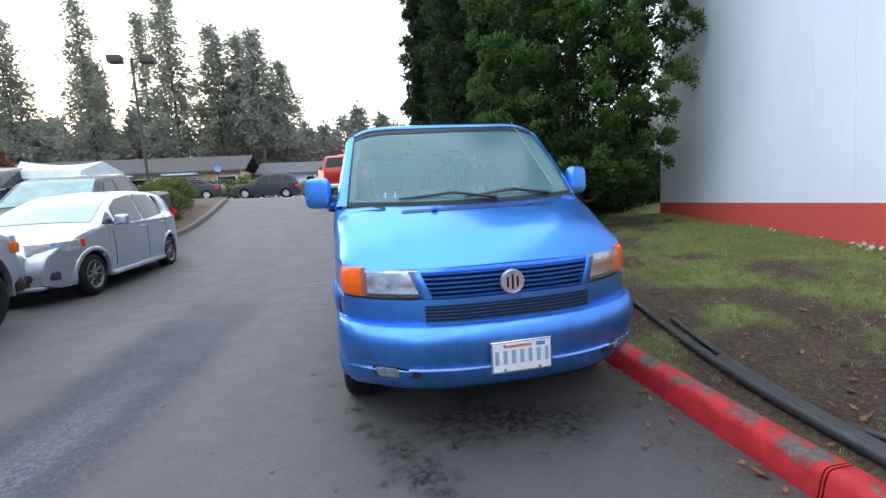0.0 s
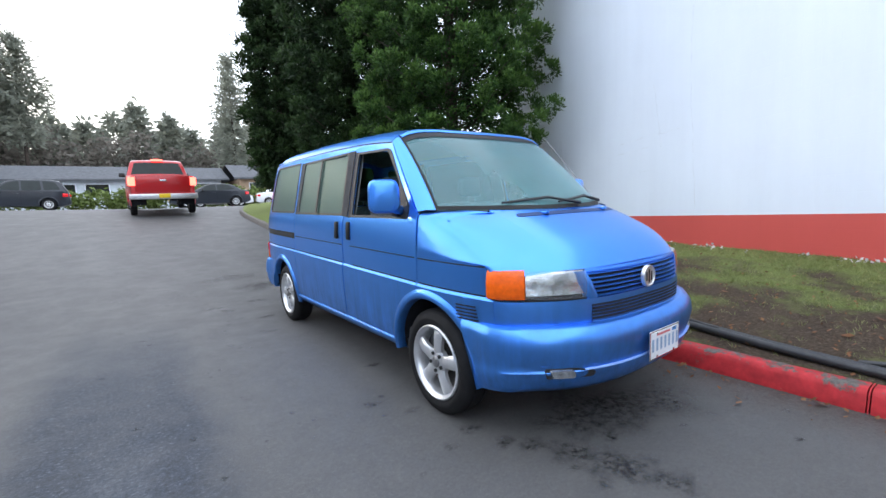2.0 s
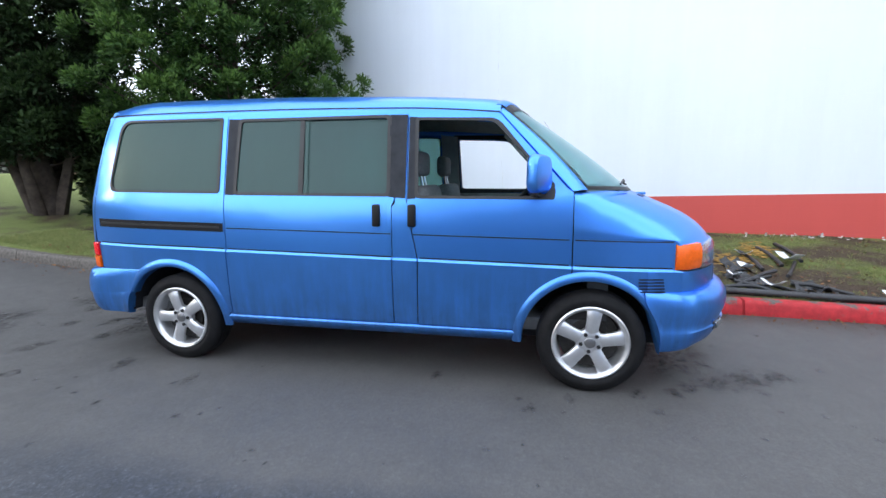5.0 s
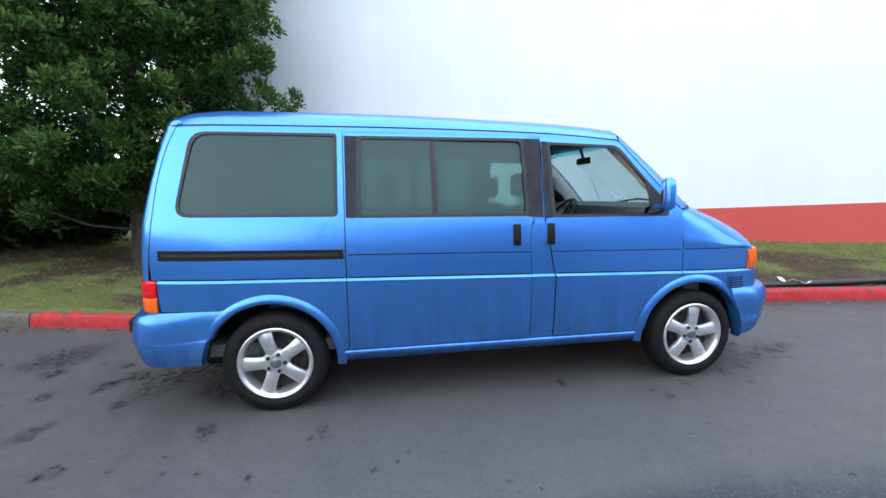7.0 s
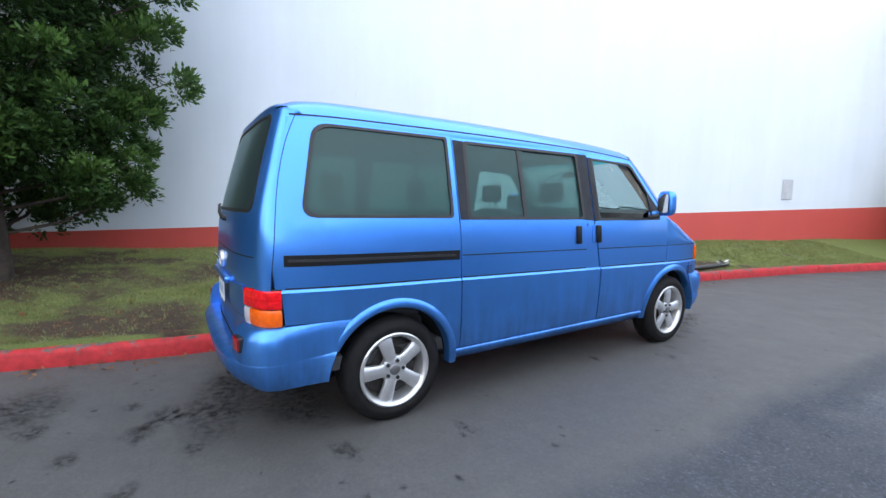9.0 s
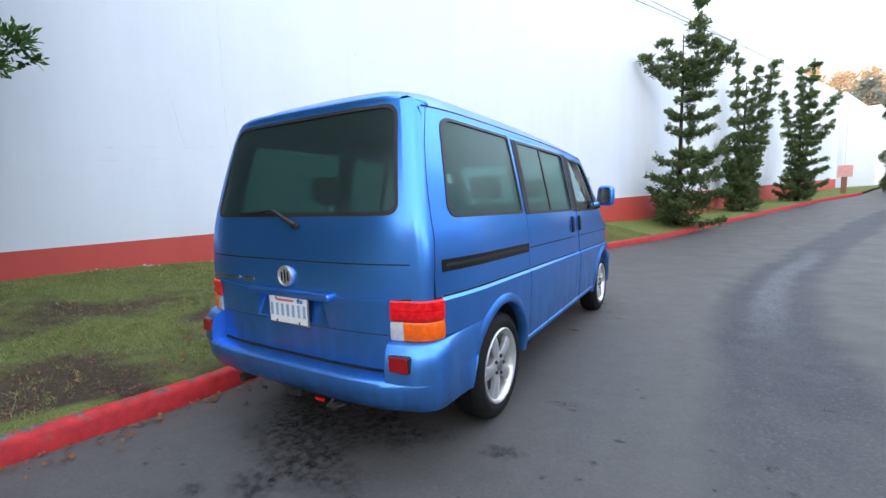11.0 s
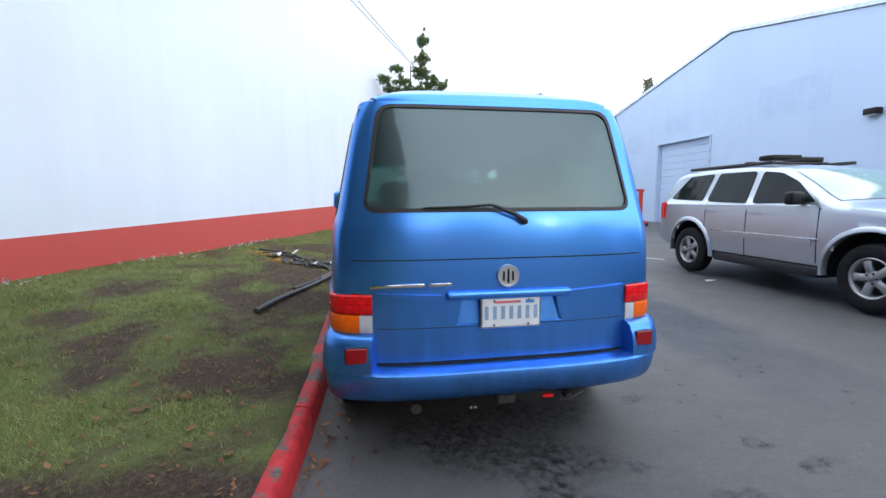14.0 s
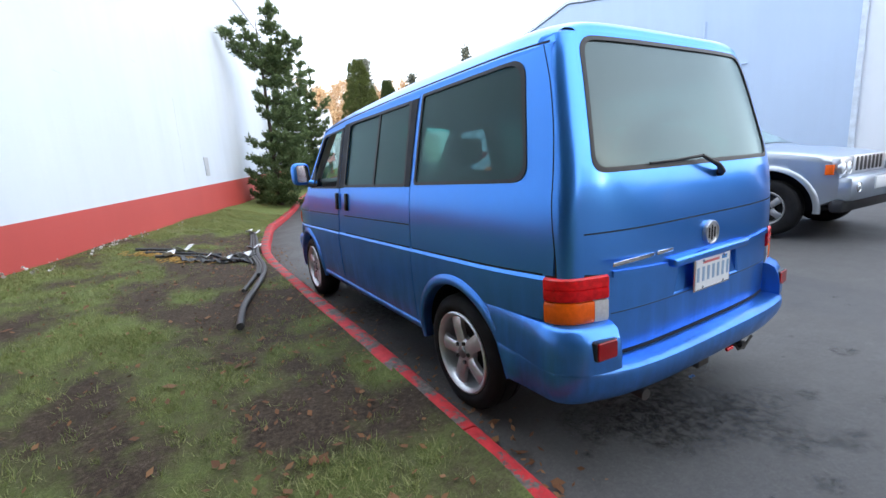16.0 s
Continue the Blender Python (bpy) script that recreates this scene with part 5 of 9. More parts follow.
        part("reflector", sweep(cut_plan(plan, hl_a + 0.004, ind_a - 0.008), [(-0.029, 0.79), (-0.014, 0.80), (-0.024, 0.85), (-0.02, 0.905), (-0.029, 0.918)], False, sign), REFLECTOR, hl, "silvered lamp reflector")
        rimp = cut_plan(plan, hl_a - 0.004, ind_a)
        part("headlight_rim", sweep(rimp, [(-0.03, 0.774), (0.004, 0.774), (0.005, 0.781), (-0.03, 0.781)], False, sign), BLACK, hl)
        s = sweep(cut_plan(plan, ind_a, end), [(-0.028, 0.783), (0.0, 0.784), (0.009, 0.80), (0.010, 0.86), (0.004, 0.908), (-0.006, 0.932), (-0.028, 0.934)], False, sign)
        part("indicator", s, LENS_AMBER, van, "bright amber front indicator lens")
    badge(van, Vector((0.0, nose_y(0) - 0.018, 0.838)), -90, 0.0615)

    # --- bumpers ---
    plan = nose_plan(-0.29, 0.0)
    sec = [(-0.05, 0.645), (0.02, 0.652), (0.06, 0.64), (0.088, 0.60), (0.094, 0.55), (0.085, 0.50), (0.07, 0.46), (0.066, 0.435), (0.074, 0.425), (0.062, 0.39), (0.035, 0.335), (0.0, 0.305), (-0.06, 0.30)]
    bm = bumper_loft(plan, sec, lambda s: 1.0 if s < 0.75 else max(0.22, 1 - (s - 0.75) / 0.42 * 0.8), 0.29)
    trim_to_arch(bm, 0.02, -1)
    fb = part("front_bumper", bm, BLUE, van, "blue wrap-round front bumper")
    # highlight on the body-coloured lower lip, painted as a pale blue edge
    bm = sweep([Vector((x, nose_y(x))) for x in (0.52 * k / 8 for k in range(9))], [(0.06, 0.428), (0.076, 0.428), (0.08, 0.432), (0.076, 0.437), (0.06, 0.437)], True)
    part("bumper_strip", bm, simple("lip_highlight_blue", (0.25, 0.42, 0.8), 0.3), fb)
    offs = sorted((z, o) for o, z in sec[4:11])

    def bumper_face(x, z, out):
        """A point on the bumper's face, proud by out."""
        o = spline(offs, z)
        base = x
        for _ in range(6):
            slope = 0.33 * 3 / 0.845 * (base / 0.845) ** 2
            n = Vector((slope, -1)).normalized()
            base = x - n.x * o
        n = Vector((slope, -1)).normalized()
        return (base + n.x * (o + out), nose_y(base) + n.y * (o + out), z)

    def face_pad(ring, steps, sign):
        bm = bmesh.new()
        cx = sum(q[0] for q in ring) / len(ring)
        cz = sum(q[1] for q in ring) / len(ring)
        rows = []
        for grow, out in steps:
            rows.append([(sign * q[0], q[1], q[2]) for q in (bumper_face(cx + (x - cx) * grow, cz + (z - cz) * grow, out) for x, z in ring)])
        vs = grid_faces(bm, rows, True)
        bm.faces.new(vs[-1])
        bmesh.ops.recalc_face_normals(bm, faces=bm.faces[:])
        smooth(bm)
        return bm

    for sign in (-1, 1):
        ring = rounded([(0.49, 0.388), (0.715, 0.392), (0.725, 0.447), (0.60, 0.447), (0.49, 0.424)], 0.016, 3)
        rc = part("fog_lamp_recess", face_pad(ring, [(1.0, -0.02), (1.0, 0.003), (0.97, 0.005)], sign), BLACK, fb, "dark fog lamp recess")
        ring = rounded([(0.585, 0.393), (0.695, 0.397), (0.705, 0.441), (0.60, 0.441)], 0.014, 3)
        part("fog_lamp", face_pad(ring, [(1.0, 0.0), (1.0, 0.008), (0.9, 0.014)], sign), FOG_GLASS, rc, "clear fog lamp")
        ring = rounded([(0.48, 0.446), (0.735, 0.449), (0.738, 0.462), (0.48, 0.452)], 0.004, 2)
        part("fog_lamp_brow", face_pad(ring, [(1.0, -0.01), (1.0, 0.003), (0.97, 0.004)], sign), BLUE, rc)
    plate(van, Vector((0.0, -0.957, 0.485)), -90, 2)

    # --- tail ---
    edge = [(corner_x(z) + 0.003, z) for z in (0.885, 1.0, 1.1, 1.2, 1.3, 1.4, 1.5, 1.6, 1.7, 1.78, 1.84)]
    outline = [(-0.675, 0.515), (0.675, 0.515), (0.68, 0.875)] + edge + [(-x, z) for x, z in reversed(edge)] + [(-0.68, 0.875)]
    bmt = flat([outline, rounded([(-0.705, 1.285), (0.705, 1.285), (0.622, 1.815), (-0.622, 1.815)], [0.07, 0.07, 0.08, 0.08]), [(-0.30, 0.712), (0.27, 0.712), (0.235, 0.847), (-0.262, 0.847)]], 0.06)
    bend(bmt, lambda x, z: (x, back_y(x, z), z), 0.014, (0, 1, 0))
    tg = part("tailgate", bmt, BLUE, van)
    bm = flat([rounded([(-0.717, 1.272), (0.717, 1.272), (0.633, 1.825), (-0.633, 1.825)], [0.07, 0.07, 0.08, 0.08])], 0.08)
    bend(bm, lambda x, z: (x, back_y(x, z) - 0.004, z), 0.004, (0, 1, 0))
    one_tint(part("rear_window", bm, REAR_GLASS, tg, "large dark tinted rear window"), (0, 1, 0.3))
    a = rounded([(-0.714, 1.276), (0.714, 1.276), (0.631, 1.823), (-0.631, 1.823)], [0.07, 0.07, 0.08, 0.08])
    b = rounded([(-0.696, 1.296), (0.696, 1.296), (0.614, 1.805), (-0.614, 1.805)], [0.06, 0.06, 0.07, 0.07])
    bm = flat([a, b], 0.1)
    bend(bm, lambda x, z: (x, back_y(x, z) + 0.003, z), 0.008, (0, 1, 0))
    part("window_seal", bm, BLACK, tg, "black rubber rear window seal")
    # roof to tailgate header
    bm = bmesh.new()
    rows = []
    for i in range(33):
        u = -1 + 2 * i / 32
        a = Vector(roof_point(u * 0.93, roof_end(u * 0.93)))
        xb = u * corner_x(1.84)
        b = Vector((xb, back_y(xb, 1.84), 1.84))
        rows.append([a, a.lerp(b, 0.35) + Vector((0, 0.010, 0.012)), a.lerp(b, 0.7) + Vector((0, 0.012, 0.008)), b])
    grid_faces(bm, rows)
    bmesh.ops.recalc_face_normals(bm, faces=bm.faces[:])
    if sum(f.normal.y for f in bm.faces) < 0:
        bmesh.ops.reverse_faces(bm, faces=bm.faces[:])
    smooth(bm, 70)
    part("roof_rear_edge", bm, BLUE, van)
    for sign in (-1, 1):
        bm = bmesh.new()
        low = corner_row(1.84)
        u1 = 0.93
        y1 = roof_end(1.0)
        top = [Vector(roof_point(1.0, 3.40 + (y1 - 3.40) * k / 4)) for k in range(4)] + [Vector(roof_point(1.0 - 0.07 * k / 4, roof_end(1.0 - 0.07 * k / 4))) for k in range(5)]
        n = 8
        top = [top[round(k * (len(top) - 1) / (n - 1))] for k in range(n)]
        rows = []
        for w in (0.0, 0.33, 0.66, 1.0):
            rows.append([Vector((sign * p.x, p.y, p.z)) for p in (l.lerp(t2, w) + Vector((0.006, 0.006, 0.003)) * (4 * w * (1 - w)) for l, t2 in zip(low, top))])
        rows.append([Vector((sign * (p.x - 0.07), p.y - 0.05, p.z - 0.004)) for p in top])
        grid_faces(bm, rows)
        bmesh.ops.recalc_face_normals(bm, faces=bm.faces[:])
        if sum(f.normal.x * sign for f in bm.faces) < 0:
            bmesh.ops.reverse_faces(bm, faces=bm.faces[:])
        smooth(bm, 70)
        part("roof_corner", bm, BLUE, van)
    # seams across the tail
    for z, hw in ((1.045, 0.80), (0.705, 0.655)):
        hh = 0.003 if z > 1 else 0.0018
        bm = flat([[(-hw, z - hh), (hw, z - hh), (hw, z + hh), (-hw, z + hh)]], 0.06)
        bend(bm, lambda x, zz: (x, back_y(x, zz) + 0.0006, zz), 0.003, (0, 1, 0))
        part("tail_seam", bm, SEAM if z > 1 else DARK_PAINT, tg)
    # raised lower panel edge, plate recess, handle bar
    for sgn in (-1, 1):
        bm = flat([[(sgn * 0.335, 0.845), (sgn * 0.655, 0.86), (sgn * 0.655, 0.885), (sgn * 0.335, 0.87)]], 0.06)
        bend(bm, lambda x, z: (x, back_y(x, z) + 0.012, z), 0.014, (0, 1, 0))
        part("tail_ledge", bm, BLUE, tg)
    bm = bmesh.new()
    box(bm, (-0.335, 3.735, 0.845), (0.315, 3.785, 0.885), 0.014, 3)
    smooth(bm)
    part("tail_handle_bar", bm, BLUE, tg)
    bm = bmesh.new()
    o = [(-0.30, 0.712), (0.27, 0.712), (0.235, 0.847), (-0.262, 0.847)]
    rows = [[(x, back_y(x, z) + 0.0005, z) for x, z in o], [(-0.285, back_y(0.28, 0.72) - 0.006, 0.717), (0.256, back_y(0.28, 0.72) - 0.006, 0.717), (0.228, back_y(0.23, 0.84) - 0.028, 0.842), (-0.255, back_y(0.23, 0.84) - 0.028, 0.842)]]
    vs = grid_faces(bm, rows, True)
    bm.faces.new(vs[-1])
    bmesh.ops.recalc_face_normals(bm, faces=bm.faces[:])
    if sum(f.normal.y for f in bm.faces) < 0:
        bmesh.ops.reverse_faces(bm, faces=bm.faces[:])
    part("plate_recess", bm, BLUE, tg)
    plate(van, Vector((-0.015, 3.768, 0.772)), 90, 2)
    badge(tg, Vector((0.0, 3.762, 0.957)), 90, 0.057)
    # model script as plain chrome bars
    for x0, x1 in ((0.685, 0.42), (0.40, 0.285)):
        bm = bmesh.new()
        box(bm, (x1, 3.744, 0.912), (x0, 3.753, 0.930), 0.003, 2)
        smooth(bm)
        part("name_bar", bm, CHROME, tg, "chrome name strip")
    # wiper
    bm = bmesh.new()
    tube(bm, [(-0.085, 3.752, 1.232), (-0.03, 3.765, 1.265), (0.085, 3.752, 1.312)], [0.017, 0.011, 0.008], 8)
    smooth(bm, 60)
    wp = part("rear_wiper", bm, BLACK, van, "black rear wiper at rest")
    bm = bmesh.new()
    tube(bm, [(0.085, 3.748, 1.312), (0.24, 3.738, 1.302), (0.42, 3.72, 1.298)], [0.008, 0.007, 0.005], 6)
    smooth(bm, 60)
    part("wiper_blade", bm, BLACK, wp)
    bm = bmesh.new()
    lathe(bm, [(0, 0.018), (0.02, 0.016), (0.026, 0.001)], 16, Matrix.Translation((-0.088, 3.735, 1.228)) @ Matrix.Rotation(radians(90), 4, "Z"))
    smooth(bm)
    part("wiper_pivot", bm, BLACK, wp)
    # tail lamps
    plan = tail_plan(3.2)
    la = plan_length(plan, lambda p: p.x >= 0.672)
    lm = plan_length(plan, lambda p: p.x >= 0.735)
    le = plan_length(plan, lambda p: p.y <= 3.572)
    for sign in (-1, 1):
        backing = sweep(cut_plan(plan, la - 0.01, le + 0.005), [(-0.04, 0.675), (-0.006, 0.675), (-0.006, 0.882), (-0.04, 0.882)], False, sign)
        tl = part("tail_lamp", backing, BLACK, van, "red, amber and clear tail lamp")
        part("brake_lens", sweep(cut_plan(plan, la, le), [(-0.02, 0.778), (0.008, 0.78), (0.013, 0.79), (0.013, 0.825), (0.007, 0.828), (0.013, 0.831), (0.012, 0.868), (0.004, 0.876), (-0.02, 0.876)], False, sign), LENS_RED, tl, "red brake lens")
        part("turn_lens", sweep(cut_plan(plan, lm, le), [(-0.02, 0.684), (0.006, 0.685), (0.012, 0.70), (0.012, 0.765), (0.008, 0.774), (-0.02, 0.775)], False, sign), LENS_AMBER, tl, "amber turn lens")
        part("reverse_lens", sweep(cut_plan(plan, la, lm - 0.002), [(-0.02, 0.684), (0.006, 0.685), (0.011, 0.70), (0.011, 0.765), (0.008, 0.774), (-0.02, 0.775)], False, sign), LENS_WHITE, tl, "clear reversing lens")
    # rear bumper
    sec = [(-0.03, 0.518), (0.03, 0.517), (0.080, 0.513), (0.100, 0.500), (0.105, 0.482), (0.100, 0.45), (0.086, 0.41), (0.062, 0.372), (0.03, 0.346), (-0.04, 0.338)]
    plan = tail_plan(3.185)
    le = plan_length(plan, lambda p: False)
    bm = bumper_loft(plan, sec, lambda s: 1.0 if s < 0.65 else max(0.2, 1 - (s - 0.65) / 0.4 * 0.8), 0.0)
    trim_to_arch(bm, 2.93, 1)
    rb = part("rear_bumper", bm, BLUE, van, "blue rear bumper")
    ca = plan_length(plan, lambda p: p.x >= 0.665)
    for sign in (-1, 1):
        seg = cut_plan(plan, ca, le - 0.001)
        csec = [(-0.03, 0.50), (0.085, 0.50), (0.085, 0.56), (0.075, 0.62), (0.055, 0.665), (0.025, 0.682), (-0.03, 0.684)]
        rows = []
        acc = ca
        bm = bmesh.new()
        for i, p in enumerate(seg):
            if i:
                acc += (p - seg[i - 1]).length
            d = seg[min(i + 1, len(seg) - 1)] - seg[max(i - 1, 0)]
            n = Vector((-d.y, d.x)).normalized()
            if n.dot(p - Vector((0, 1.5))) < 0:
                n = -n
            k = 1.0 if acc < 0.80 else max(0.2, 1 - (acc - 0.80) / 0.3 * 0.8)
            rows.append([(sign * (p.x + n.x * o * k), p.y + n.y * o * k, z) for o, z in csec])
        vs = grid_faces(bm, rows, True)
        bm.faces.new(vs[0])
        bm.faces.new(vs[-1][::-1])
        bmesh.ops.recalc_face_normals(bm, faces=bm.faces[:])
        smooth(bm, 40)
        trim_to_arch(bm, 2.93, 1)
        part("bumper_corner", bm, BLUE, rb)
        bm = bmesh.new()
        ring = rounded([(-0.05, -0.038), (0.05, -0.038), (0.05, 0.036), (-0.05, 0.036)], 0.01, 3)
        yb = back_y(0.755, 0.6) + 0.086
        rows = [[(sign * (0.757 + a * g), yb + u - 0.10 * a, 0.597 + b * g) for a, b in ring] for u, g in ((-0.01, 1.0), (0.006, 1.0), (0.01, 0.92))]
        vs = grid_faces(bm, rows, True)
        bm.faces.new(vs[-1])
        bmesh.ops.recalc_face_normals(bm, faces=bm.faces[:])
        rf = part("rear_reflector", bm, simple("dark_red_reflector", (0.30, 0.004, 0.008), 0.2, coat=0.2), rb, "red bumper reflector")
        bm = bmesh.new()
        rows = [[(sign * (0.757 + a * g), yb + u - 0.10 * a, 0.597 + b * g) for a, b in ring] for u, g in ((-0.02, 1.10), (0.002, 1.10), (0.003, 1.02))]
        vs = grid_faces(bm, rows, True)
        bm.faces.new(vs[-1])
        bmesh.ops.recalc_face_normals(bm, faces=bm.faces[:])
        part("reflector_surround", bm, DARK_PAINT, rf, "dark reflector surround")
    bm = flat([[(-0.66, 0.505), (0.66, 0.505), (0.66, 0.532), (-0.66, 0.532)]], 0.1)
    bend(bm, lambda x, z: (x, back_y(x, z) + 0.004, z), 0.004, (0, 1, 0))
    part("bumper_gap", bm, SEAM, rb)

    # --- underside, exhaust, tow bar ---
    bm = bmesh.new()
    box(bm, (-0.70, -0.55, 0.27), (0.70, 3.40, 0.36), 0.03, 2)
    box(bm, (-0.52, -0.6, 0.22), (0.52, 0.5, 0.30), 0.03, 2)
    part("underbody", bm, SEAM, van, "dark dirty underbody")
    bm = bmesh.new()
    box(bm, (-0.60, -0.76, 0.33), (0.60, -0.45, 0.62), 0.02, 1)
    part("nose_core", bm, SEAM, van)
    bm = bmesh.new()
    tube(bm, [(0.42, 3.3, 0.30), (0.45, 3.55, 0.30), (0.47, 3.76, 0.295)], 0.027, 12)
    smooth(bm)
    part("exhaust_pipe", bm, DARK_METAL, van, "rusty exhaust pipe")
    bm = bmesh.new()
    box(bm, (-0.05, 3.45, 0.280), (0.05, 3.76, 0.330), 0.008, 1)
    box(bm, (-0.46, 3.55, 0.290), (0.46, 3.63, 0.340), 0.008, 1)
    cyl(bm, (-0.335, 3.63, 0.307), (-0.335, 3.79, 0.307), 0.022, 0.022, 12)
    tow = part("tow_bar", bm, DARK_METAL, van, "dark tow bar under the bumper")
    bm = bmesh.new()
    box(bm, (-0.25, 3.765, 0.307), (-0.19, 3.777, 0.325), 0.002, 1)
    part("tow_label", bm, LENS_RED, tow, "red and white sticker")
    bm = bmesh.new()
    tube(bm, [(-0.30, 3.75, 0.325), (-0.285, 3.785, 0.295), (-0.335, 3.79, 0.300), (-0.42, 3.785, 0.335)], 0.007, 6)
    part("tow_wire", bm, DARK_METAL, tow)
    for x in (0.18, 0.20):
        bm = bmesh.new()
        cyl(bm, (x, 3.80, 0.307), (x, 3.815, 0.307), 0.008, 0.008, 8)
        part("tow_bolt", bm, CHROME, tow)

    # --- front wipers, aerial ---
    for x0, xs in ((0.28, -1), (-0.12, -1)):
        a = Vector(screen_point((x0 + 0.24) / 0.80, 0.03)) + Vector((0, -0.02, 0.01))
        b = Vector(screen_point((x0 - 0.02) / 0.80, 0.085)) + Vector((0, -0.02, 0.015))
        c = Vector(screen_point((x0 - 0.36) / 0.80, 0.045)) + Vector((0, -0.012, 0.012))
        bm = bmesh.new()
        tube(bm, [a, b, c], [0.012, 0.008, 0.006], 6)
        smooth(bm, 60)
        w = part("front_wiper", bm, BLACK, van, "black windscreen wiper")
        bm = bmesh.new()
        e = Vector(screen_point((x0 + 0.12) / 0.80, 0.06)) + Vector((0, -0.016, 0.01))
        tube(bm, [e, b + Vector((0, 0.004, 0.006)), c], 0.006, 5)
        part("wiper_blade", bm, BLACK, w)
    bm = bmesh.new()
    tube(bm, [(0.63, -0.10, 1.23), (0.60, -0.02, 1.36), (0.45, 0.28, 1.80)], [0.005, 0.003, 0.0018], 6)
    part("aerial", bm, DULL_ALLOY, van, "thin tilted whip aerial")

    # --- wheels ---
    for y in (0.0, 2.92):
        for sign in (-1, 1):
            make_wheel(van, 0.893, y, sign, turn=0.32 if y > 1 else -0.12)

    # --- cabin ---
    interior(van)
    return van


def corner_x(z):
    """Where the tail's flat skin ends and the rounded corner begins."""
    return side_x(spline(EDGE, z) - 0.028, z) - 0.085


def corner_row(z):
    ye = spline(EDGE, z) - 0.028
    xo = side_x(ye, z)
    xi = corner_x(z)
    yb = back_y(xi, z)
    return [Vector((p.x, p.y, z)) for p in bez((xo, ye), (xo - 0.004, yb - 0.02), (xi, yb), 7)]


def roof_end(u):
    return 3.50 - 0.06 * u ** 4


def roof_point(u, y):
    z = spline(ROOF, y) 
    hw = side_x(min(max(y, 0.55), 3.5), drip_z(y)) - 0.008
    edge = z - (drip_z(y) + 0.008)
    drop = edge * (0.85 * abs(u) ** 8 + 0.15 * u * u)
    return (u * hw, y, z - drop)


def drip_z(y):
    return spline([(0.45, 1.700), (0.594, 1.722), (1.18, 1.768), (2.385, 1.800), (3.2, 1.806), (3.47, 1.802), (3.56, 1.79)], y)


def screen_point(u, w):
    xb = 0.80
    a = Vector((u * xb, -0.335 + 0.375 * abs(u) ** 2.3, 1.225 + 0.022 * u * u))
    ur = u * 0.93
    b = Vector(roof_point(ur, 0.50 + 0.085 * ur * ur)) + Vector((0, 0, -0.003))
    p = a.lerp(b, w)
    return p + Vector((0, -0.012, 0.02)) * (4 * w * (1 - w))


def hood_point(x, v):
    yc = -0.852 + (0.852 - 0.33) * v
    ax = abs(x)
    z = spline(HOOD, yc) - 0.012 * (ax / 0.74) ** 2
    return (x, yc + nose_shift(x), z)


def bumper_loft(plan, sec, fade, drop):
    """A wrap-round bumper: the section grows thin towards the wheel arch."""
    half = []
    acc = 0.0
    for i, p in enumerate(plan):
        if i:
            acc += (p - plan[i - 1]).length
        d = plan[min(i + 1, len(plan) - 1)] - plan[max(i - 1, 0)]
        n = Vector((d.y, -d.x)).normalized()
        if n.dot(p - Vector((0, 1.5))) < 0:
            n = -n
        k = fade(acc)
        half.append([Vector((p.x + n.x * (o * k if o > 0 else o), p.y + n.y * (o * k if o > 0 else o), z - (1 - k) * 0.035 * (z < 0.45) * (drop > 0))) for o, z in sec])
    rows = [[Vector((-q.x, q.y, q.z)) for q in row] for row in reversed(half[1:])] + half
    bm = bmesh.new()
    vs = grid_faces(bm, rows, True)
    bm.faces.new(vs[0])
    bm.faces.new(vs[-1][::-1])
    bmesh.ops.recalc_face_normals(bm, faces=bm.faces[:])
    smooth(bm, 40)
    return bm


def trim_to_arch(bm, cy, way):
    """Draws a bumper's end back to the edge of the wheel opening."""
    for v in bm.verts:
        if abs(v.co.x) < 0.6 or abs(v.co.z - 0.32) > 0.40:
            continue
        edge = cy + way * math.sqrt(max(0.0, 0.412 ** 2 - (v.co.z - 0.32) ** 2))
        if (v.co.y - edge) * way < 0:
            v.co.y = edge


def badge(parent, at, turn, r):
    m = Matrix.Translation(at) @ Matrix.Rotation(radians(turn), 4, "Z")
    bm = bmesh.new()
    lathe(bm, [(-0.012, r), (0.004, r), (0.009, r * 0.96), (0.009, r * 0.86), (0.004, r * 0.82), (0.003, 0.001)], 36, m)
    smooth(bm, 30)
    b = part("badge", bm, ALLOY, parent, "round chrome badge")
    for k in (-1, 0, 1):
        bm = bmesh.new()
        h = r * (0.62 if k == 0 else 0.42)
        box(bm, (0.003, k * r * 0.42 - r * 0.09, -h), (0.0055, k * r * 0.42 + r * 0.09, h), 0.0, 1, m)
        part("badge_field", bm, GLOSS_BLACK, b, "dark badge field")


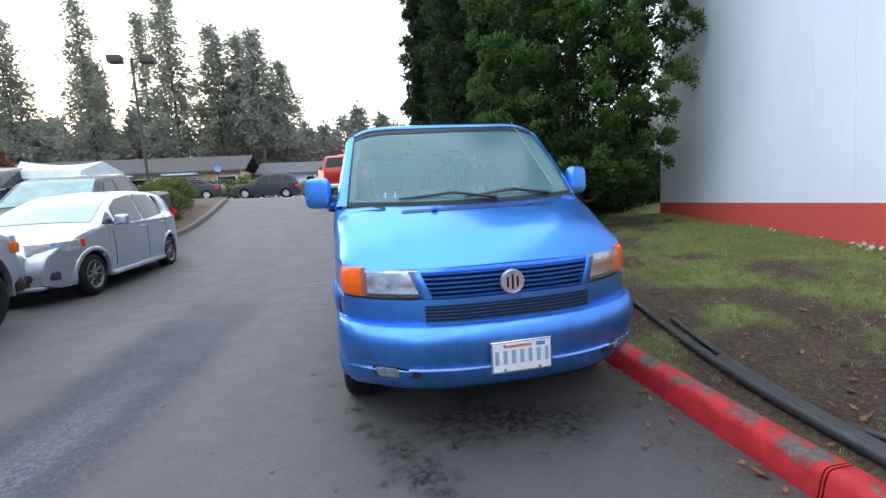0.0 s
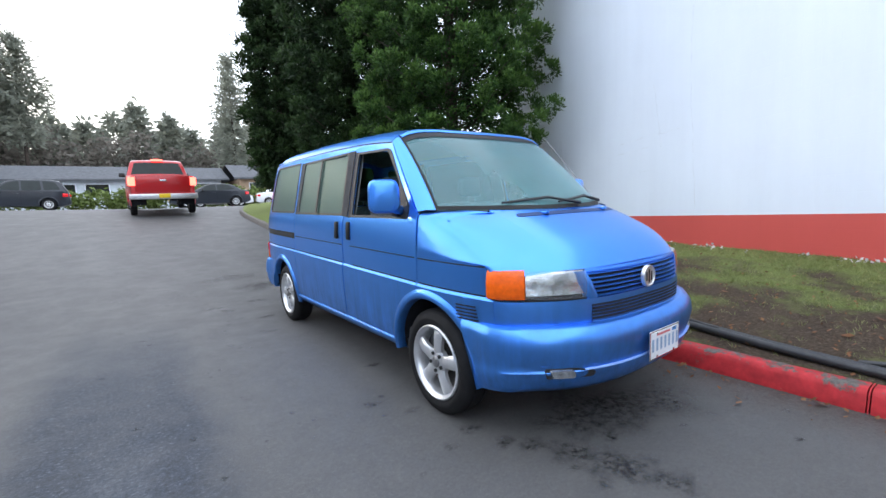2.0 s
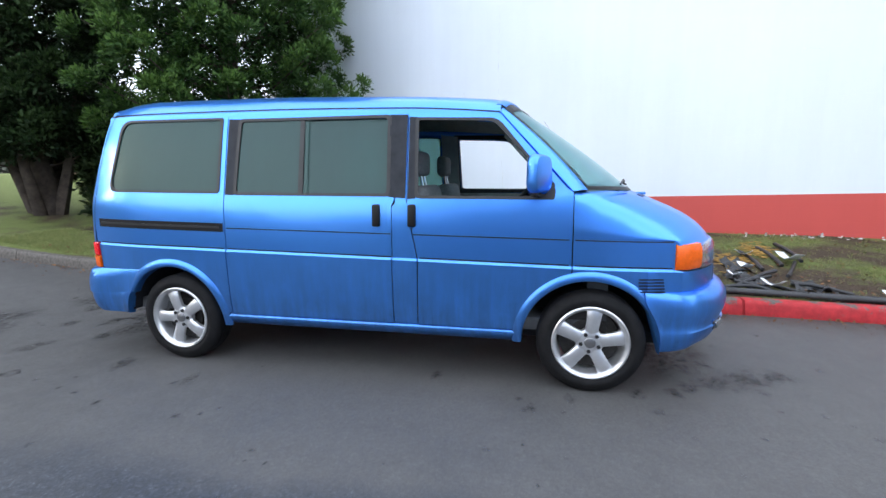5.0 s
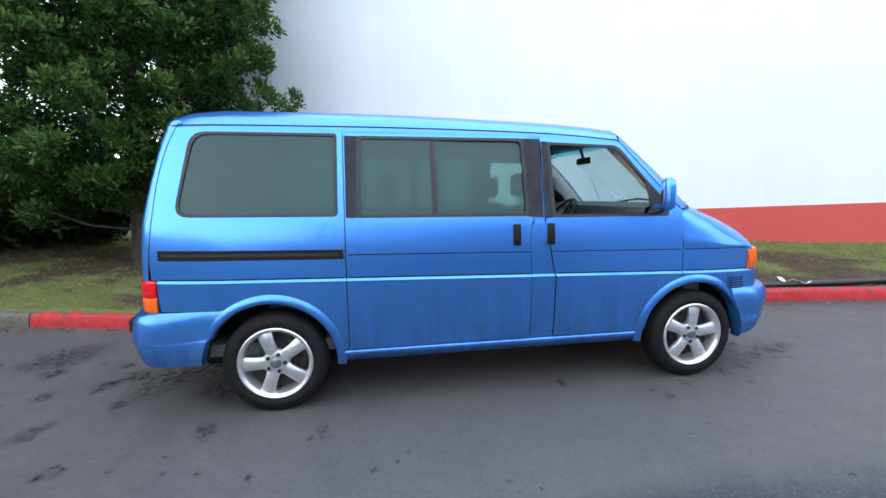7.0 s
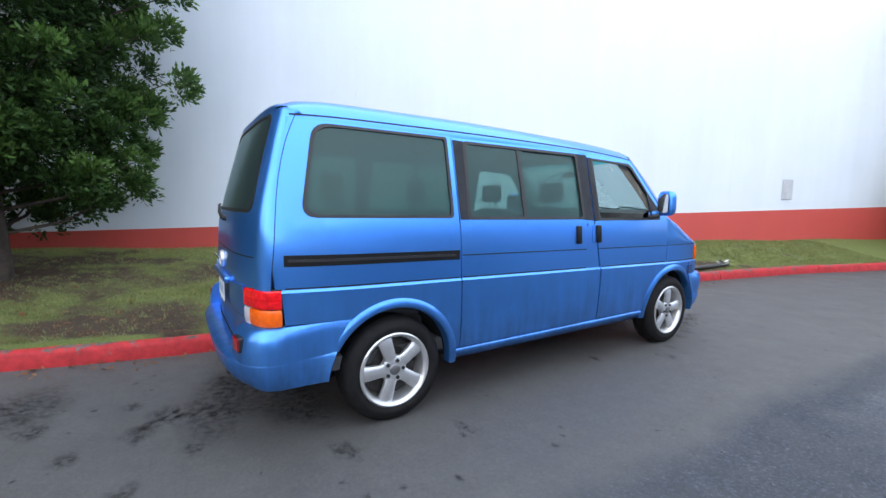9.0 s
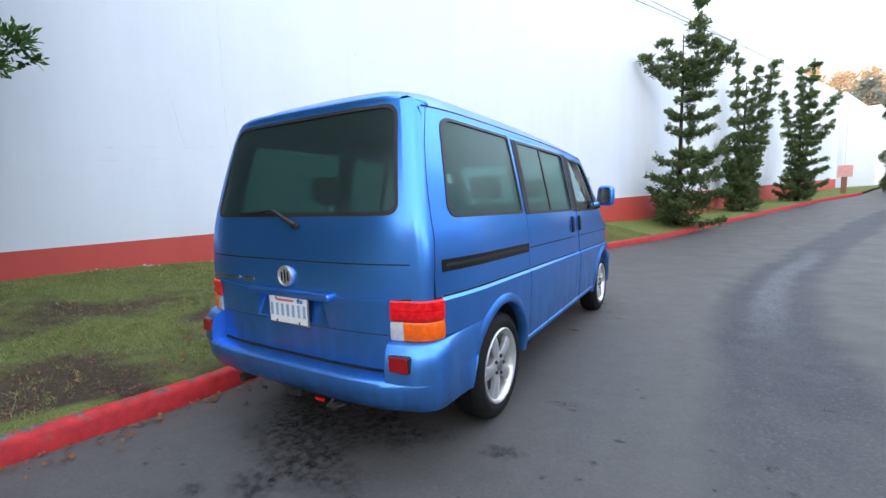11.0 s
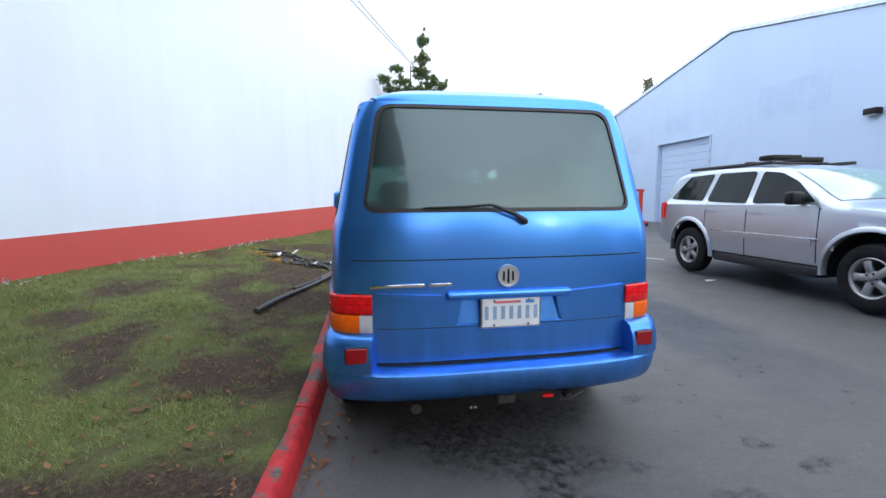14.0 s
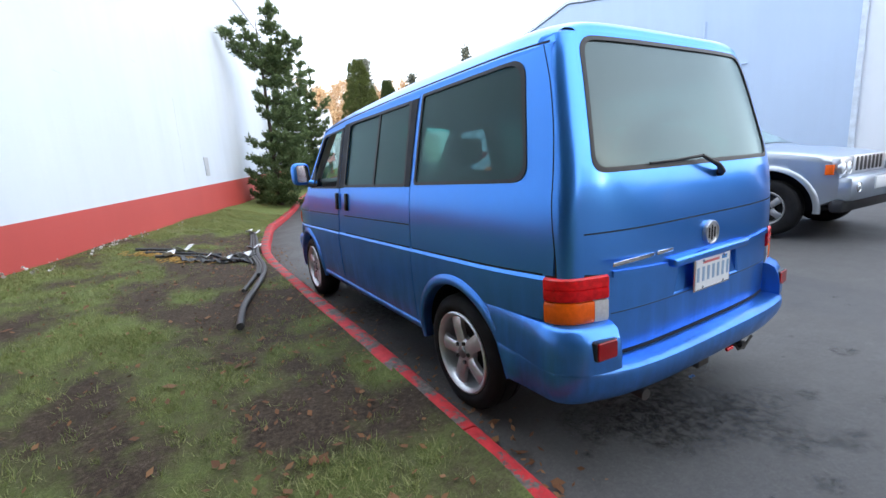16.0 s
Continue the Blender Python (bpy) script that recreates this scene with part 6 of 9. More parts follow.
def plate(parent, at, turn, rows):
    m = Matrix.Translation(at) @ Matrix.Rotation(radians(turn), 4, "Z")
    bm = bmesh.new()
    box(bm, (-0.004, -0.158, -0.080), (0.003, 0.158, 0.080), 0.003, 1, m)
    p = part("number_plate", bm, CHROME, parent, "white number plate in a chrome frame")
    bm = bmesh.new()
    box(bm, (0.002, -0.149, -0.071), (0.0045, 0.149, 0.071), 0.001, 1, m)
    f = part("plate_face", bm, PLATE, p)
    for k in range(7):
        bm = bmesh.new()
        y = -0.129 + 0.043 * k
        box(bm, (0.004, y - 0.010, -0.034), (0.0056, y + 0.010, 0.034), 0.0, 1, m)
        part("plate_mark", bm, simple("plate_mark_blue", (0.25, 0.38, 0.55), 0.5) if "plate_mark_blue" not in bpy.data.materials else bpy.data.materials["plate_mark_blue"], f)
    bm = bmesh.new()
    box(bm, (0.004, -0.09, 0.048), (0.0056, 0.05, 0.06), 0.0, 1, m)
    part("plate_mark", bm, PLATE_RED, f)
    bm = bmesh.new()
    box(bm, (0.004, 0.075, 0.045), (0.0056, 0.12, 0.064), 0.0, 1, m)
    part("plate_mark", bm, simple("plate_tab_blue", (0.05, 0.25, 0.6), 0.5), f)
    for y in (-0.09, 0.09):
        for z in (-0.062, 0.062):
            bm = bmesh.new()
            cyl(bm, m @ Vector((0.003, y, z)), m @ Vector((0.008, y, z)), 0.008, 0.007, 8)
            part("plate_screw", bm, CHROME, p)


def interior(van):
    bm = bmesh.new()
    box(bm, (-0.80, -0.05, 0.36), (0.80, 3.62, 0.44), 0.0, 1)
    part("cabin_floor", bm, TRIM_GREY, van)
    bm = bmesh.new()
    box(bm, (-0.80, -0.10, 0.44), (0.80, 0.02, 1.15), 0.0, 1)
    rows = []
    for x in (-0.80, -0.5, -0.2, 0.1, 0.4, 0.80):
        rows.append([(x, -0.26 + 0.3 * abs(x / 0.8) ** 2.3, 1.205), (x, 0.06, 1.25), (x, 0.26, 1.285), (x, 0.36, 1.25), (x, 0.39, 1.12), (x, 0.37, 1.02), (x, 0.25, 0.95), (x, 0.0, 0.92)])
    grid_faces(bm, rows)
    bmesh.ops.recalc_face_normals(bm, faces=bm.faces[:])
    smooth(bm, 50)
    part("dashboard", bm, TRIM_GREY, van, "grey plastic dashboard")
    bm = bmesh.new()
    c = Vector((0.40, 0.47, 1.16))
    q = Matrix.Translation(c) @ Matrix.Rotation(radians(-48), 4, "X")
    ring = [q @ Vector((0.19 * math.cos(a), 0.19 * math.sin(a), 0)) for a in (2 * math.pi * k / 28 for k in range(29))]
    tube(bm, ring, 0.014, 8)
    for a in (0.2, math.pi - 0.2, -math.pi / 2):
        tube(bm, [q @ Vector((0, 0, -0.02)), q @ Vector((0.19 * math.cos(a), 0.19 * math.sin(a), 0))], 0.013, 6)
    cyl(bm, q @ Vector((0, 0, -0.2)), q @ Vector((0, 0, 0.01)), 0.05, 0.06, 12)
    smooth(bm, 60)
    part("steering_wheel", bm, BLACK, van, "black steering wheel")
    bm = bmesh.new()
    box(bm, (-0.12, 0.43, 1.61), (0.12, 0.452, 1.668), 0.012, 2)
    tube(bm, [(0, 0.44, 1.66), (0, 0.47, 1.745)], 0.012, 6)
    part("inside_mirror", bm, BLACK, van)
    for x, y, wide in ((-0.42, 1.0, 0.26), (0.42, 1.0, 0.26), (-0.08, 2.0, 0.60), (-0.05, 2.98, 0.62)):
        seat = new("seat")
        seat.parent = van
        tagged(seat, "grey cloth seat with head restraints")
        zb = 0.72
        bm = bmesh.new()
        box(bm, (x - wide, y - 0.5, zb - 0.14), (x + wide, y + 0.02, zb), 0.05, 3)
        smooth(bm)
        part("seat_cushion", bm, SEAT, seat)
        bm = bmesh.new()
        box(bm, (x - wide, -0.06, 0.0), (x + wide, 0.07, 0.60), 0.05, 3)
        bmesh.ops.transform(bm, matrix=Matrix.Translation((0, y, zb - 0.03)) @ Matrix.Rotation(radians(-13), 4, "X"), verts=bm.verts[:])
        smooth(bm)
        part("backrest", bm, SEAT, seat)
        bm = bmesh.new()
        box(bm, (x - wide * 0.9, y - 0.4, 0.44), (x + wide * 0.9, y - 0.02, zb - 0.13), 0.01, 1)
        part("seat_base", bm, TRIM_GREY, seat)
        for hx in ((x,) if wide < 0.3 else (x - 0.36, x + 0.33)):
            bm = bmesh.new()
            box(bm, (hx - 0.13, y + 0.12, zb + 0.62), (hx + 0.13, y + 0.21, zb + 0.80), 0.04, 3)
            smooth(bm)
            hr = part("head_restraint", bm, SEAT, seat)
            for dx in (-0.045, 0.045):
                bm = bmesh.new()
                cyl(bm, (hx + dx, y + 0.13, zb + 0.52), (hx + dx, y + 0.155, zb + 0.64), 0.007, 0.007, 8)
                part("restraint_rod", bm, CHROME, hr)


build_van()

# ---- other parked vehicles ----


def car_shell(spec):
    """Half-width of the body at (y, z): tumblehome above the belt, tuck below."""
    L = spec

    def half(y, z):
        w = L["w"] / 2
        yn = (y - L["mid"]) / (L["len"] / 2)
        w -= L.get("round", 0.16) * abs(yn) ** 5
        belt = L["belt"]
        if z > belt:
            w -= (z - belt) * L.get("lean", 0.42) + 0.02
        else:
            k = (belt - z) / belt
            w -= 0.05 * max(0, k - 0.35) ** 2 * 2.2 - 0.012 * math.sin(math.pi * min(1, k * 1.6))
        return w

    return half


def build_car(name, label, spec, m, paint, glass_mat=None, category="car", screen_mat=None):
    """A vehicle with its nose towards -y and the ground at z = 0."""
    car = thing(name, label, category, m)
    top, bot, belt = spec["top"], spec["bottom"], spec["belt"]
    half = car_shell(spec)
    y0, y1 = top[0][0], top[-1][0]
    spec["mid"], spec["len"] = (y0 + y1) / 2, y1 - y0
    n = 64
    bm = bmesh.new()
    rows = []
    for k in range(n + 1):
        y = y0 + (y1 - y0) * k / n
        zt = lerp_table(top, y) if spec.get("sharp") else spline(top, y)
        zb = lerp_table(bot, y)
        row = []
        crown = 0.035
        for u in (0.0, 0.3, 0.6, 0.8, 0.92):
            z = zt - crown * u ** 3
            row.append((half(y, zt - 0.02) * u, y, z))
        zs = [zt - 0.045, zt - 0.085]
        low = zt - 0.10
        if low > belt + 0.05:
            zs += [low + (belt + 0.004 - low) * q for q in (0.0, 0.35, 0.7, 1.0)] + [belt - 0.004 + (zb - belt) * q for q in (0.0, 0.2, 0.4, 0.6, 0.85)] + [zb]
        else:
            zs += [low + (zb - low) * q for q in (0.03, 0.12, 0.22, 0.34, 0.46, 0.58, 0.7, 0.82, 0.95, 1.0)]
        for z in zs:
            o = 0.0
            if z == zs[0]:
                o = 0.012
            row.append((half(y, z) - o, y, z))
        row.append((half(y, zb) * 0.75, y, zb - 0.02))
        row.append((0.0, y, zb - 0.02))
        rows.append(row)
    full = []
    for row in rows:
        full.append([(-x, y, z) for x, y, z in row[-2:0:-1]] + row)
    vs = grid_faces(bm, full)
    for end in (vs[0], vs[-1][::-1]):
        bm.faces.new(end)
    bmesh.ops.recalc_face_normals(bm, faces=bm.faces[:])
    smooth(bm, 50)
    # wheel openings: the skin is drawn to the opening's edge and cut away
    for wy in spec["axles"]:
        r = spec["wheel_r"]
        R = r + spec.get("arch_gap", 0.055)
        for v in bm.verts:
            d = math.hypot(v.co.y - wy, v.co.z - r)
            if abs(v.co.x) > 0.55 and abs(d - R) < 0.05 and d > 0:
                v.co.y, v.co.z = wy + (v.co.y - wy) * R / d, r + (v.co.z - r) * R / d
        gone = [f for f in bm.faces if len(f.verts) < 8 and abs(f.calc_center_median().x) > 0.55 and math.hypot(f.calc_center_median().y - wy, f.calc_center_median().z - r) < R - 0.006]
        bmesh.ops.delete(bm, geom=gone, context="FACES")
    part("body", bm, paint, car)
    gm = glass_mat or CAR_GLASS
    for sign in (-1, 1):
        for poly in spec["windows"]:
            bm = flat([rounded(poly, 0.05, 4)], 0.12)
            bend(bm, lambda y, z: (sign * (half(y, z) + 0.009), y, z), 0.012, (sign, 0, 0))
            part("side_window", bm, gm, car)
        for yy, (za, zb) in spec.get("door_lines", []):
            bm = flat([[(yy - 0.006, za), (yy + 0.006, za), (yy + 0.006, zb), (yy - 0.006, zb)]], 0.08)
            bend(bm, lambda y, z: (sign * (half(y, z) + 0.0025), y, z), 0.004, (sign, 0, 0))
            part("door_seam", bm, SEAM, car)
        for yy, zz in spec.get("handles", []):
            bm = bmesh.new()
            x = half(yy, zz)
            box(bm, (sign * x - 0.01, yy - 0.09, zz - 0.014), (sign * x + 0.01 + sign * 0.02, yy + 0.09, zz + 0.016), 0.008, 2)
            smooth(bm)
            part("door_handle", bm, spec.get("handle_mat", paint), car)
        if "trim" in spec:
            a, b, z, h, tm = spec["trim"]
            bm = flat([[(a, z - h), (b, z - h), (b, z + h), (a, z + h)]], 0.15)
            bend(bm, lambda y, zz: (sign * (half(y, zz) + 0.012), y, zz), 0.016, (sign, 0, 0))
            part("side_moulding", bm, tm, car)
        if "mirror" in spec:
            y, z, mm = spec["mirror"]
            x = half(y, z)
            bm = bmesh.new()
            box(bm, (0.05, -0.05, -0.07), (0.24, 0.07, 0.09), 0.035, 3)
            tube(bm, [(0, 0.02, -0.04), (0.09, 0.02, -0.02)], 0.025, 8)
            for v in bm.verts:
                v.co = Vector((sign * (x + v.co.x - 0.01), y + v.co.y, z + v.co.z))
            bmesh.ops.recalc_face_normals(bm, faces=bm.faces[:])
            smooth(bm)
            part("mirror", bm, mm, car)
        flare = spec.get("flare", 0.014)
        for wy in spec["axles"]:
            r = spec["wheel_r"]
            bm = bmesh.new()
            R = r + spec.get("arch_gap", 0.055)
            rows, well = [], []
            for k in range(29):
                a = radians(-6 + 192 * k / 28)

                def at(q, o):
                    y, z = wy + q * math.cos(a), max(0.20, r + q * math.sin(a))
                    return (sign * (half(y, z) + o), y, z)

                e = at(R, 0.0)
                well.append([(e[0], e[1], e[2]), (sign * 0.50, e[1], e[2])])
                rows.append([at(q, o) for q, o in ((R - 0.012, -0.05), (R - 0.012, 0.004), (R - 0.004, flare), (R + 0.03, flare * 0.9), (R + 0.052, 0.0), (R + 0.056, -0.01))])
            vs = grid_faces(bm, well)
            bm.faces.new([q[1] for q in vs])
            part("wheel_well", bm, SEAM, car)
            bm = bmesh.new()
            grid_faces(bm, rows)
            bmesh.ops.recalc_face_normals(bm, faces=bm.faces[:])
            smooth(bm, 60)
            part("arch_lip", bm, spec.get("arch_mat", paint), car)
            make_wheel(car, half(wy, r) + 0.002, wy, sign, spec.get("spokes", 5), r, spec.get("rim", r * 0.68), 0.2, metal=spec.get("metal"))
        for nm, pts, z0, z1, mat, lab in spec.get("lamps", []):
            # pts: (distance from the middle, y) run of the lamp in plan
            bm = bmesh.new()
            rows = []
            for x, y in pts:
                rows.append([(sign * (x - 0.03), y + (0.02 if y < 0 else -0.02), z0), (sign * x, y, z0 + 0.01), (sign * (x + 0.006), y + (-0.006 if y < 0 else 0.006), (z0 + z1) / 2), (sign * x, y, z1 - 0.01), (sign * (x - 0.03), y + (0.02 if y < 0 else -0.02), z1)])
            vs = grid_faces(bm, rows)
            bm.faces.new(vs[0])
            bm.faces.new(vs[-1])
            bmesh.ops.recalc_face_normals(bm, faces=bm.faces[:])
            smooth(bm, 50)
            part(nm, bm, mat, car, lab)
    # screens follow the body's own top line
    for nm, a, b, shrink in spec["screens"]:
        bm = bmesh.new()
        rows = []
        for k in range(9):
            y = a + (b - a) * k / 8
            zt = lerp_table(top, y) if spec.get("sharp") else spline(top, y)
            row = []
            for i in range(13):
                u = -1 + i / 6
                hw = half(y, zt - 0.02) - shrink
                uu = abs(u) * hw / half(y, zt - 0.02)
                row.append(Vector((u * hw, y, zt - 0.035 * uu ** 3 + 0.004)) + Vector((0, -0.004 if nm == "windscreen" else 0.004, 0.002)))
            rows.append(row)
        grid_faces(bm, rows)
        bmesh.ops.recalc_face_normals(bm, faces=bm.faces[:])
        if sum(f.normal.z for f in bm.faces) < 0:
            bmesh.ops.reverse_faces(bm, faces=bm.faces[:])
        smooth(bm, 60)
        part(nm, bm, (screen_mat or gm) if nm == "windscreen" else gm, car)
    for nm, lo, hi, bev, mat, lab in spec.get("boxes", []):
        bm = bmesh.new()
        box(bm, lo, hi, bev, 2)
        smooth(bm)
        part(nm, bm, mat, car, lab)
    return car


def on_ground(x, y, yaw=0.0, dz=0.0):
    fx, fy = -math.sin(radians(yaw)), math.cos(radians(yaw))
    z0, z1 = ground(x - fx * 1.4, y - fy * 1.4), ground(x + fx * 1.4, y + fy * 1.4)
    return Matrix.Translation((x, y, (z0 + z1) / 2 + dz)) @ Matrix.Rotation(radians(yaw), 4, "Z") @ Matrix.Rotation(math.atan2(z1 - z0, 2.8), 4, "X")


# silver hatchback, facing the road like the van
HATCH = dict(w=1.69, belt=0.98, lean=0.40, round=0.22, wheel_r=0.30, rim=0.205, spokes=9, metal=DARK_ALLOY,
             top=[(-2.02, 0.56), (-1.98, 0.70), (-1.80, 0.82), (-1.40, 0.95), (-1.12, 1.02), (-1.02, 1.06), (-0.3, 1.39), (0.1, 1.49), (0.8, 1.53), (1.4, 1.49), (1.75, 1.40), (1.98, 1.0), (2.05, 0.80), (2.07, 0.55)],
             bottom=[(-2.02, 0.30), (-1.8, 0.22), (1.8, 0.22), (2.07, 0.32)], axles=(-1.25, 1.25),
             windows=[[(-0.94, 1.0), (-0.64, 1.20), (-0.58, 1.0)], [(-0.52, 1.0), (-0.50, 1.25), (-0.22, 1.38), (0.32, 1.45), (0.30, 1.0)], [(0.36, 1.0), (0.37, 1.45), (0.95, 1.44), (1.16, 1.07)], [(1.22, 1.10), (1.04, 1.43), (1.28, 1.40), (1.44, 1.18)]],
             screens=[("windscreen", -1.0, -0.02, 0.09), ("rear_screen", 1.78, 1.96, 0.12)],
             door_lines=[(0.35, (0.30, 1.0)), (-0.72, (0.32, 0.98)), (1.14, (0.55, 1.05))], handles=[(0.20, 0.88), (0.98, 0.90)],
             mirror=(-0.52, 1.02, None), lamps=[("headlight", [(0.46, -1.985), (0.63, -1.91), (0.765, -1.74), (0.822, -1.50)], 0.685, 0.845, LENS_CLEAR, "clear swept headlight"), ("indicator", [(0.822, -1.495), (0.834, -1.43)], 0.72, 0.845, LENS_RED, "dark red side lamp"), ("fog_lamp_recess", [(0.40, -2.045), (0.60, -1.985), (0.74, -1.87)], 0.335, 0.455, BLACK, "black fog lamp recess"), ("tail_lamp", [(0.60, 2.02), (0.70, 1.955)], 0.92, 1.15, LENS_RED, "red tail lamp")],
             boxes=[("front_grille", (-0.42, -2.045, 0.60), (0.42, -1.97, 0.70), 0.02, BLACK, "black front grille"), ("lower_intake", (-0.46, -2.055, 0.28), (0.46, -1.96, 0.44), 0.03, BLACK, "black lower intake"), ("front_lip", (-0.62, -2.085, 0.235), (0.62, -1.95, 0.285), 0.02, SILVER, "silver front lip"), ("side_skirt", (-0.87, -0.88, 0.20), (0.87, 0.90, 0.27), 0.02, SILVER, "silver side skirt")])
HATCH["mirror"] = (-0.60, 1.04, SILVER)
build_car("hatchback", "silver compact hatchback parked on the asphalt yard", HATCH, on_ground(-5.36, 5.60, -1.4), SILVER, screen_mat=PALE_GLASS)

# silver SUV by the pale building, nose towards +y
SUV = dict(w=1.85, belt=1.12, lean=0.36, round=0.17, wheel_r=0.37, rim=0.218, spokes=5, metal=DULL_ALLOY, arch_gap=0.125, flare=0.02,
           top=[(-2.12, 0.94), (-2.07, 1.00), (-1.92, 1.045), (-1.5, 1.115), (-1.12, 1.155), (-1.0, 1.19), (-0.50, 1.46), (-0.22, 1.595), (0.05, 1.66), (0.4, 1.69), (1.0, 1.70), (1.8, 1.67), (2.06, 1.58), (2.28, 1.12), (2.36, 0.98), (2.38, 0.6)],
           bottom=[(-2.12, 0.50), (-1.95, 0.42), (2.0, 0.42), (2.38, 0.50)], axles=(-1.43, 1.35),
           windows=[[(-0.78, 1.165), (-0.46, 1.42), (-0.18, 1.545), (0.12, 1.58), (0.13, 1.15)], [(0.24, 1.15), (0.235, 1.59), (0.93, 1.595), (1.00, 1.17)], [(1.11, 1.18), (1.05, 1.595), (1.60, 1.575), (1.98, 1.21)]],
           screens=[("windscreen", -0.97, -0.24, 0.10), ("rear_screen", 2.06, 2.25, 0.10)],
           door_lines=[(0.18, (0.42, 1.13)), (-0.86, (0.45, 1.10)), (0.98, (0.75, 1.15))], handles=[(0.02, 1.00), (0.84, 1.01)], handle_mat=SILVER,
           trim=(-0.80, 0.88, 0.70, 0.045, SILVER), mirror=(-0.62, 1.20, GLOSS_BLACK),
           lamps=[("tail_lamp", [(0.72, 2.33), (0.82, 2.26), (0.86, 2.10)], 0.85, 1.15, LENS_RED, "red tail lamp")],
           boxes=[("roof_lamp", (-0.55, 0.22, 1.745), (-0.08, 0.46, 1.82), 0.02, GLOSS_BLACK, "black roof lamp pod"), ("roof_lamp", (0.12, 0.50, 1.745), (0.58, 0.74, 1.82), 0.02, GLOSS_BLACK, "black roof lamp pod"),
                  ("roof_rail", (-0.66, 0.1, 1.675), (-0.60, 1.75, 1.725), 0.015, BLACK, "black roof rail"), ("roof_rail", (0.60, 0.1, 1.675), (0.66, 1.75, 1.725), 0.015, BLACK, "black roof rail"), ("roof_bar", (-0.66, 0.5, 1.71), (0.66, 0.58, 1.745), 0.015, BLACK, "black roof crossbar"),
                  ("front_bumper", (-0.76, -2.255, 0.46), (0.76, -2.015, 0.77), 0.07, SILVER, "silver front bumper"), ("valance", (-0.78, -2.195, 0.33), (0.78, -2.035, 0.50), 0.05, BLACK, "black lower valance"), ("running_board", (-0.90, -0.88, 0.27), (0.90, 0.80, 0.41), 0.03, BLACK, "black side sill"), ("side_moulding_strip", (-0.95, -0.9, 0.725), (0.95, 0.85, 0.74), 0.004, CHROME, "bright side strip"), ("grille_panel", (-0.46, -2.140, 0.79), (0.46, -2.085, 1.0), 0.015, ALLOY, "bright grille panel"), ("front_plate", (-0.16, -2.270, 0.58), (0.16, -2.250, 0.73), 0.004, PLATE, "pale front plate")]
           + [("grille_slot", (-0.405 + 0.115 * k, -2.147, 0.81), (-0.335 + 0.115 * k, -2.095, 0.985), 0.015, BLACK, "dark grille slot") for k in range(7)]
           + [("indicator", (sg * 0.815 - 0.018, -2.085, 0.79), (sg * 0.815 + 0.018, -2.000, 0.91), 0.008, LENS_AMBER, "amber corner lamp") for sg in (-1, 1)]
           + [("lamp_frame", (sg * 0.635 - 0.155, -2.135, 0.815), (sg * 0.635 + 0.15, -2.035, 0.99), 0.03, ALLOY, "bright headlight frame") for sg in (-1, 1)])
suv = build_car("suv", "silver sport utility vehicle with roof lamps parked by the pale building", SUV, on_ground(-5.45, 0.79, 177, 0.01), SILVER, screen_mat=PALE_GLASS)

for sg in (-1, 1):
    for hx, hz, hr, hy, nm in ((0.575, 0.865, 0.080, -2.135, "headlight"), (0.725, 0.865, 0.074, -2.135, "headlight"), (0.60, 0.635, 0.062, -2.250, "fog_lamp")):
        bm = bmesh.new()
        lathe(bm, [(-0.03, hr), (0.008, hr), (0.014, hr * 0.93), (0.010, hr * 0.86), (0.022, hr * 0.5), (0.026, 0.001)], 28, Matrix.Translation((sg * hx, hy, hz)) @ Matrix.Rotation(radians(-90), 4, "Z"))
        smooth(bm, 40)
        part(nm, bm, LENS_CLEAR, suv, "round clear lamp")

# red pickup seen from behind
PICKUP = dict(w=1.98, belt=1.28, lean=0.30, round=0.10, wheel_r=0.39, rim=0.22, spokes=5, sharp=True, arch_gap=0.07,
              top=[(-2.75, 0.75), (-2.72, 1.08), (-1.55, 1.25), (-1.40, 1.30), (-0.70, 1.82), (-0.4, 1.90), (0.45, 1.92), (0.62, 1.86), (0.80, 1.36), (0.84, 1.36), (2.72, 1.36), (2.75, 1.30), (2.76, 0.7)],
              bottom=[(-2.75, 0.5), (2.76, 0.6)], axles=(-1.75, 1.80),
              windows=[[(-1.0, 1.34), (-0.62, 1.74), (-0.28, 1.80), (-0.26, 1.34)], [(-0.2, 1.34), (-0.2, 1.80), (0.42, 1.80), (0.52, 1.36)]],
              screens=[("windscreen", -1.36, -0.66, 0.1), ("rear_screen", 0.635, 0.785, 0.12)], mirror=(-0.95, 1.38, BLACK),
              lamps=[("tail_lamp", [(0.79, 2.77), (0.93, 2.76), (0.975, 2.62)], 1.0, 1.28, LENS_RED, "lit red brake lamp")],
              boxes=[("rear_bumper", (-0.97, 2.70, 0.56), (0.97, 2.90, 0.74), 0.03, ALLOY, "silver rear bumper"), ("number_plate", (-0.16, 2.885, 0.60), (0.16, 2.905, 0.74), 0.004, PLATE_YELLOW, "yellow number plate"), ("tailgate", (-0.78, 2.74, 0.78), (0.78, 2.775, 1.33), 0.02, RED_PAINT, "red tailgate"), ("tailgate_handle", (-0.10, 2.77, 1.14), (0.10, 2.79, 1.20), 0.008, CHROME, "chrome tailgate handle"), ("high_brake_lamp", (-0.18, 0.56, 1.89), (0.18, 0.66, 1.95), 0.01, LENS_RED, "red high brake lamp")])
LAMP_LIT, t_, p_ = material("lit_brake_lens")
p_.inputs["Base Color"].default_value = (0.6, 0.02, 0.02, 1)
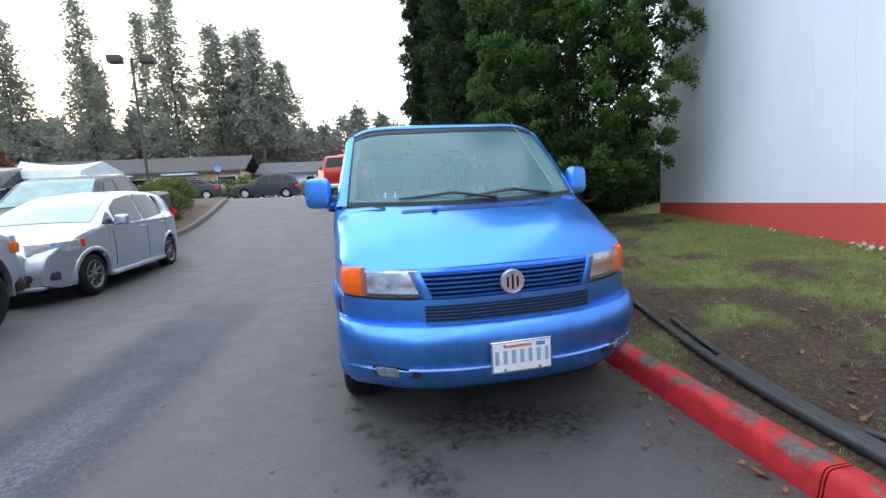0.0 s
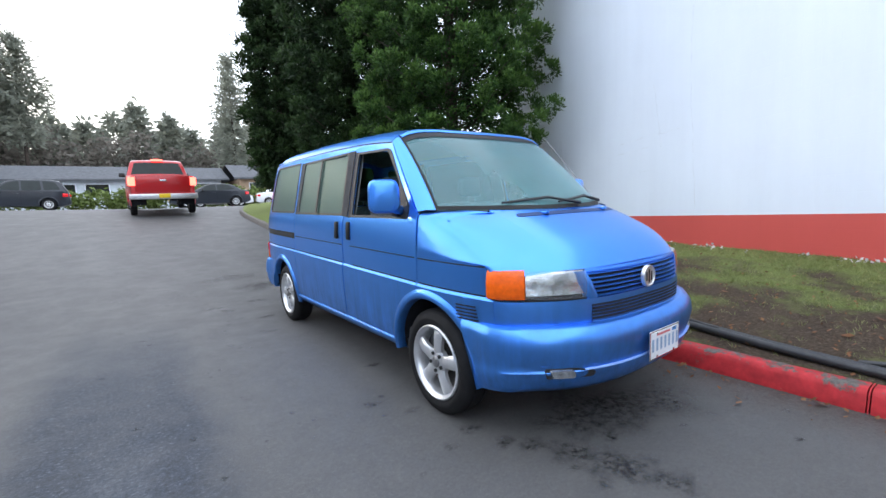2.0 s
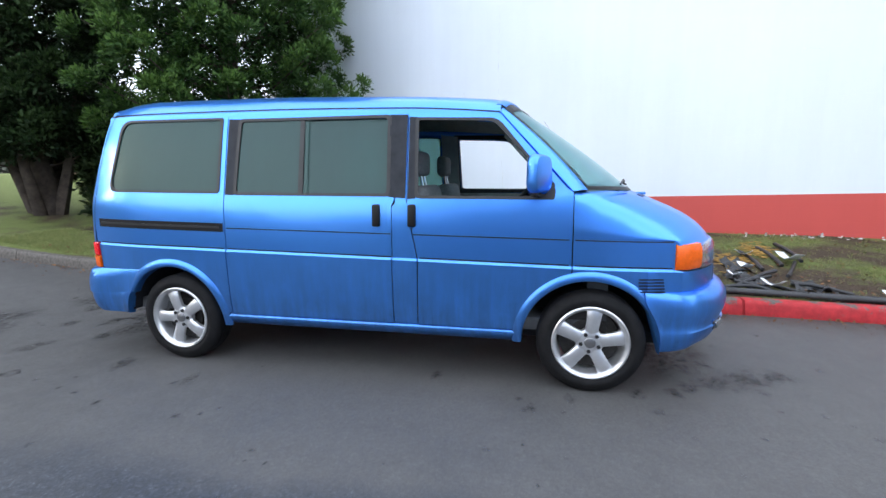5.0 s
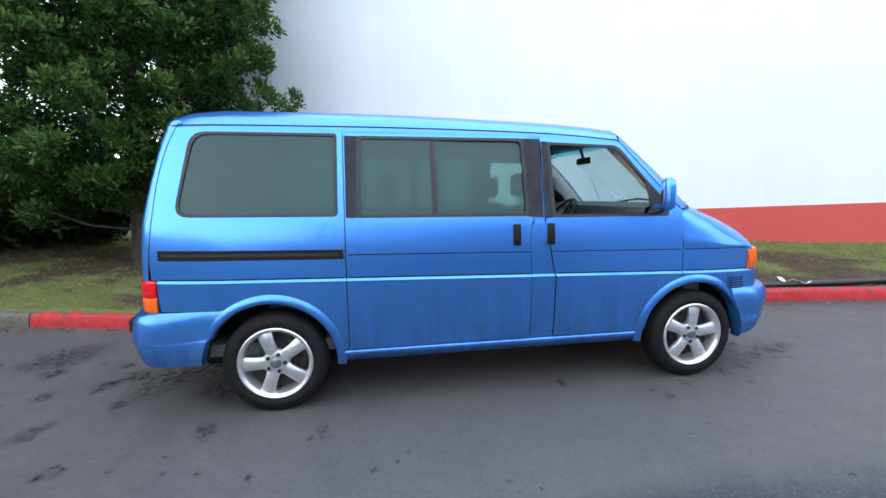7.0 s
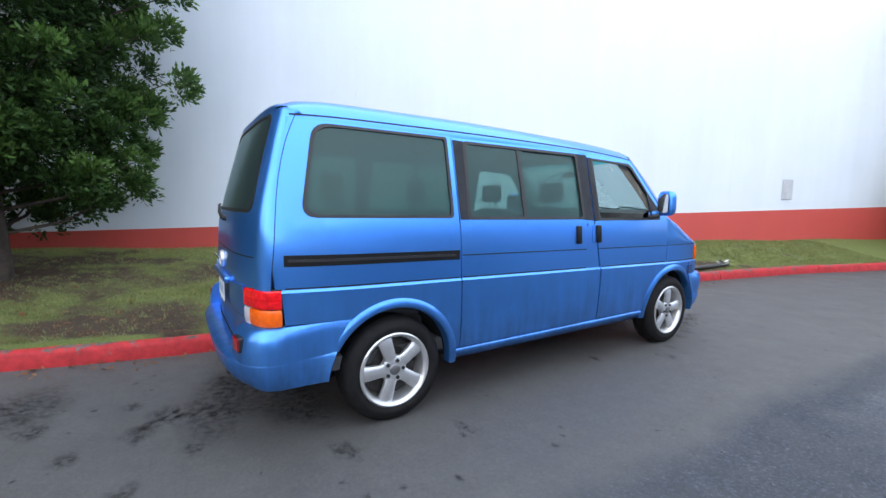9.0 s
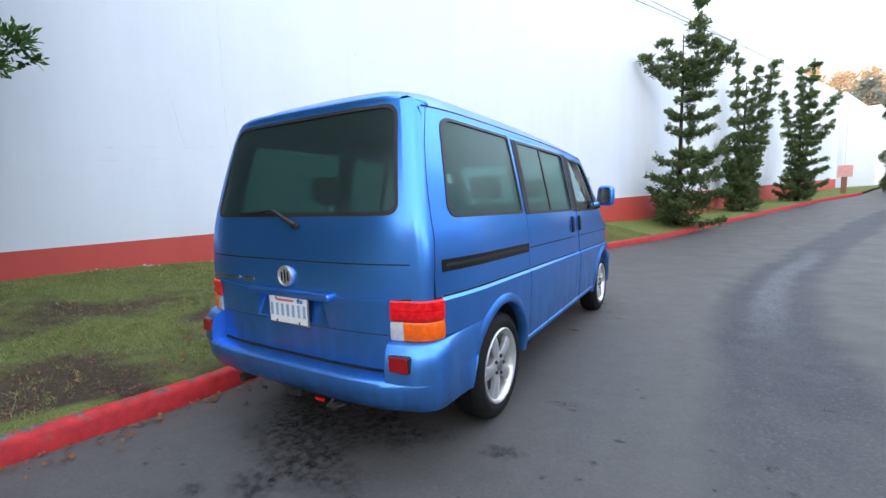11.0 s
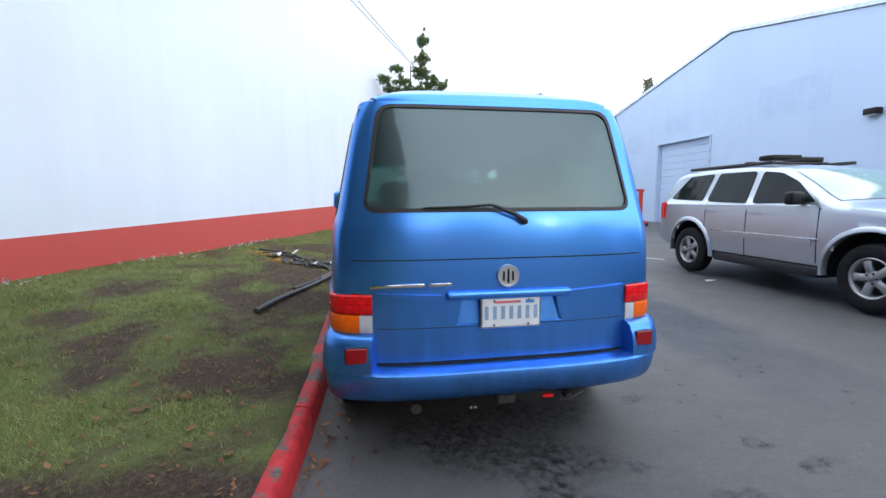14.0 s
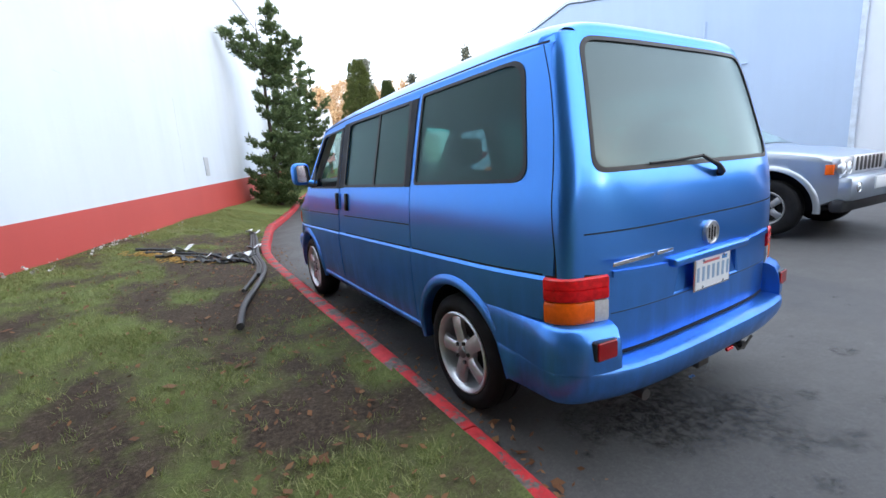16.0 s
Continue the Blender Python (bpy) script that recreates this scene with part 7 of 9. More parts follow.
p_.inputs["Emission Color"].default_value = (1, 0.12, 0.08, 1)
p_.inputs["Emission Strength"].default_value = 3.0
pick = build_car("pickup", "red pickup truck with lit brake lamps on the slope", PICKUP, on_ground(-1.12, 18.0, 180, 0.02), RED_PAINT, category="truck")
for ob in pick.children_recursive:
    if ob.name.startswith(("tail_lamp", "high_brake_lamp")):
        ob.data.materials[0] = LAMP_LIT

SEDAN = dict(w=1.78, belt=0.98, lean=0.42, round=0.2, wheel_r=0.31, rim=0.2, spokes=9,
             top=[(-2.25, 0.55), (-2.2, 0.72), (-1.5, 0.88), (-1.0, 0.98), (-0.9, 1.03), (-0.2, 1.38), (0.2, 1.46), (0.9, 1.44), (1.3, 1.34), (1.75, 1.06), (2.1, 1.02), (2.22, 0.92), (2.26, 0.55)],
             bottom=[(-2.25, 0.3), (-1.9, 0.22), (1.9, 0.22), (2.26, 0.34)], axles=(-1.36, 1.34),
             windows=[[(-0.62, 1.02), (-0.2, 1.32), (0.24, 1.39), (0.26, 1.0)], [(0.33, 1.0), (0.32, 1.39), (0.9, 1.37), (1.35, 1.08)]],
             screens=[("windscreen", -0.86, 0.05, 0.1), ("rear_screen", 1.2, 1.72, 0.12)], door_lines=[(0.29, (0.3, 1.0))], handles=[(0.12, 0.88), (1.1, 0.9)], mirror=(-0.5, 1.02, BLACK),
             lamps=[("headlight", [(0.45, -2.22), (0.7, -2.1), (0.82, -1.85)], 0.64, 0.78, LENS_CLEAR, "clear headlight"), ("tail_lamp", [(0.5, 2.24), (0.75, 2.15), (0.84, 1.95)], 0.72, 0.9, LENS_RED, "red tail lamp")],
             boxes=[("front_grille", (-0.4, -2.26, 0.55), (0.4, -2.18, 0.68), 0.02, BLACK, "black grille"), ("number_plate", (-0.17, -2.28, 0.42), (0.17, -2.22, 0.52), 0.004, PLATE_YELLOW, "yellow front plate")])
WAGON = dict(SEDAN, belt=1.02, top=[(-2.25, 0.55), (-2.2, 0.78), (-1.5, 0.95), (-1.05, 1.04), (-0.95, 1.1), (-0.2, 1.55), (0.2, 1.65), (1.2, 1.66), (1.8, 1.58), (2.1, 1.15), (2.2, 0.95), (2.25, 0.55)],
             windows=[[(-0.62, 1.08), (-0.2, 1.46), (0.24, 1.55), (0.26, 1.06)], [(0.33, 1.06), (0.32, 1.55), (1.05, 1.55), (1.1, 1.08)], [(1.2, 1.08), (1.15, 1.55), (1.65, 1.5), (1.85, 1.12)]],
             screens=[("windscreen", -0.9, 0.05, 0.1), ("rear_screen", 1.84, 2.08, 0.12)])
BIGPICK = dict(PICKUP, lamps=[], boxes=[("rear_bumper", (-0.97, 2.70, 0.56), (0.97, 2.86, 0.74), 0.03, BLACK, "black rear bumper")])
BIGPICK["mirror"] = (-0.95, 1.38, GREY_PAINT)


def copied(spec):
    return {k: (list(v) if isinstance(v, list) else v) for k, v in spec.items()}


build_car("pickup", "dark grey pickup truck parked behind the hatchback", copied(BIGPICK), on_ground(-7.15, 9.15, 0), GREY_PAINT, category="truck", screen_mat=PALE_GLASS)
build_car("wagon", "black estate car parked in the yard", copied(WAGON), on_ground(-11.3, 9.3, 4), DARK_PAINT)
build_car("wagon", "dark estate car parked across the slope crest", copied(WAGON), on_ground(-6.8, 30.0, -88), DARK_PAINT)
build_car("sedan", "dark saloon parked across the slope crest", copied(SEDAN), on_ground(-12.2, 31.0, -90), GREY_PAINT)
build_car("sedan", "dark saloon parked beyond the crest", copied(SEDAN), on_ground(2.3, 29.0, -92), DARK_PAINT)
build_car("sedan", "white saloon parked beyond the crest", copied(SEDAN), on_ground(3.8, 34.5, 80), WHITE_PAINT)
build_car("sedan", "white saloon parked beyond the crest", copied(SEDAN), on_ground(9.0, 36.0, 80), WHITE_PAINT)
build_car("sedan", "black saloon facing along the road", copied(SEDAN), on_ground(-14.1, -25.8, 160), DARK_PAINT, screen_mat=PALE_GLASS)
build_car("sedan", "maroon saloon parked beside the pale building", copied(SEDAN), on_ground(-9.3, 5.2, 180), MAROON_PAINT)
build_car("wagon", "dark car parked at the edge of the yard", copied(WAGON), on_ground(-13.5, 15.5, 4), DARK_PAINT)

# ---- trees and shrubs ----


def foliage_material(name, dark, light, tip, through_light=0.2, lit_tips=False):
    """A leaf attribute can paint a tuft's outer and upper leaves paler, as new growth and as lit tops."""
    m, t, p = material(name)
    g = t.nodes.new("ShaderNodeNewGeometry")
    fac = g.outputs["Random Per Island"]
    if lit_tips:
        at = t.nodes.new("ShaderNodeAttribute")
        at.attribute_name = "lit_tips"
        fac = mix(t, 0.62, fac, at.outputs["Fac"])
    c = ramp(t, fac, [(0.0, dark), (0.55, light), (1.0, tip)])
    c = mix(t, 0.25 if lit_tips else 0.4, c, ramp(t, noise_node(t, 2.2, 4), [(0.35, dark), (0.65, light)]))
    t.links.new(c, p.inputs["Base Color"])
    p.inputs["Roughness"].default_value = 0.6
    p.inputs["Specular IOR Level"].default_value = 0.25
    tl = t.nodes.new("ShaderNodeBsdfTranslucent")
    mx = t.nodes.new("ShaderNodeMixShader")
    mx.inputs[0].default_value = through_light
    t.links.new(c, tl.inputs[0])
    t.links.new(p.outputs[0], mx.inputs[1])
    t.links.new(tl.outputs[0], mx.inputs[2])
    t.links.new(mx.outputs[0], t.nodes["Material Output"].inputs[0])
    return m


LEAF_CEDAR = foliage_material("cedar_foliage", (0.010, 0.026, 0.008), (0.040, 0.092, 0.019), (0.135, 0.245, 0.048), lit_tips=True)
LEAF_DARK = foliage_material("dark_cypress_foliage", (0.012, 0.024, 0.009), (0.030, 0.050, 0.017), (0.060, 0.086, 0.027))
LEAF_CYPRESS = foliage_material("cypress_foliage", (0.007, 0.018, 0.007), (0.022, 0.046, 0.015), (0.056, 0.101, 0.028), lit_tips=True)
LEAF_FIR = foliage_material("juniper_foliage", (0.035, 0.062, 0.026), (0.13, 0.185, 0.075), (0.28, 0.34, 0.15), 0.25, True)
# pale grey: distance haze painted into the far conifers' leaf colour
LEAF_HAZED = foliage_material("hazed_conifer_foliage", (0.19, 0.21, 0.175), (0.27, 0.285, 0.235), (0.34, 0.335, 0.265), 0.4)
LEAF_OLIVE = foliage_material("olive_hedge_foliage", (0.06, 0.082, 0.022), (0.115, 0.145, 0.04), (0.18, 0.20, 0.06))
LEAF_MOSS = foliage_material("moss_green_foliage", (0.04, 0.062, 0.02), (0.075, 0.11, 0.034), (0.12, 0.16, 0.05))
# low sun and haze on the far hill are painted into these pale tones
LEAF_AUTUMN_LIT = foliage_material("sunlit_autumn_foliage", (0.60, 0.43, 0.27), (0.74, 0.55, 0.34), (0.84, 0.70, 0.50), 0.4)
LEAF_RUST = foliage_material("rusty_shrub_foliage", (0.07, 0.03, 0.02), (0.15, 0.065, 0.04), (0.22, 0.11, 0.07))
LEAF_HEDGE = foliage_material("hedge_foliage", (0.06, 0.085, 0.018), (0.13, 0.18, 0.045), (0.22, 0.27, 0.09))
LEAF_DRY = foliage_material("fallen_leaf", (0.10, 0.045, 0.02), (0.22, 0.10, 0.045), (0.34, 0.18, 0.08))


def blades(centres, dirs, length, width, per, spread, rng, droop=0.0):
    """Numpy sprays: per leaves of diamond shape round each centre."""
    n = len(centres) * per
    c = np.repeat(centres, per, 0) + rng.normal(0, spread, (n, 3))
    d = np.repeat(dirs, per, 0) + rng.normal(0, 0.55, (n, 3))
    d[:, 2] -= droop
    d /= np.linalg.norm(d, axis=1)[:, None] + 1e-9
    s = np.cross(d, rng.normal(0, 1, (n, 3)))
    s /= np.linalg.norm(s, axis=1)[:, None] + 1e-9
    k = rng.uniform(0.6, 1.3, (n, 1))
    a = c
    b = c + d * length * k * 0.5 + s * width * k
    e = c + d * length * k
    f = c + d * length * k * 0.5 - s * width * k
    return np.stack([a, b, e, f], 1).reshape(-1, 3)


def leaf_mesh(name, verts, mat, parent=None, label="", lit_tips=None):
    n = len(verts) // 4
    me = bpy.data.meshes.new(name)
    me.vertices.add(n * 4)
    me.vertices.foreach_set("co", np.ascontiguousarray(verts, dtype=np.float32).ravel())
    me.loops.add(n * 4)
    me.loops.foreach_set("vertex_index", np.arange(n * 4, dtype=np.int32))
    me.polygons.add(n)
    me.polygons.foreach_set("loop_start", np.arange(0, n * 4, 4, dtype=np.int32))
    me.polygons.foreach_set("loop_total", np.full(n, 4, dtype=np.int32))
    me.update(calc_edges=True)
    me.validate()
    if lit_tips is not None:
        me.attributes.new("lit_tips", "FLOAT", "FACE").data.foreach_set("value", np.ascontiguousarray(lit_tips, dtype=np.float32))
    me.materials.append(mat)
    ob = new(name, me)
    if parent is not None:
        ob.parent = parent
    return tagged(ob, label)


def trunk_mesh(parent, height, r, seed, limbs=(), lean=(0, 0), mat=None):
    rng = random.Random(seed)
    bm = bmesh.new()
    pts, rad = [], []
    for k in range(9):
        u = k / 8
        pts.append((lean[0] * u + 0.04 * r * rng.uniform(-1, 1), lean[1] * u + 0.04 * r * rng.uniform(-1, 1), height * u - 0.15))
        rad.append(r * (1.25 if k == 0 else 1 - 0.88 * u))
    tube(bm, pts, rad, 12)
    for a, b, rr in limbs:
        mid = (Vector(a) + Vector(b)) / 2 + Vector((0, 0, -0.08 * (Vector(b) - Vector(a)).length))
        tube(bm, [a, mid, b], [rr, rr * 0.7, rr * 0.25], 6)
    for v in bm.verts:
        q = v.co * 3
        v.co += Vector((noise.noise(q), noise.noise(q + Vector((9, 0, 0))), 0)) * r * 0.12
    smooth(bm, 60)
    return part("trunk", bm, mat or BARK, parent)


def lumpy_tree(name, label, at, height, crown_base, profile, lumps, seed, leaf, size, density, mat_trunk=None, category="tree", trunk_r=0.22, stems=1):
    """A dense evergreen: limbs that carry rounded clumps of leaf sprays."""
    rng = np.random.default_rng(seed)
    tree = thing(name, label, category, Matrix.Translation(at))
    centres, normals, limbs = [], [], []
    for k in range(lumps):
        u = ((k + rng.uniform(0, 1)) / lumps)
        z = crown_base + (height - crown_base) * u
        R = spline(profile, u)
        a = k * 2.39996 + rng.uniform(-0.4, 0.4)
        rr = R * rng.uniform(0.62, 0.95)
        lump = Vector((rr * math.cos(a), rr * math.sin(a), z))
        lr = size * rng.uniform(0.7, 1.25) * (0.55 + 0.45 * R / max(p[1] for p in profile))
        limbs.append(((0, 0, max(0.4, z - 0.45 * rr)), tuple(lump), 0.05))
        cnt = int(density * lr * lr)
        v = rng.normal(0, 1, (cnt, 3))
        v /= np.linalg.norm(v, axis=1)[:, None]
        out = np.array([math.cos(a), math.sin(a), 0.35])
        v = v + out * 0.55
        v /= np.linalg.norm(v, axis=1)[:, None]
        rad = lr * rng.uniform(0.55, 1.05, (cnt, 1)) ** 0.6
        squash = np.array([1.0, 1.0, 0.8])
        centres.append(np.array(lump) + v * rad * squash)
        normals.append(v + np.array([0, 0, 0.45]))
    # inner filling, darker by its own shade
    cnt = int(density * lumps * 0.07)
    u = rng.uniform(0, 1, cnt)
    ang = rng.uniform(0, 2 * math.pi, cnt)
    R = np.array([spline(profile, q) for q in u]) * np.sqrt(rng.uniform(0.05, 0.6, cnt))
    centres.append(np.stack([R * np.cos(ang), R * np.sin(ang), crown_base + (height - crown_base) * u], 1))
    normals.append(np.stack([np.cos(ang), np.sin(ang), np.full(cnt, 0.3)], 1))
    if stems == 1:
        trunk_mesh(tree, height * 0.92, trunk_r, seed, limbs[:46], mat=mat_trunk)
    else:
        extra = []
        for k in range(stems):
            a = 2 * math.pi * k / stems + 0.4
            extra.append(((0.16 * math.cos(a), 0.16 * math.sin(a), -0.15), (0.75 * math.cos(a), 0.75 * math.sin(a), 2.3), 0.13))
        trunk_mesh(tree, height * 0.92, trunk_r, seed, limbs[:40] + extra, mat=mat_trunk)
    leaf_mesh("crown", blades(np.concatenate(centres), np.concatenate(normals), 0.125 * size / 0.6, 0.021 * size / 0.6, 6, 0.06 * size / 0.6, rng), leaf, tree)
    return tree


def tufted_tree(name, label, at, height, crown_base, profile, boughs, tufts, tuft_r, seed, leaf, per_tuft, leaf_len, reach=None, trunk_r=0.22, stems=1, skirt=0.0, fill=9000):
    """A bushy conifer: limbs whose outer halves carry upturned tufts of short sprays, with dark gaps between them.
    reach: how far the crown goes in a direction, given its angle. skirt: how much the lowest boughs sink."""
    rng = np.random.default_rng(seed)
    tree = thing(name, label, "tree", Matrix.Translation(at))
    limbs, cs, ds, paleness = [], [], [], []
    for k in range(boughs):
        u = (k + rng.uniform(0, 1)) / boughs
        a = k * 2.39996 + rng.uniform(-0.35, 0.35)
        R = spline(profile, u) * (reach(a) if reach else 1.0) * rng.uniform(0.80, 1.12)
        z = crown_base + (height - crown_base) * u - skirt * R * max(0.0, 1 - u * 5)
        base = np.array((0, 0, max(0.5, z - 0.30 * R)))
        tip = np.array((R * math.cos(a), R * math.sin(a), z + 0.10 * R))
        limbs.append((tuple(base), tuple(tip * np.array((0.9, 0.9, 1)) + np.array((0, 0, -0.05))), 0.028))
        out = np.array((math.cos(a), math.sin(a), 0.55))
        side = np.array((-math.sin(a), math.cos(a), 0))
        for j in range(tufts):
            q = 1.0 - 0.62 * j / tufts - rng.uniform(0, 0.10)
            spread = 0.34 * R * (1.05 - 0.5 * q) * (1 if j else 0.15)
            c = base + (tip - base) * q + side * rng.normal(0, spread) + np.array((0, 0, rng.normal(0.02, 0.10)))
            r = tuft_r * rng.uniform(0.65, 1.25)
            n = int(per_tuft * (r / tuft_r) ** 2)
            v = rng.normal(0, 1, (n, 3)) + out * 0.75
            v /= np.linalg.norm(v, axis=1)[:, None]
            # sprays: leaves gathered round a few stiff axes
            axes = rng.normal(0, 1, (15, 3)) + out * 0.9
            axes /= np.linalg.norm(axes, axis=1)[:, None]
            v = v * 0.42 + axes[rng.integers(0, 15, n)]
            v /= np.linalg.norm(v, axis=1)[:, None]
            d = rng.uniform(0.25, 1.0, (n, 1)) ** 0.75
            cs.append(c + v * d * r * np.array((1.0, 1.0, 0.85)))
            ds.append(v + np.array((0, 0, 0.35)))
            # paler outward and upward: light on the tuft painted into its leaves
            paleness.append(np.clip(d[:, 0] * 0.75 + 0.35 * v[:, 2] + rng.normal(0, 0.10) + (0.10 if q > 0.8 else -0.12), 0, 1))
    # inner leaves get the darkest colour, painting the shade inside the crown
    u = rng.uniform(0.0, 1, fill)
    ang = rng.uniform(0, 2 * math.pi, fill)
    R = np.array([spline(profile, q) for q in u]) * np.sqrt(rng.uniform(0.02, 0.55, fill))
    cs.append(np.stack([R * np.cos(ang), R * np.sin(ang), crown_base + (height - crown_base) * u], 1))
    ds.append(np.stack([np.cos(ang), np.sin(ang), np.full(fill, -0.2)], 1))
    paleness.append(np.zeros(fill))
    extra = []
    for k in range(stems if stems > 1 else 0):
        a = 2 * math.pi * k / stems + 0.4
        extra.append(((0.16 * math.cos(a), 0.16 * math.sin(a), -0.15), (0.75 * math.cos(a), 0.75 * math.sin(a), 2.3), 0.13))
    trunk_mesh(tree, height * 0.92, trunk_r, seed, limbs + extra)
    per = 2
    leaf_mesh("crown", blades(np.concatenate(cs), np.concatenate(ds), leaf_len, leaf_len * 0.19, per, leaf_len * 0.3, rng), leaf, tree, lit_tips=np.repeat(np.concatenate(paleness), per))
    return tree


def g_at(x, y, lift=0.0):
    return (x, y, ground(x, y) + lift)


# by the rear corner of the warehouse
def towards_wall(a):
    # the crown leans out on the side of the white wall and over the lawn
    return 1.0 + 0.22 * max(0.0, math.cos(a + 0.35)) + 0.25 * max(0.0, math.cos(a - 1.9)) ** 2 + 0.05 * math.sin(3 * a)


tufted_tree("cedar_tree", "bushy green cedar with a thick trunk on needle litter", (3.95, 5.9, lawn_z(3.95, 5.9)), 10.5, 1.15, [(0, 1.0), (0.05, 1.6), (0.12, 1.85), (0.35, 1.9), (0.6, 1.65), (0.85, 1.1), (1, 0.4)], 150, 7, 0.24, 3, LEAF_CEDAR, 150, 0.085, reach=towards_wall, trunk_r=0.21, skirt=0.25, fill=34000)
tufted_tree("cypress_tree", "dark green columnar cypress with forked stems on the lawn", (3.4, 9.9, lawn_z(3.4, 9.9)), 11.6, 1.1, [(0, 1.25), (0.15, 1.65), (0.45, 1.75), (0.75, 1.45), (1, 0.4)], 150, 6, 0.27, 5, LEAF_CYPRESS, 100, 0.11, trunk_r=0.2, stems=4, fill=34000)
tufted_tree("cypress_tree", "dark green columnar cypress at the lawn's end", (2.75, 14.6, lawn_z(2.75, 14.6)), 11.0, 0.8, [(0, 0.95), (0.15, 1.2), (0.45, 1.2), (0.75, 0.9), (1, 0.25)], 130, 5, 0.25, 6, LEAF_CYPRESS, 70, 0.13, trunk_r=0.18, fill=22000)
lumpy_tree("shrub", "dark low shrub beside the warehouse corner", (5.3, 8.6, lawn_z(5.3, 8.6)), 1.5, 0.1, [(0, 1.2), (0.5, 1.5), (1, 0.9)], 26, 8, LEAF_DARK, 0.6, 620, trunk_r=0.06, category="shrub")
lumpy_tree("shrub", "dark low shrub beside the warehouse corner", (6.9, 9.4, lawn_z(6.9, 9.4)), 1.4, 0.1, [(0, 1.2), (0.5, 1.5), (1, 0.9)], 26, 9, LEAF_DARK, 0.6, 620, trunk_r=0.06, category="shrub")

# against the warehouse, towards the front
def juniper(label, at, r, seed, leaders):
    """A twisted juniper: leaders with upswept, tufted branches in loose tiers over a skirt that reaches the ground.
    leaders: where each one's tip stands over the foot, and the height at which it forks off."""
    rng = np.random.default_rng(seed)
    tree = thing("juniper_tree", label, "tree", Matrix.Translation(at))
    cs, ds, paleness, limbs = [], [], [], []
    height = leaders[0][2]

    def tuft(c, lr, out, count):
        v = rng.normal(0, 1, (count, 3)) + np.array(out) * 0.9
        v /= np.linalg.norm(v, axis=1)[:, None]
        d = rng.uniform(0.2, 1.0, (count, 1))
        cs.append(np.array(c) + v * lr * d)
        ds.append(v * 0.6 + np.array(out))
        # lit outer and upper leaves, painted lighter in the same way
        paleness.append(np.clip(0.65 * d[:, 0] + 0.35 * v[:, 2], 0, 1))

    def branch(base, a, L, lift):
        base = np.array(base)
        out = np.array((math.cos(a), math.sin(a), 0.0))
        tip = base + out * L + np.array((0, 0, L * lift))
        mid = base + out * L * 0.66 + np.array((0, 0, L * lift * 0.02 - 0.05))
        limbs.append((tuple(base), tuple(base + (tip - base) * 0.8), 0.03))
        m = max(3, int(L / 0.06))
        for k in range(m):
            q = 0.15 + 0.85 * (k + 0.5) / m
            p = base * (1 - q) ** 2 + mid * 2 * q * (1 - q) + tip * q * q
            w = 0.085 * (1.1 - 0.7 * q)
            p = p + rng.normal(0, w, 3) * np.array((1, 1, 0.3))
            tuft(p, 0.085 * (1.25 - 0.6 * q), (out[0] * 0.8, out[1] * 0.8, 0.6), 11)

    def along(tip, fork, w):
        """A leader's line: it leaves the stem low and turns up."""
        root = np.array(leaders[0][:2]) * (fork / height) ** 1.3
        return np.array((*(root + (np.array(tip[:2]) - root) * w ** 0.8), fork + (tip[2] - fork) * w ** 1.25))

    for *tip, fork in leaders:
        main = fork < 0.5
        span = tip[2] - fork
        tiers = max(4, int(span * (1.9 if main else 3.2)))
        count = 8 if main else 4
        for k in range(tiers):
            w = (k + rng.uniform(0.25, 0.75)) / tiers
            reach = (r * 1.15 * min(1.0, 1.35 * (1 - w)) * (1 - 0.45 * w) + 0.10) if main else (0.34 * (1 - w) + 0.10)
            for j in range(count):
                base = along(tip, fork, w) + np.array((0, 0, rng.normal(0, 0.05)))
                branch(base, k * 1.1 + j * 2 * math.pi / count + rng.uniform(-0.4, 0.4), reach * rng.uniform(0.4, 1.25), rng.uniform(0.1, 0.5))
        for k in range(int(span * 5) + 6):
            w = 0.35 + 0.65 * k / (span * 5 + 5)
            tuft(along(tip, fork, w) + rng.normal(0, 0.03, 3), 0.075 * (1.4 - w), (0.1, 0.1, 1.0), 14)
        limbs.append((tuple(along(tip, fork, 0.0)), tuple(along(tip, fork, 0.55)), 0.05))
    # skirt down to the grass
    for k in range(46):
        u = (k + rng.uniform(0, 1)) / 46
        a = k * 2.39996
        q = r * rng.uniform(0.3, 0.95)
        tuft((q * math.cos(a), q * math.sin(a), 0.10 + 0.22 * height * u), 0.19 * rng.uniform(0.7, 1.2), (math.cos(a) * 0.6, math.sin(a) * 0.6, 0.5), 34)
    trunk_mesh(tree, height * 0.85, 0.11, seed, limbs[::3])
    leaf_mesh("crown", blades(np.concatenate(cs), np.concatenate(ds), 0.12, 0.017, 3, 0.03, rng), LEAF_FIR, tree, lit_tips=np.repeat(np.concatenate(paleness), 3))


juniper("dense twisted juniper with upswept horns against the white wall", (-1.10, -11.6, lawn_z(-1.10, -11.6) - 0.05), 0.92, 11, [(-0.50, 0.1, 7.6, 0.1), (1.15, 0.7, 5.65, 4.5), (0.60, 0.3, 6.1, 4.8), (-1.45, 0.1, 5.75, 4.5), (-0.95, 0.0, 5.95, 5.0)])
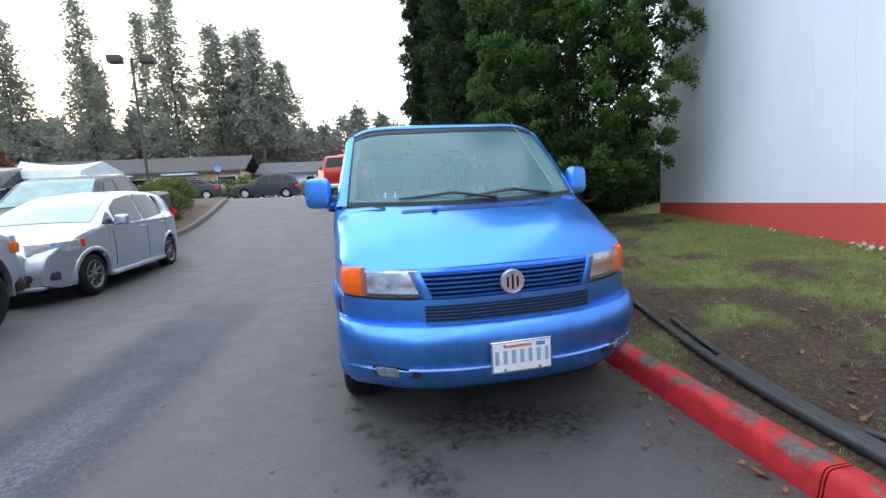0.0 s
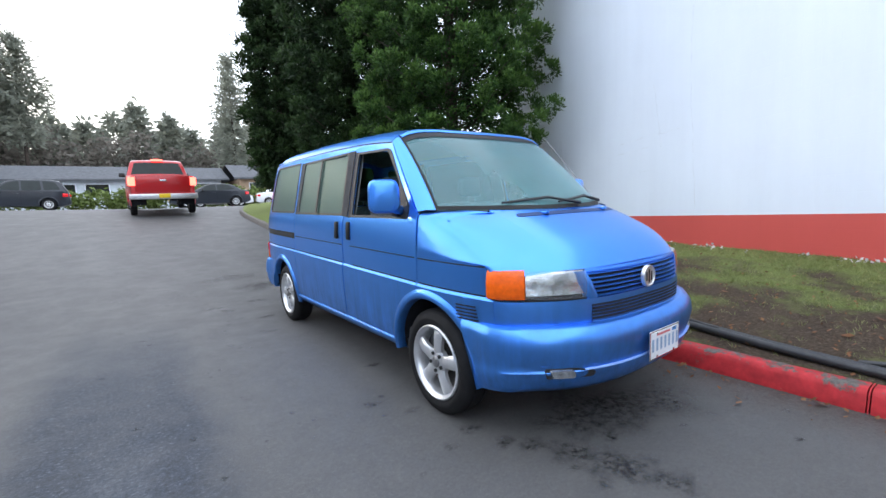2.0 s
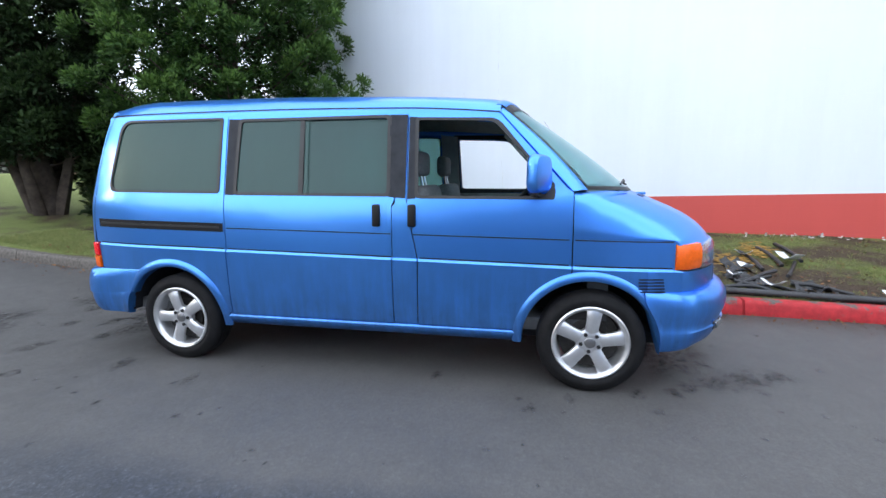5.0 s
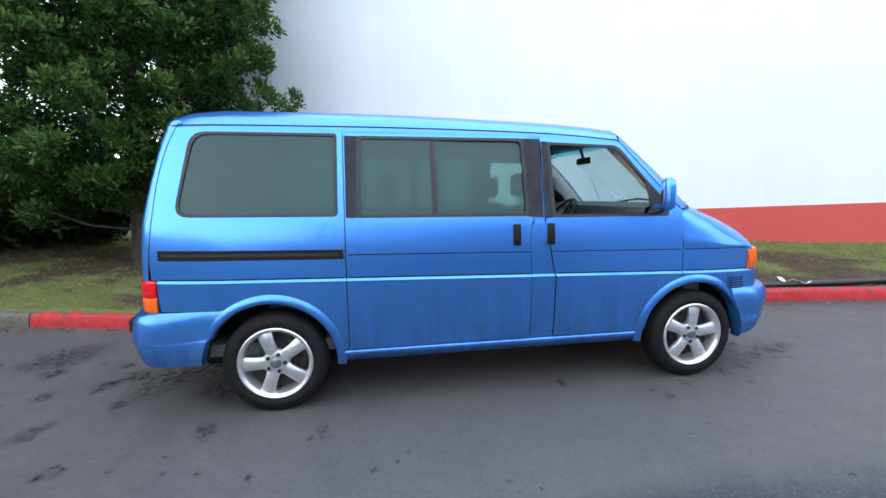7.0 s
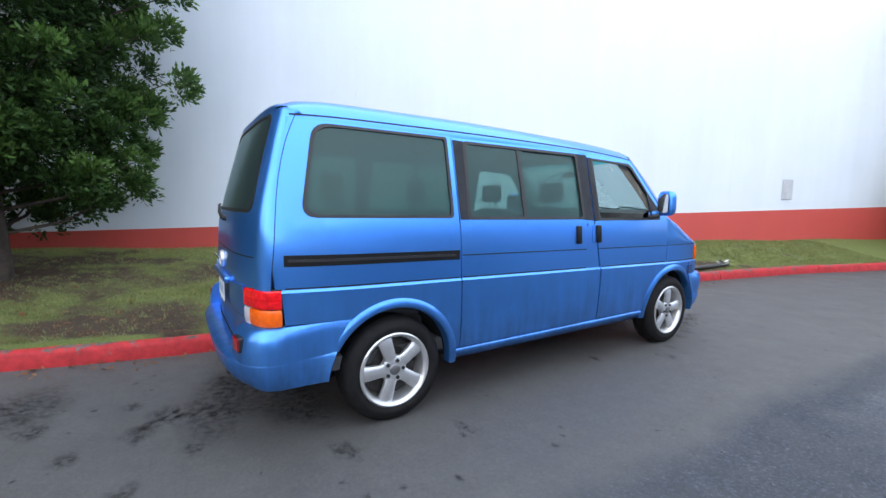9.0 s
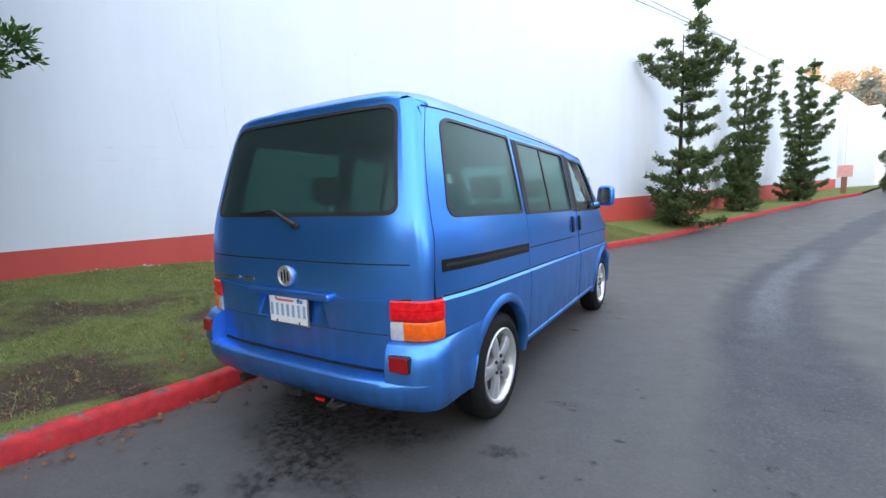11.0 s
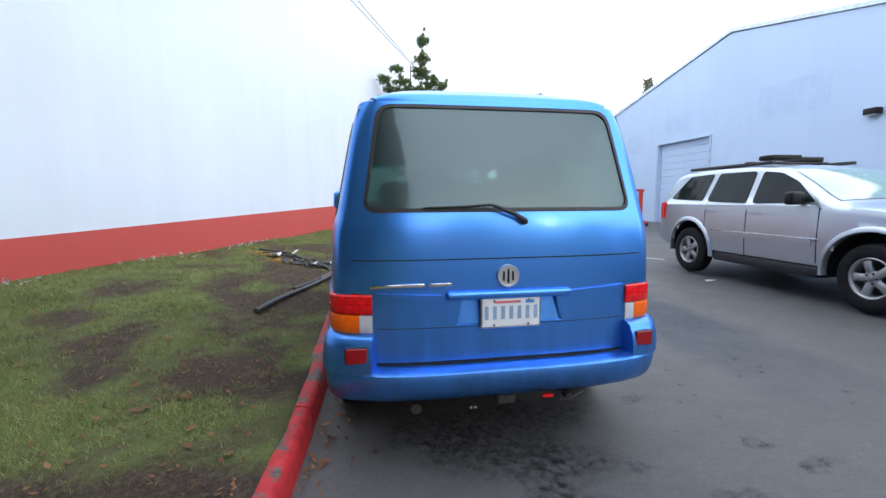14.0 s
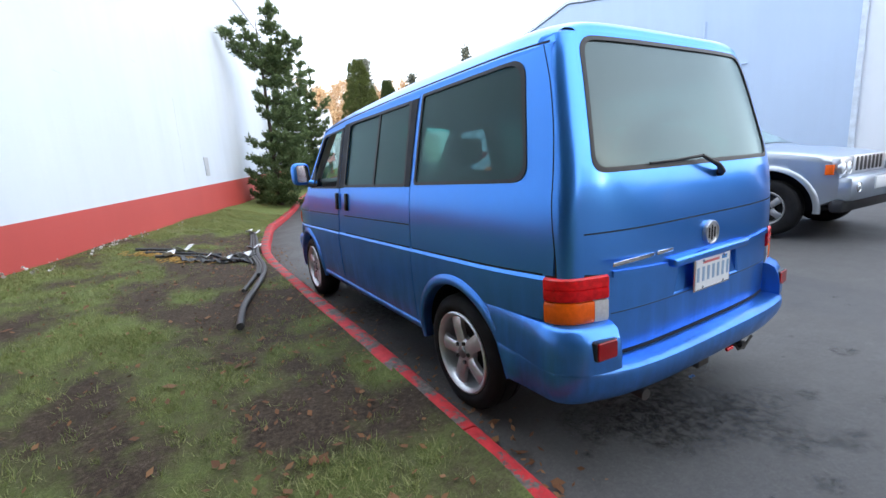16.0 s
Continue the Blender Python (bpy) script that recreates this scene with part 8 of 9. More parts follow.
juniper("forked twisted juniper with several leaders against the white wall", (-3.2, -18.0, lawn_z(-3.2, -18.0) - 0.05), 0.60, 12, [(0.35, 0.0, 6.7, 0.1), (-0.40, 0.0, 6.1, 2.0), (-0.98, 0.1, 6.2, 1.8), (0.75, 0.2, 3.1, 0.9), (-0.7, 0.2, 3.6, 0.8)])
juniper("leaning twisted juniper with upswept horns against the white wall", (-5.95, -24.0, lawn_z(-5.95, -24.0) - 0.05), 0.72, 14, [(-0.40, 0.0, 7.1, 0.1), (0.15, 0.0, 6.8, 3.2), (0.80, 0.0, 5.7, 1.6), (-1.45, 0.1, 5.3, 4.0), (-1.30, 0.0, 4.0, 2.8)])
lumpy_tree("cypress_tree", "dense olive-green columnar cypress by the road's end", g_at(-12.4, -31.0), 9.0, 0.15, [(0, 1.35), (0.4, 1.4), (0.75, 1.05), (0.92, 0.7), (1, 0.35)], 120, 21, LEAF_OLIVE, 0.42, 1100, trunk_r=0.15)
lumpy_tree("cypress_tree", "dense dark conical cypress by the road's end", g_at(-15.2, -31.5), 7.6, 0.15, [(0, 1.3), (0.4, 1.2), (0.75, 0.7), (1, 0.2)], 100, 22, LEAF_MOSS, 0.40, 1100, trunk_r=0.15)
lumpy_tree("shrub", "low dark shrub at the corner of the pale building", g_at(-13.6, -18.6), 0.62, 0.05, [(0, 0.8), (0.5, 0.9), (1, 0.45)], 18, 23, LEAF_DARK, 0.5, 500, trunk_r=0.04, category="shrub")

# tall firs and woods beyond the upper yard
def tall_fir(x, y, height, r, seed, bare, sparse):
    """A tall fir: drooping boughs in ragged tiers, hung with heavy sprays."""
    rng = np.random.default_rng(seed)
    tree = thing("fir_tree", "tall ragged fir beyond the yard's low houses", "tree", Matrix.Translation(g_at(x, y)))
    cs, ds, limbs = [], [], []
    boughs = 120
    for k in range(boughs):
        u = bare + (1 - bare) * (k + rng.uniform(0, 1)) / boughs
        if rng.uniform() < sparse * (1.3 - u):
            continue
        w = (u - bare) / (1 - bare)
        R = r * min(1.0, 0.62 + w * 1.6) * (1 - w) ** 0.62 * rng.uniform(0.45, 1.15) + 0.25
        a = k * 2.39996 + rng.uniform(-0.6, 0.6)
        base = Vector((0, 0, height * u))
        tip = base + Vector((R * math.cos(a), R * math.sin(a), -R * rng.uniform(0.05, 0.4)))
        if k % 3 == 0:
            limbs.append((tuple(base), tuple(tip), 0.07))
        for q in np.linspace(0.15, 1.0, max(3, int(3.2 * R))):
            p = base.lerp(tip, q)
            cs.append((p.x + rng.normal(0, 0.35), p.y + rng.normal(0, 0.35), p.z + 0.12 * R * math.sin(3 * q) + rng.normal(0, 0.25)))
            ds.append((math.cos(a), math.sin(a), -0.15))
    for q in np.linspace(0.93, 1.0, 8):
        cs.append((0, 0, height * q))
        ds.append((0, 0, 1))
    trunk_mesh(tree, height, 0.34, seed, limbs, (0, 0))
    leaf_mesh("crown", blades(np.array(cs), np.array(ds), 0.8, 0.12, 11, 0.45, rng), LEAF_HAZED, tree)


TALL = [(-42, 80, 33, 5.2, 0.1, 0.0), (-36.5, 88, 34, 3.0, 0.3, 0.2), (-29.2, 80, 35, 5.0, 0.25, 0.05), (-23, 82, 30, 4.4, 0.34, 0.2), (-19.4, 84, 29, 4.0, 0.38, 0.2), (-15.8, 80, 28.5, 4.0, 0.38, 0.15), (-12.2, 82, 24, 4.0, 0.40, 0.45), (-52, 78, 29, 5.5, 0.1, 0.0), (14.3, 80, 25, 3.4, 0.3, 0.3), (24, 84, 17, 4.0, 0.2, 0.1), (-62, 84, 27, 5.5, 0.1, 0.0), (-47, 92, 26, 4.5, 0.15, 0.0)]
for k, (x, y, h, r, bare, sparse) in enumerate(TALL):
    tall_fir(x, y, h, r, 40 + k, bare, sparse)


def woods(name, label, rows, seed, leaf, size, kind="stuff"):
    """Far woods as one mesh of many ragged crowns."""
    rng = np.random.default_rng(seed)
    cs, ds = [], []
    for x, y, h, r, pointed in rows:
        n = int(70 * h / 10)
        u = rng.uniform(0.05, 1, n)
        R = r * ((1 - u) ** 0.8 if pointed else np.sqrt(np.maximum(0.03, 1 - (2 * u - 0.9) ** 2))) * rng.uniform(0.4, 1.1, n)
        a = rng.uniform(0, 2 * math.pi, n)
        cs.append(np.stack([x + R * np.cos(a), y + R * np.sin(a), ground(x, y) + h * u], 1))
        ds.append(np.stack([np.cos(a), np.sin(a), np.full(n, 0.1)], 1))
    return tagged(leaf_mesh(name, blades(np.concatenate(cs), np.concatenate(ds), size, size * 0.28, 4, size * 0.5, rng), leaf), label, "woods", kind=kind)


rw = random.Random(7)
woods("far_woods", "dark mixed woods behind the low buildings", [(-95 + 1.9 * k + rw.uniform(-1, 1), 92 + rw.uniform(0, 26), rw.uniform(14, 19), rw.uniform(3, 4.5), rw.random() < 0.75) for k in range(100)] * 4, 31, LEAF_HAZED, 1.0)
# thicket's brown and grey, with far haze painted in as a paler tone
woods("brown_woods", "bare brown and grey thicket behind the low buildings", [(-70 + 1.6 * k + rw.uniform(-1, 1), 84 + rw.uniform(0, 8), rw.uniform(8, 13), rw.uniform(1.5, 3), False) for k in range(60)], 32, foliage_material("hazed_thicket", (0.13, 0.12, 0.105), (0.20, 0.18, 0.155), (0.26, 0.235, 0.20), 0.4), 0.9)
woods("autumn_woods", "sunlit orange and brown autumn woods on the far hill", [(-60 + 1.5 * k + rw.uniform(-1, 1), -112 + rw.uniform(-20, 12), rw.uniform(15, 22), rw.uniform(3, 5), False) for k in range(50)] * 4, 33, LEAF_AUTUMN_LIT, 0.75)
woods("far_firs", "dark firs among the autumn woods", [(-55, -100, 21, 3.5, True), (-44, -104, 25, 4, True), (-31, -104, 17, 3, True), (-24, -95, 16, 4, False), (-62, -85, 25, 3, True)] * 4, 34, LEAF_HAZED, 0.8)
lumpy_tree("autumn_tree", "rusty brown leafless-looking shrub tree beyond the yard", g_at(-37, 46), 8.5, 1.0, [(0, 2.4), (0.5, 3.2), (1, 1.0)], 40, 25, LEAF_RUST, 1.2, 130, trunk_r=0.2)
for x0, n in ((-30, 20),):
    woods("hedge", "unkempt green hedge along the upper yard", [(x0 + 2.2 * k, 38 + rw.uniform(-0.6, 0.6), rw.uniform(1.15, 1.75), 1.7, False) for k in range(n)] * 26, 35 + n, LEAF_HEDGE, 0.3)
for k, (x, y) in enumerate(((-7.0, 11.3), (-7.2, 13.2), (-7.6, 15.4))):
    lumpy_tree("shrub", "small round shrub on the kerbed island", g_at(x, y, 0.1), 0.95, 0.05, [(0, 0.5), (0.5, 0.62), (1, 0.35)], 16, 50 + k, LEAF_HEDGE if k != 1 else LEAF_OLIVE, 0.4, 700, trunk_r=0.03, category="shrub")

# ---- kerbed island in the upper yard ----


def island():
    root = thing("kerb", "grey concrete kerb round a planted island", "kerb", kind="structure")
    line = [(-9.2, 9.6), (-6.9, 9.5), (-6.1, 9.9), (-5.85, 10.6), (-5.75, 12.2), (-5.8, 14), (-6.0, 16), (-6.3, 18.2), (-7.0, 19.4)]
    for a, b in zip(line, line[1:]):
        bm = bmesh.new()
        A, B = Vector((*a, 0)), Vector((*b, 0))
        n = Vector((-(B - A).y, (B - A).x, 0)).normalized()
        rows = [[p + n * d + Vector((0, 0, ground(p.x, p.y) + h)) for d, h in ((0, -0.1), (0.02, 0.12), (0.04, 0.15), (0.16, 0.15), (0.17, -0.1))] for p in (A.lerp(B, 0.01), A.lerp(B, 0.5), A.lerp(B, 0.99))]
        vs = grid_faces(bm, rows)
        bm.faces.new(vs[0])
        bm.faces.new(vs[-1][::-1])
        bmesh.ops.recalc_face_normals(bm, faces=bm.faces[:])
        part("kerb_stone", bm, KERB_GREY, root)
    bm = bmesh.new()
    f = [bm.verts.new((x - 0.1, y, ground(x, y) + 0.12)) for x, y in line[1:]] + [bm.verts.new((x - 2.4, y, ground(x, y) + 0.12)) for x, y in reversed(line[2:])]
    bm.faces.new(f)
    bmesh.ops.triangulate(bm, faces=bm.faces[:])
    tagged(part("island_bed", bm, MULCH), "brown planted bed inside the kerb", "planting bed", kind="structure")


island()

# ---- buildings across the yards ----


def pale_building():
    """Gabled metal building opposite the warehouse."""
    x0, ya, yb, eave, peak = -11.5, -16.0, 1.0, 5.05, 6.85
    g = lambda y: ground(x0, y) - 0.2
    b = thing("building", "pale blue gabled metal building with a roller door", "building")
    bm = bmesh.new()
    ym = (ya + yb) / 2
    prof = [(ya, g(ya)), (-10.95, g(ya)), (-10.95, 3.58), (-8.2, 3.58), (-8.2, g(ya)), (yb, g(yb)), (yb, eave), (ym, peak), (ya, eave)]
    f = [bm.verts.new((x0, y, z)) for y, z in prof]
    h = [bm.verts.new((x0 - 0.25, y, z)) for y, z in prof]
    bm.faces.new(f)
    bm.faces.new(h[::-1])
    for k in range(len(f)):
        bm.faces.new((f[k - 1], f[k], h[k], h[k - 1]))
    for ys in (ya, yb):
        q = [bm.verts.new(p) for p in ((x0 - 0.25, ys, g(ys)), (x0 - 24, ys, g(ys)), (x0 - 24, ys, eave), (x0 - 0.25, ys, eave))]
        bm.faces.new(q)
    bmesh.ops.recalc_face_normals(bm, faces=bm.faces[:])
    part("wall", bm, WALL_BLUE, b)
    for y1, y2 in ((ya - 0.25, ym), (yb + 0.25, ym)):
        bm = bmesh.new()
        e = eave - 0.06
        rows = [[(x, y1, e + dz), (x, y2, peak + 0.04 + dz)] for x, dz in ((x0 + 0.05, 0.0), (x0 + 0.05, 0.12), (x0 - 24, 0.12), (x0 - 24, 0.0))]
        vs = grid_faces(bm, rows + [rows[0]])
        bmesh.ops.recalc_face_normals(bm, faces=bm.faces[:])
        part("roof", bm, simple("pale_roof_edge", (0.62, 0.70, 0.80), 0.5) if "pale_roof_edge" not in bpy.data.materials else bpy.data.materials["pale_roof_edge"], b)
    # roller door of separate slats
    d = new("roller_door")
    d.parent = b
    tagged(d, "pale ribbed roller door")
    z = g(-9)
    while z < 3.5:
        bm = bmesh.new()
        box(bm, (x0 - 0.16, -10.93, z), (x0 - 0.12, -8.22, z + 0.265), 0.012, 1)
        part("slat", bm, WALL_BLUE, d)
        z += 0.27
    for lo, hi in (((x0 - 0.01, -11.05, 3.58), (x0 + 0.05, -8.1, 3.63)), ((x0 - 0.01, -11.05, 0), (x0 + 0.03, -10.95, 3.58)), ((x0 - 0.01, -8.2, 0), (x0 + 0.03, -8.1, 3.58))):
        bm = bmesh.new()
        box(bm, lo, hi, 0.006, 1)
        part("door_frame", bm, simple("door_frame_grey", (0.40, 0.50, 0.64), 0.5) if "door_frame_grey" not in bpy.data.materials else bpy.data.materials["door_frame_grey"], b)
    for y, zz in ((-3.0, 3.42), (-14.1, 3.1)):
        bm = bmesh.new()
        box(bm, (x0 - 0.005, y - 0.16, zz - 0.08), (x0 + 0.20, y + 0.16, zz + 0.08), 0.03, 2)
        smooth(bm)
        l = part("wall_lamp", bm, GLOSS_BLACK, b, "dark wall-mounted lamp")
        bm = bmesh.new()
        box(bm, (x0 + 0.04, y - 0.12, zz - 0.095), (x0 + 0.18, y + 0.12, zz - 0.078), 0.003, 1)
        part("lamp_glass", bm, LENS_WHITE, l)
    bm = bmesh.new()
    tube(bm, [(x0 + 0.02, -2.8, 3.40), (x0 + 0.02, -1.7, 3.46), (x0 + 0.02, -1.3, 3.46)], 0.018, 6)
    tube(bm, [(x0 + 0.02, -2.45, 0.2), (x0 + 0.02, -2.45, 4.8)], 0.035, 8)
    tube(bm, [(x0 + 0.02, -1.7, 0.2), (x0 + 0.02, -1.7, 3.46)], 0.02, 6)
    part("conduit", bm, WALL_BLUE, b, "painted conduit on the wall")
    bm = bmesh.new()
    box(bm, (x0 - 0.01, yb - 0.06, g(yb)), (x0 + 0.035, yb + 0.05, eave + 0.1), 0.008, 1)
    part("corner_trim", bm, bpy.data.materials["pale_roof_edge"], b, "pale corner trim")
    # squares where old signs were painted over
    patch = simple("overpainted_patch", (0.42, 0.545, 0.73), 0.6, 0, 0.06, 3)
    for ya_, yb_, za_, zb_ in ((-6.3, -4.1, 3.75, 4.75), (-10.6, -9.2, 3.95, 4.6), (-13.2, -12.2, 3.4, 4.2)):
        bm = bmesh.new()
        box(bm, (x0 - 0.01, ya_, za_), (x0 + 0.004, yb_, zb_), 0.0, 1)
        part("paint_patch", bm, patch, b, "slightly darker overpainted square")
    c = thing("building", "plain white building beside the pale blue one", "building")
    bm = bmesh.new()
    box(bm, (x0 - 20, yb + 0.02, -0.5), (x0 - 0.04, 4.5, 5.6), 0.02, 1)
    part("wall", bm, WALL_WHITE, c)
    bm = bmesh.new()
    box(bm, (x0 - 0.05, 1.6, 3.7), (x0 + 0.14, 2.0, 3.86), 0.02, 1)
    part("wall_lamp", bm, GLOSS_BLACK, c, "dark wall-mounted lamp")
    # red kerb before it
    bm = bmesh.new()
    box(bm, (-10.6, 1.5, 0.1), (-10.4, 5.5, 0.42), 0.03, 2)
    tagged(part("kerb_far", bm, KERB_RED), "red painted kerb by the white building", "kerb", kind="structure")


pale_building()


def low_house(label, x0, x1, y, depth, wall_h, roof_h, wall, roof, seed):
    rng = random.Random(seed)
    h = thing("house", label, "building", Matrix.Translation((0, 0, ground((x0 + x1) / 2, y) + 1.0)))
    bm = bmesh.new()
    box(bm, (x0, y, -1.5), (x1, y + depth, wall_h), 0.0, 1)
    part("wall", bm, wall, h)
    bm = bmesh.new()
    e = 0.9
    rows = [[(x0 - e, y - e, wall_h - 0.1), (x1 + e, y - e, wall_h - 0.1)], [(x0 - e, y - e, wall_h + 0.12), (x1 + e, y - e, wall_h + 0.12)], [(x0 - e, y + depth / 2, wall_h + roof_h), (x1 + e, y + depth / 2, wall_h + roof_h)], [(x0 - e, y + depth + e, wall_h), (x1 + e, y + depth + e, wall_h)]]
    grid_faces(bm, rows)
    bmesh.ops.recalc_face_normals(bm, faces=bm.faces[:])
    part("roof", bm, roof, h)
    x = x0 + 1.2
    while x < x1 - 2:
        w = rng.uniform(1.0, 2.4)
        win = new("window")
        win.parent = h
        bm = bmesh.new()
        box(bm, (x - 0.08, y - 0.05, 0.82), (x + w + 0.08, y + 0.02, 2.28), 0.0, 1)
        part("frame", bm, WALL_WHITE, win)
        bm = bmesh.new()
        box(bm, (x, y - 0.07, 0.9), (x + w, y - 0.045, 2.2), 0.0, 1)
        part("pane", bm, CAR_GLASS, win)
        x += w + rng.uniform(0.8, 2.6)
    return h


TAN = simple("tan_siding", (0.34, 0.24, 0.16), 0.85, 0, 0.2, 2)
PALE_SIDING = simple("pale_siding", (0.5, 0.55, 0.6), 0.8, 0, 0.15, 2)
SHINGLE = simple("brown_shingles", (0.07, 0.066, 0.066), 0.9, 0, 0.3, 3, 0.6, 12)
SHINGLE_GREY = simple("grey_shingles", (0.085, 0.09, 0.10), 0.9, 0, 0.3, 3, 0.6, 12)
tan_house = low_house("long low tan house with a brown shingle roof", -50, -15.5, 60, 9, 2.9, 2.4, TAN, SHINGLE, 1)
AWNING = simple("pale_blue_awning", (0.42, 0.56, 0.66), 0.6)
for xa, xb in ((-24.6, -20.6), (-33, -28)):
    bm = bmesh.new()
    box(bm, (xa, 58.6, 2.55), (xb, 60.0, 2.72), 0.02, 1)
    part("awning", bm, AWNING, tan_house, "pale blue flat awning")
low_house("long low pale house with a grey shingle roof", -13.5, 9, 64, 9, 2.7, 2.0, PALE_SIDING, SHINGLE_GREY, 2)
low_house("low tan house with a grey shingle roof", 11, 36, 62, 9, 2.8, 2.2, TAN, SHINGLE_GREY, 3)
low_house("low tan house with a brown roof beyond the warehouse corner", 38, 70, 50, 9, 2.8, 2.0, TAN, SHINGLE, 4)

far_shed = thing("shed", "small cream shed with a grey garage door", "building")
bm = bmesh.new()
gz = ground(-22, -46)
prof = [(-29.0, gz - 0.5), (-18.2, gz - 0.5), (-18.2, 6.7), (-20.5, 7.05), (-29.0, 5.1)]
fa = [bm.verts.new((x, -46, z)) for x, z in prof]
fb = [bm.verts.new((x, -58, z)) for x, z in prof]
bm.faces.new(fa)
bm.faces.new(fb[::-1])
for k in range(5):
    bm.faces.new((fa[k - 1], fa[k], fb[k], fb[k - 1]))
bmesh.ops.recalc_face_normals(bm, faces=bm.faces[:])
part("wall", bm, simple("cream_wall", (0.72, 0.72, 0.66), 0.7), far_shed)
bm = bmesh.new()
box(bm, (-25.84, -45.99, gz), (-23.32, -45.93, 4.3), 0.01, 1)
garage = part("garage_door", bm, simple("grey_door", (0.42, 0.44, 0.45), 0.6), far_shed)
for k in range(4):
    bm = bmesh.new()
    box(bm, (-25.80, -45.93, gz + 0.05 + k * 0.63), (-23.36, -45.90, gz + 0.64 + k * 0.63), 0.01, 1)
    part("door_panel", bm, simple("grey_door", (0.42, 0.44, 0.45), 0.6), garage)
for lo, hi in (((-26.02, gz), (-25.86, 4.48)), ((-23.30, gz), (-23.14, 4.48)), ((-25.86, 4.32), (-23.30, 4.48))):
    bm = bmesh.new()
    box(bm, (lo[0], -45.99, lo[1]), (hi[0], -45.88, hi[1]), 0.01, 1)
    part("door_trim", bm, simple("white_trim", (0.78, 0.78, 0.76), 0.6), far_shed)

# ---- street furniture ----


def street_lamp(x, y, h):
    z = ground(x, y)
    l = thing("street_lamp", "tall two-headed parking lot lamp", "street lamp", Matrix.Translation((x, y, z)))
    bm = bmesh.new()
    tube(bm, [(0, 0, -0.1), (0, 0, h)], [0.11, 0.07], 10)
    part("pole", bm, DARK_METAL, l)
    for s in (-1, 1):
        bm = bmesh.new()
        tube(bm, [(0, 0, h - 0.1), (s * 0.6, 0, h + 0.05)], 0.04, 6)
        part("arm", bm, DARK_METAL, l)
        bm = bmesh.new()
        box(bm, (s * 0.95 - 0.42, -0.3, h - 0.32), (s * 0.95 + 0.42, 0.3, h + 0.18), 0.06, 2)
        smooth(bm)
        part("lamp_head", bm, DARK_METAL, l)


street_lamp(-14.3, 30.0, 9.3)


def traffic_barrel(x, y):
    z = ground(x, y)
    b = thing("traffic_barrel", "orange traffic barrel with a white label", "traffic barrel", Matrix.Translation((x, y, z)))
    org = simple("orange_plastic", (0.75, 0.14, 0.03), 0.5, 0, 0.2, 8)
    bm = bmesh.new()
    rows = [(0.0, 0.34), (0.05, 0.34), (0.06, 0.27), (0.35, 0.26), (0.36, 0.245), (0.62, 0.235), (0.63, 0.22), (0.88, 0.20), (0.92, 0.12), (0.92, 0.001)]
    lathe(bm, rows, 24, Matrix.Rotation(radians(-90), 4, "Y"))
    bmesh.ops.recalc_face_normals(bm, faces=bm.faces[:])
    smooth(bm, 40)
    part("body", bm, org, b)
    bm = bmesh.new()
    box(bm, (-0.12, 0.235, 0.45), (0.12, 0.262, 0.78), 0.004, 1)
    part("label", bm, PLATE, b, "white worn label")


traffic_barrel(-8.55, -8.9)


def hoist(x, y):
    z = ground(x, y)
    h = thing("engine_hoist", "red and orange steel hoist standing on castors", "hoist", Matrix.Translation((x, y, z)))
    red = simple("red_steel", (0.55, 0.05, 0.03), 0.45, 0.1, 0.2, 8)
    for nm, lo, hi in (("base_leg", (-0.5, -0.45, 0.1), (0.9, -0.37, 0.18)), ("base_leg", (-0.5, 0.37, 0.1), (0.9, 0.45, 0.18)), ("crossbar", (-0.5, -0.45, 0.1), (-0.42, 0.45, 0.18)), ("mast", (-0.5, -0.06, 0.1), (-0.38, 0.06, 1.45)), ("boom", (-0.55, -0.05, 1.36), (0.7, 0.05, 1.46)), ("boom_end", (0.5, -0.05, 1.2), (0.7, 0.05, 1.4))):
        bm = bmesh.new()
        box(bm, lo, hi, 0.01, 1)
        part(nm, bm, red, h)
    bm = bmesh.new()
    tube(bm, [(-0.36, 0, 0.6), (0.1, 0, 1.36)], 0.05, 8)
    part("ram", bm, CHROME, h, "steel ram")
    for px, py in ((-0.46, -0.41), (-0.46, 0.41), (0.86, -0.41), (0.86, 0.41)):
        bm = bmesh.new()
        cyl(bm, (px, py - 0.03, 0.05), (px, py + 0.03, 0.05), 0.05, 0.05, 12)
        part("castor", bm, BLACK, h)


hoist(-9.6, -9.9)


def road_sign(x, y):
    s = thing("road_sign", "small red and white sign on a brown post", "sign", Matrix.Translation(g_at(x, y)))
    bm = bmesh.new()
    box(bm, (-0.12, -0.12, -0.2), (0.12, 0.12, 1.3), 0.01, 1)
    part("post", bm, simple("brown_post", (0.22, 0.10, 0.06), 0.8), s)
    bm = bmesh.new()
    box(bm, (-0.35, 0.10, 1.1), (0.35, 0.15, 1.8), 0.01, 1)
    part("panel", bm, simple("pale_red_panel", (0.65, 0.32, 0.30), 0.5), s)


road_sign(-9.0, -30.2)
ps = thing("parking_sign", "small blue disc sign on a thin grey post", "sign", Matrix.Translation(g_at(-9.6, 29.0)))
bm = bmesh.new()
tube(bm, [(0, 0, -0.1), (0, 0, 2.2)], 0.035, 8)
part("post", bm, DARK_METAL, ps)
bm = bmesh.new()
cyl(bm, (0, -0.05, 2.0), (0, -0.075, 2.0), 0.22, 0.22, 24)
part("panel", bm, simple("sign_blue", (0.16, 0.27, 0.55), 0.5), ps, "blue round panel")
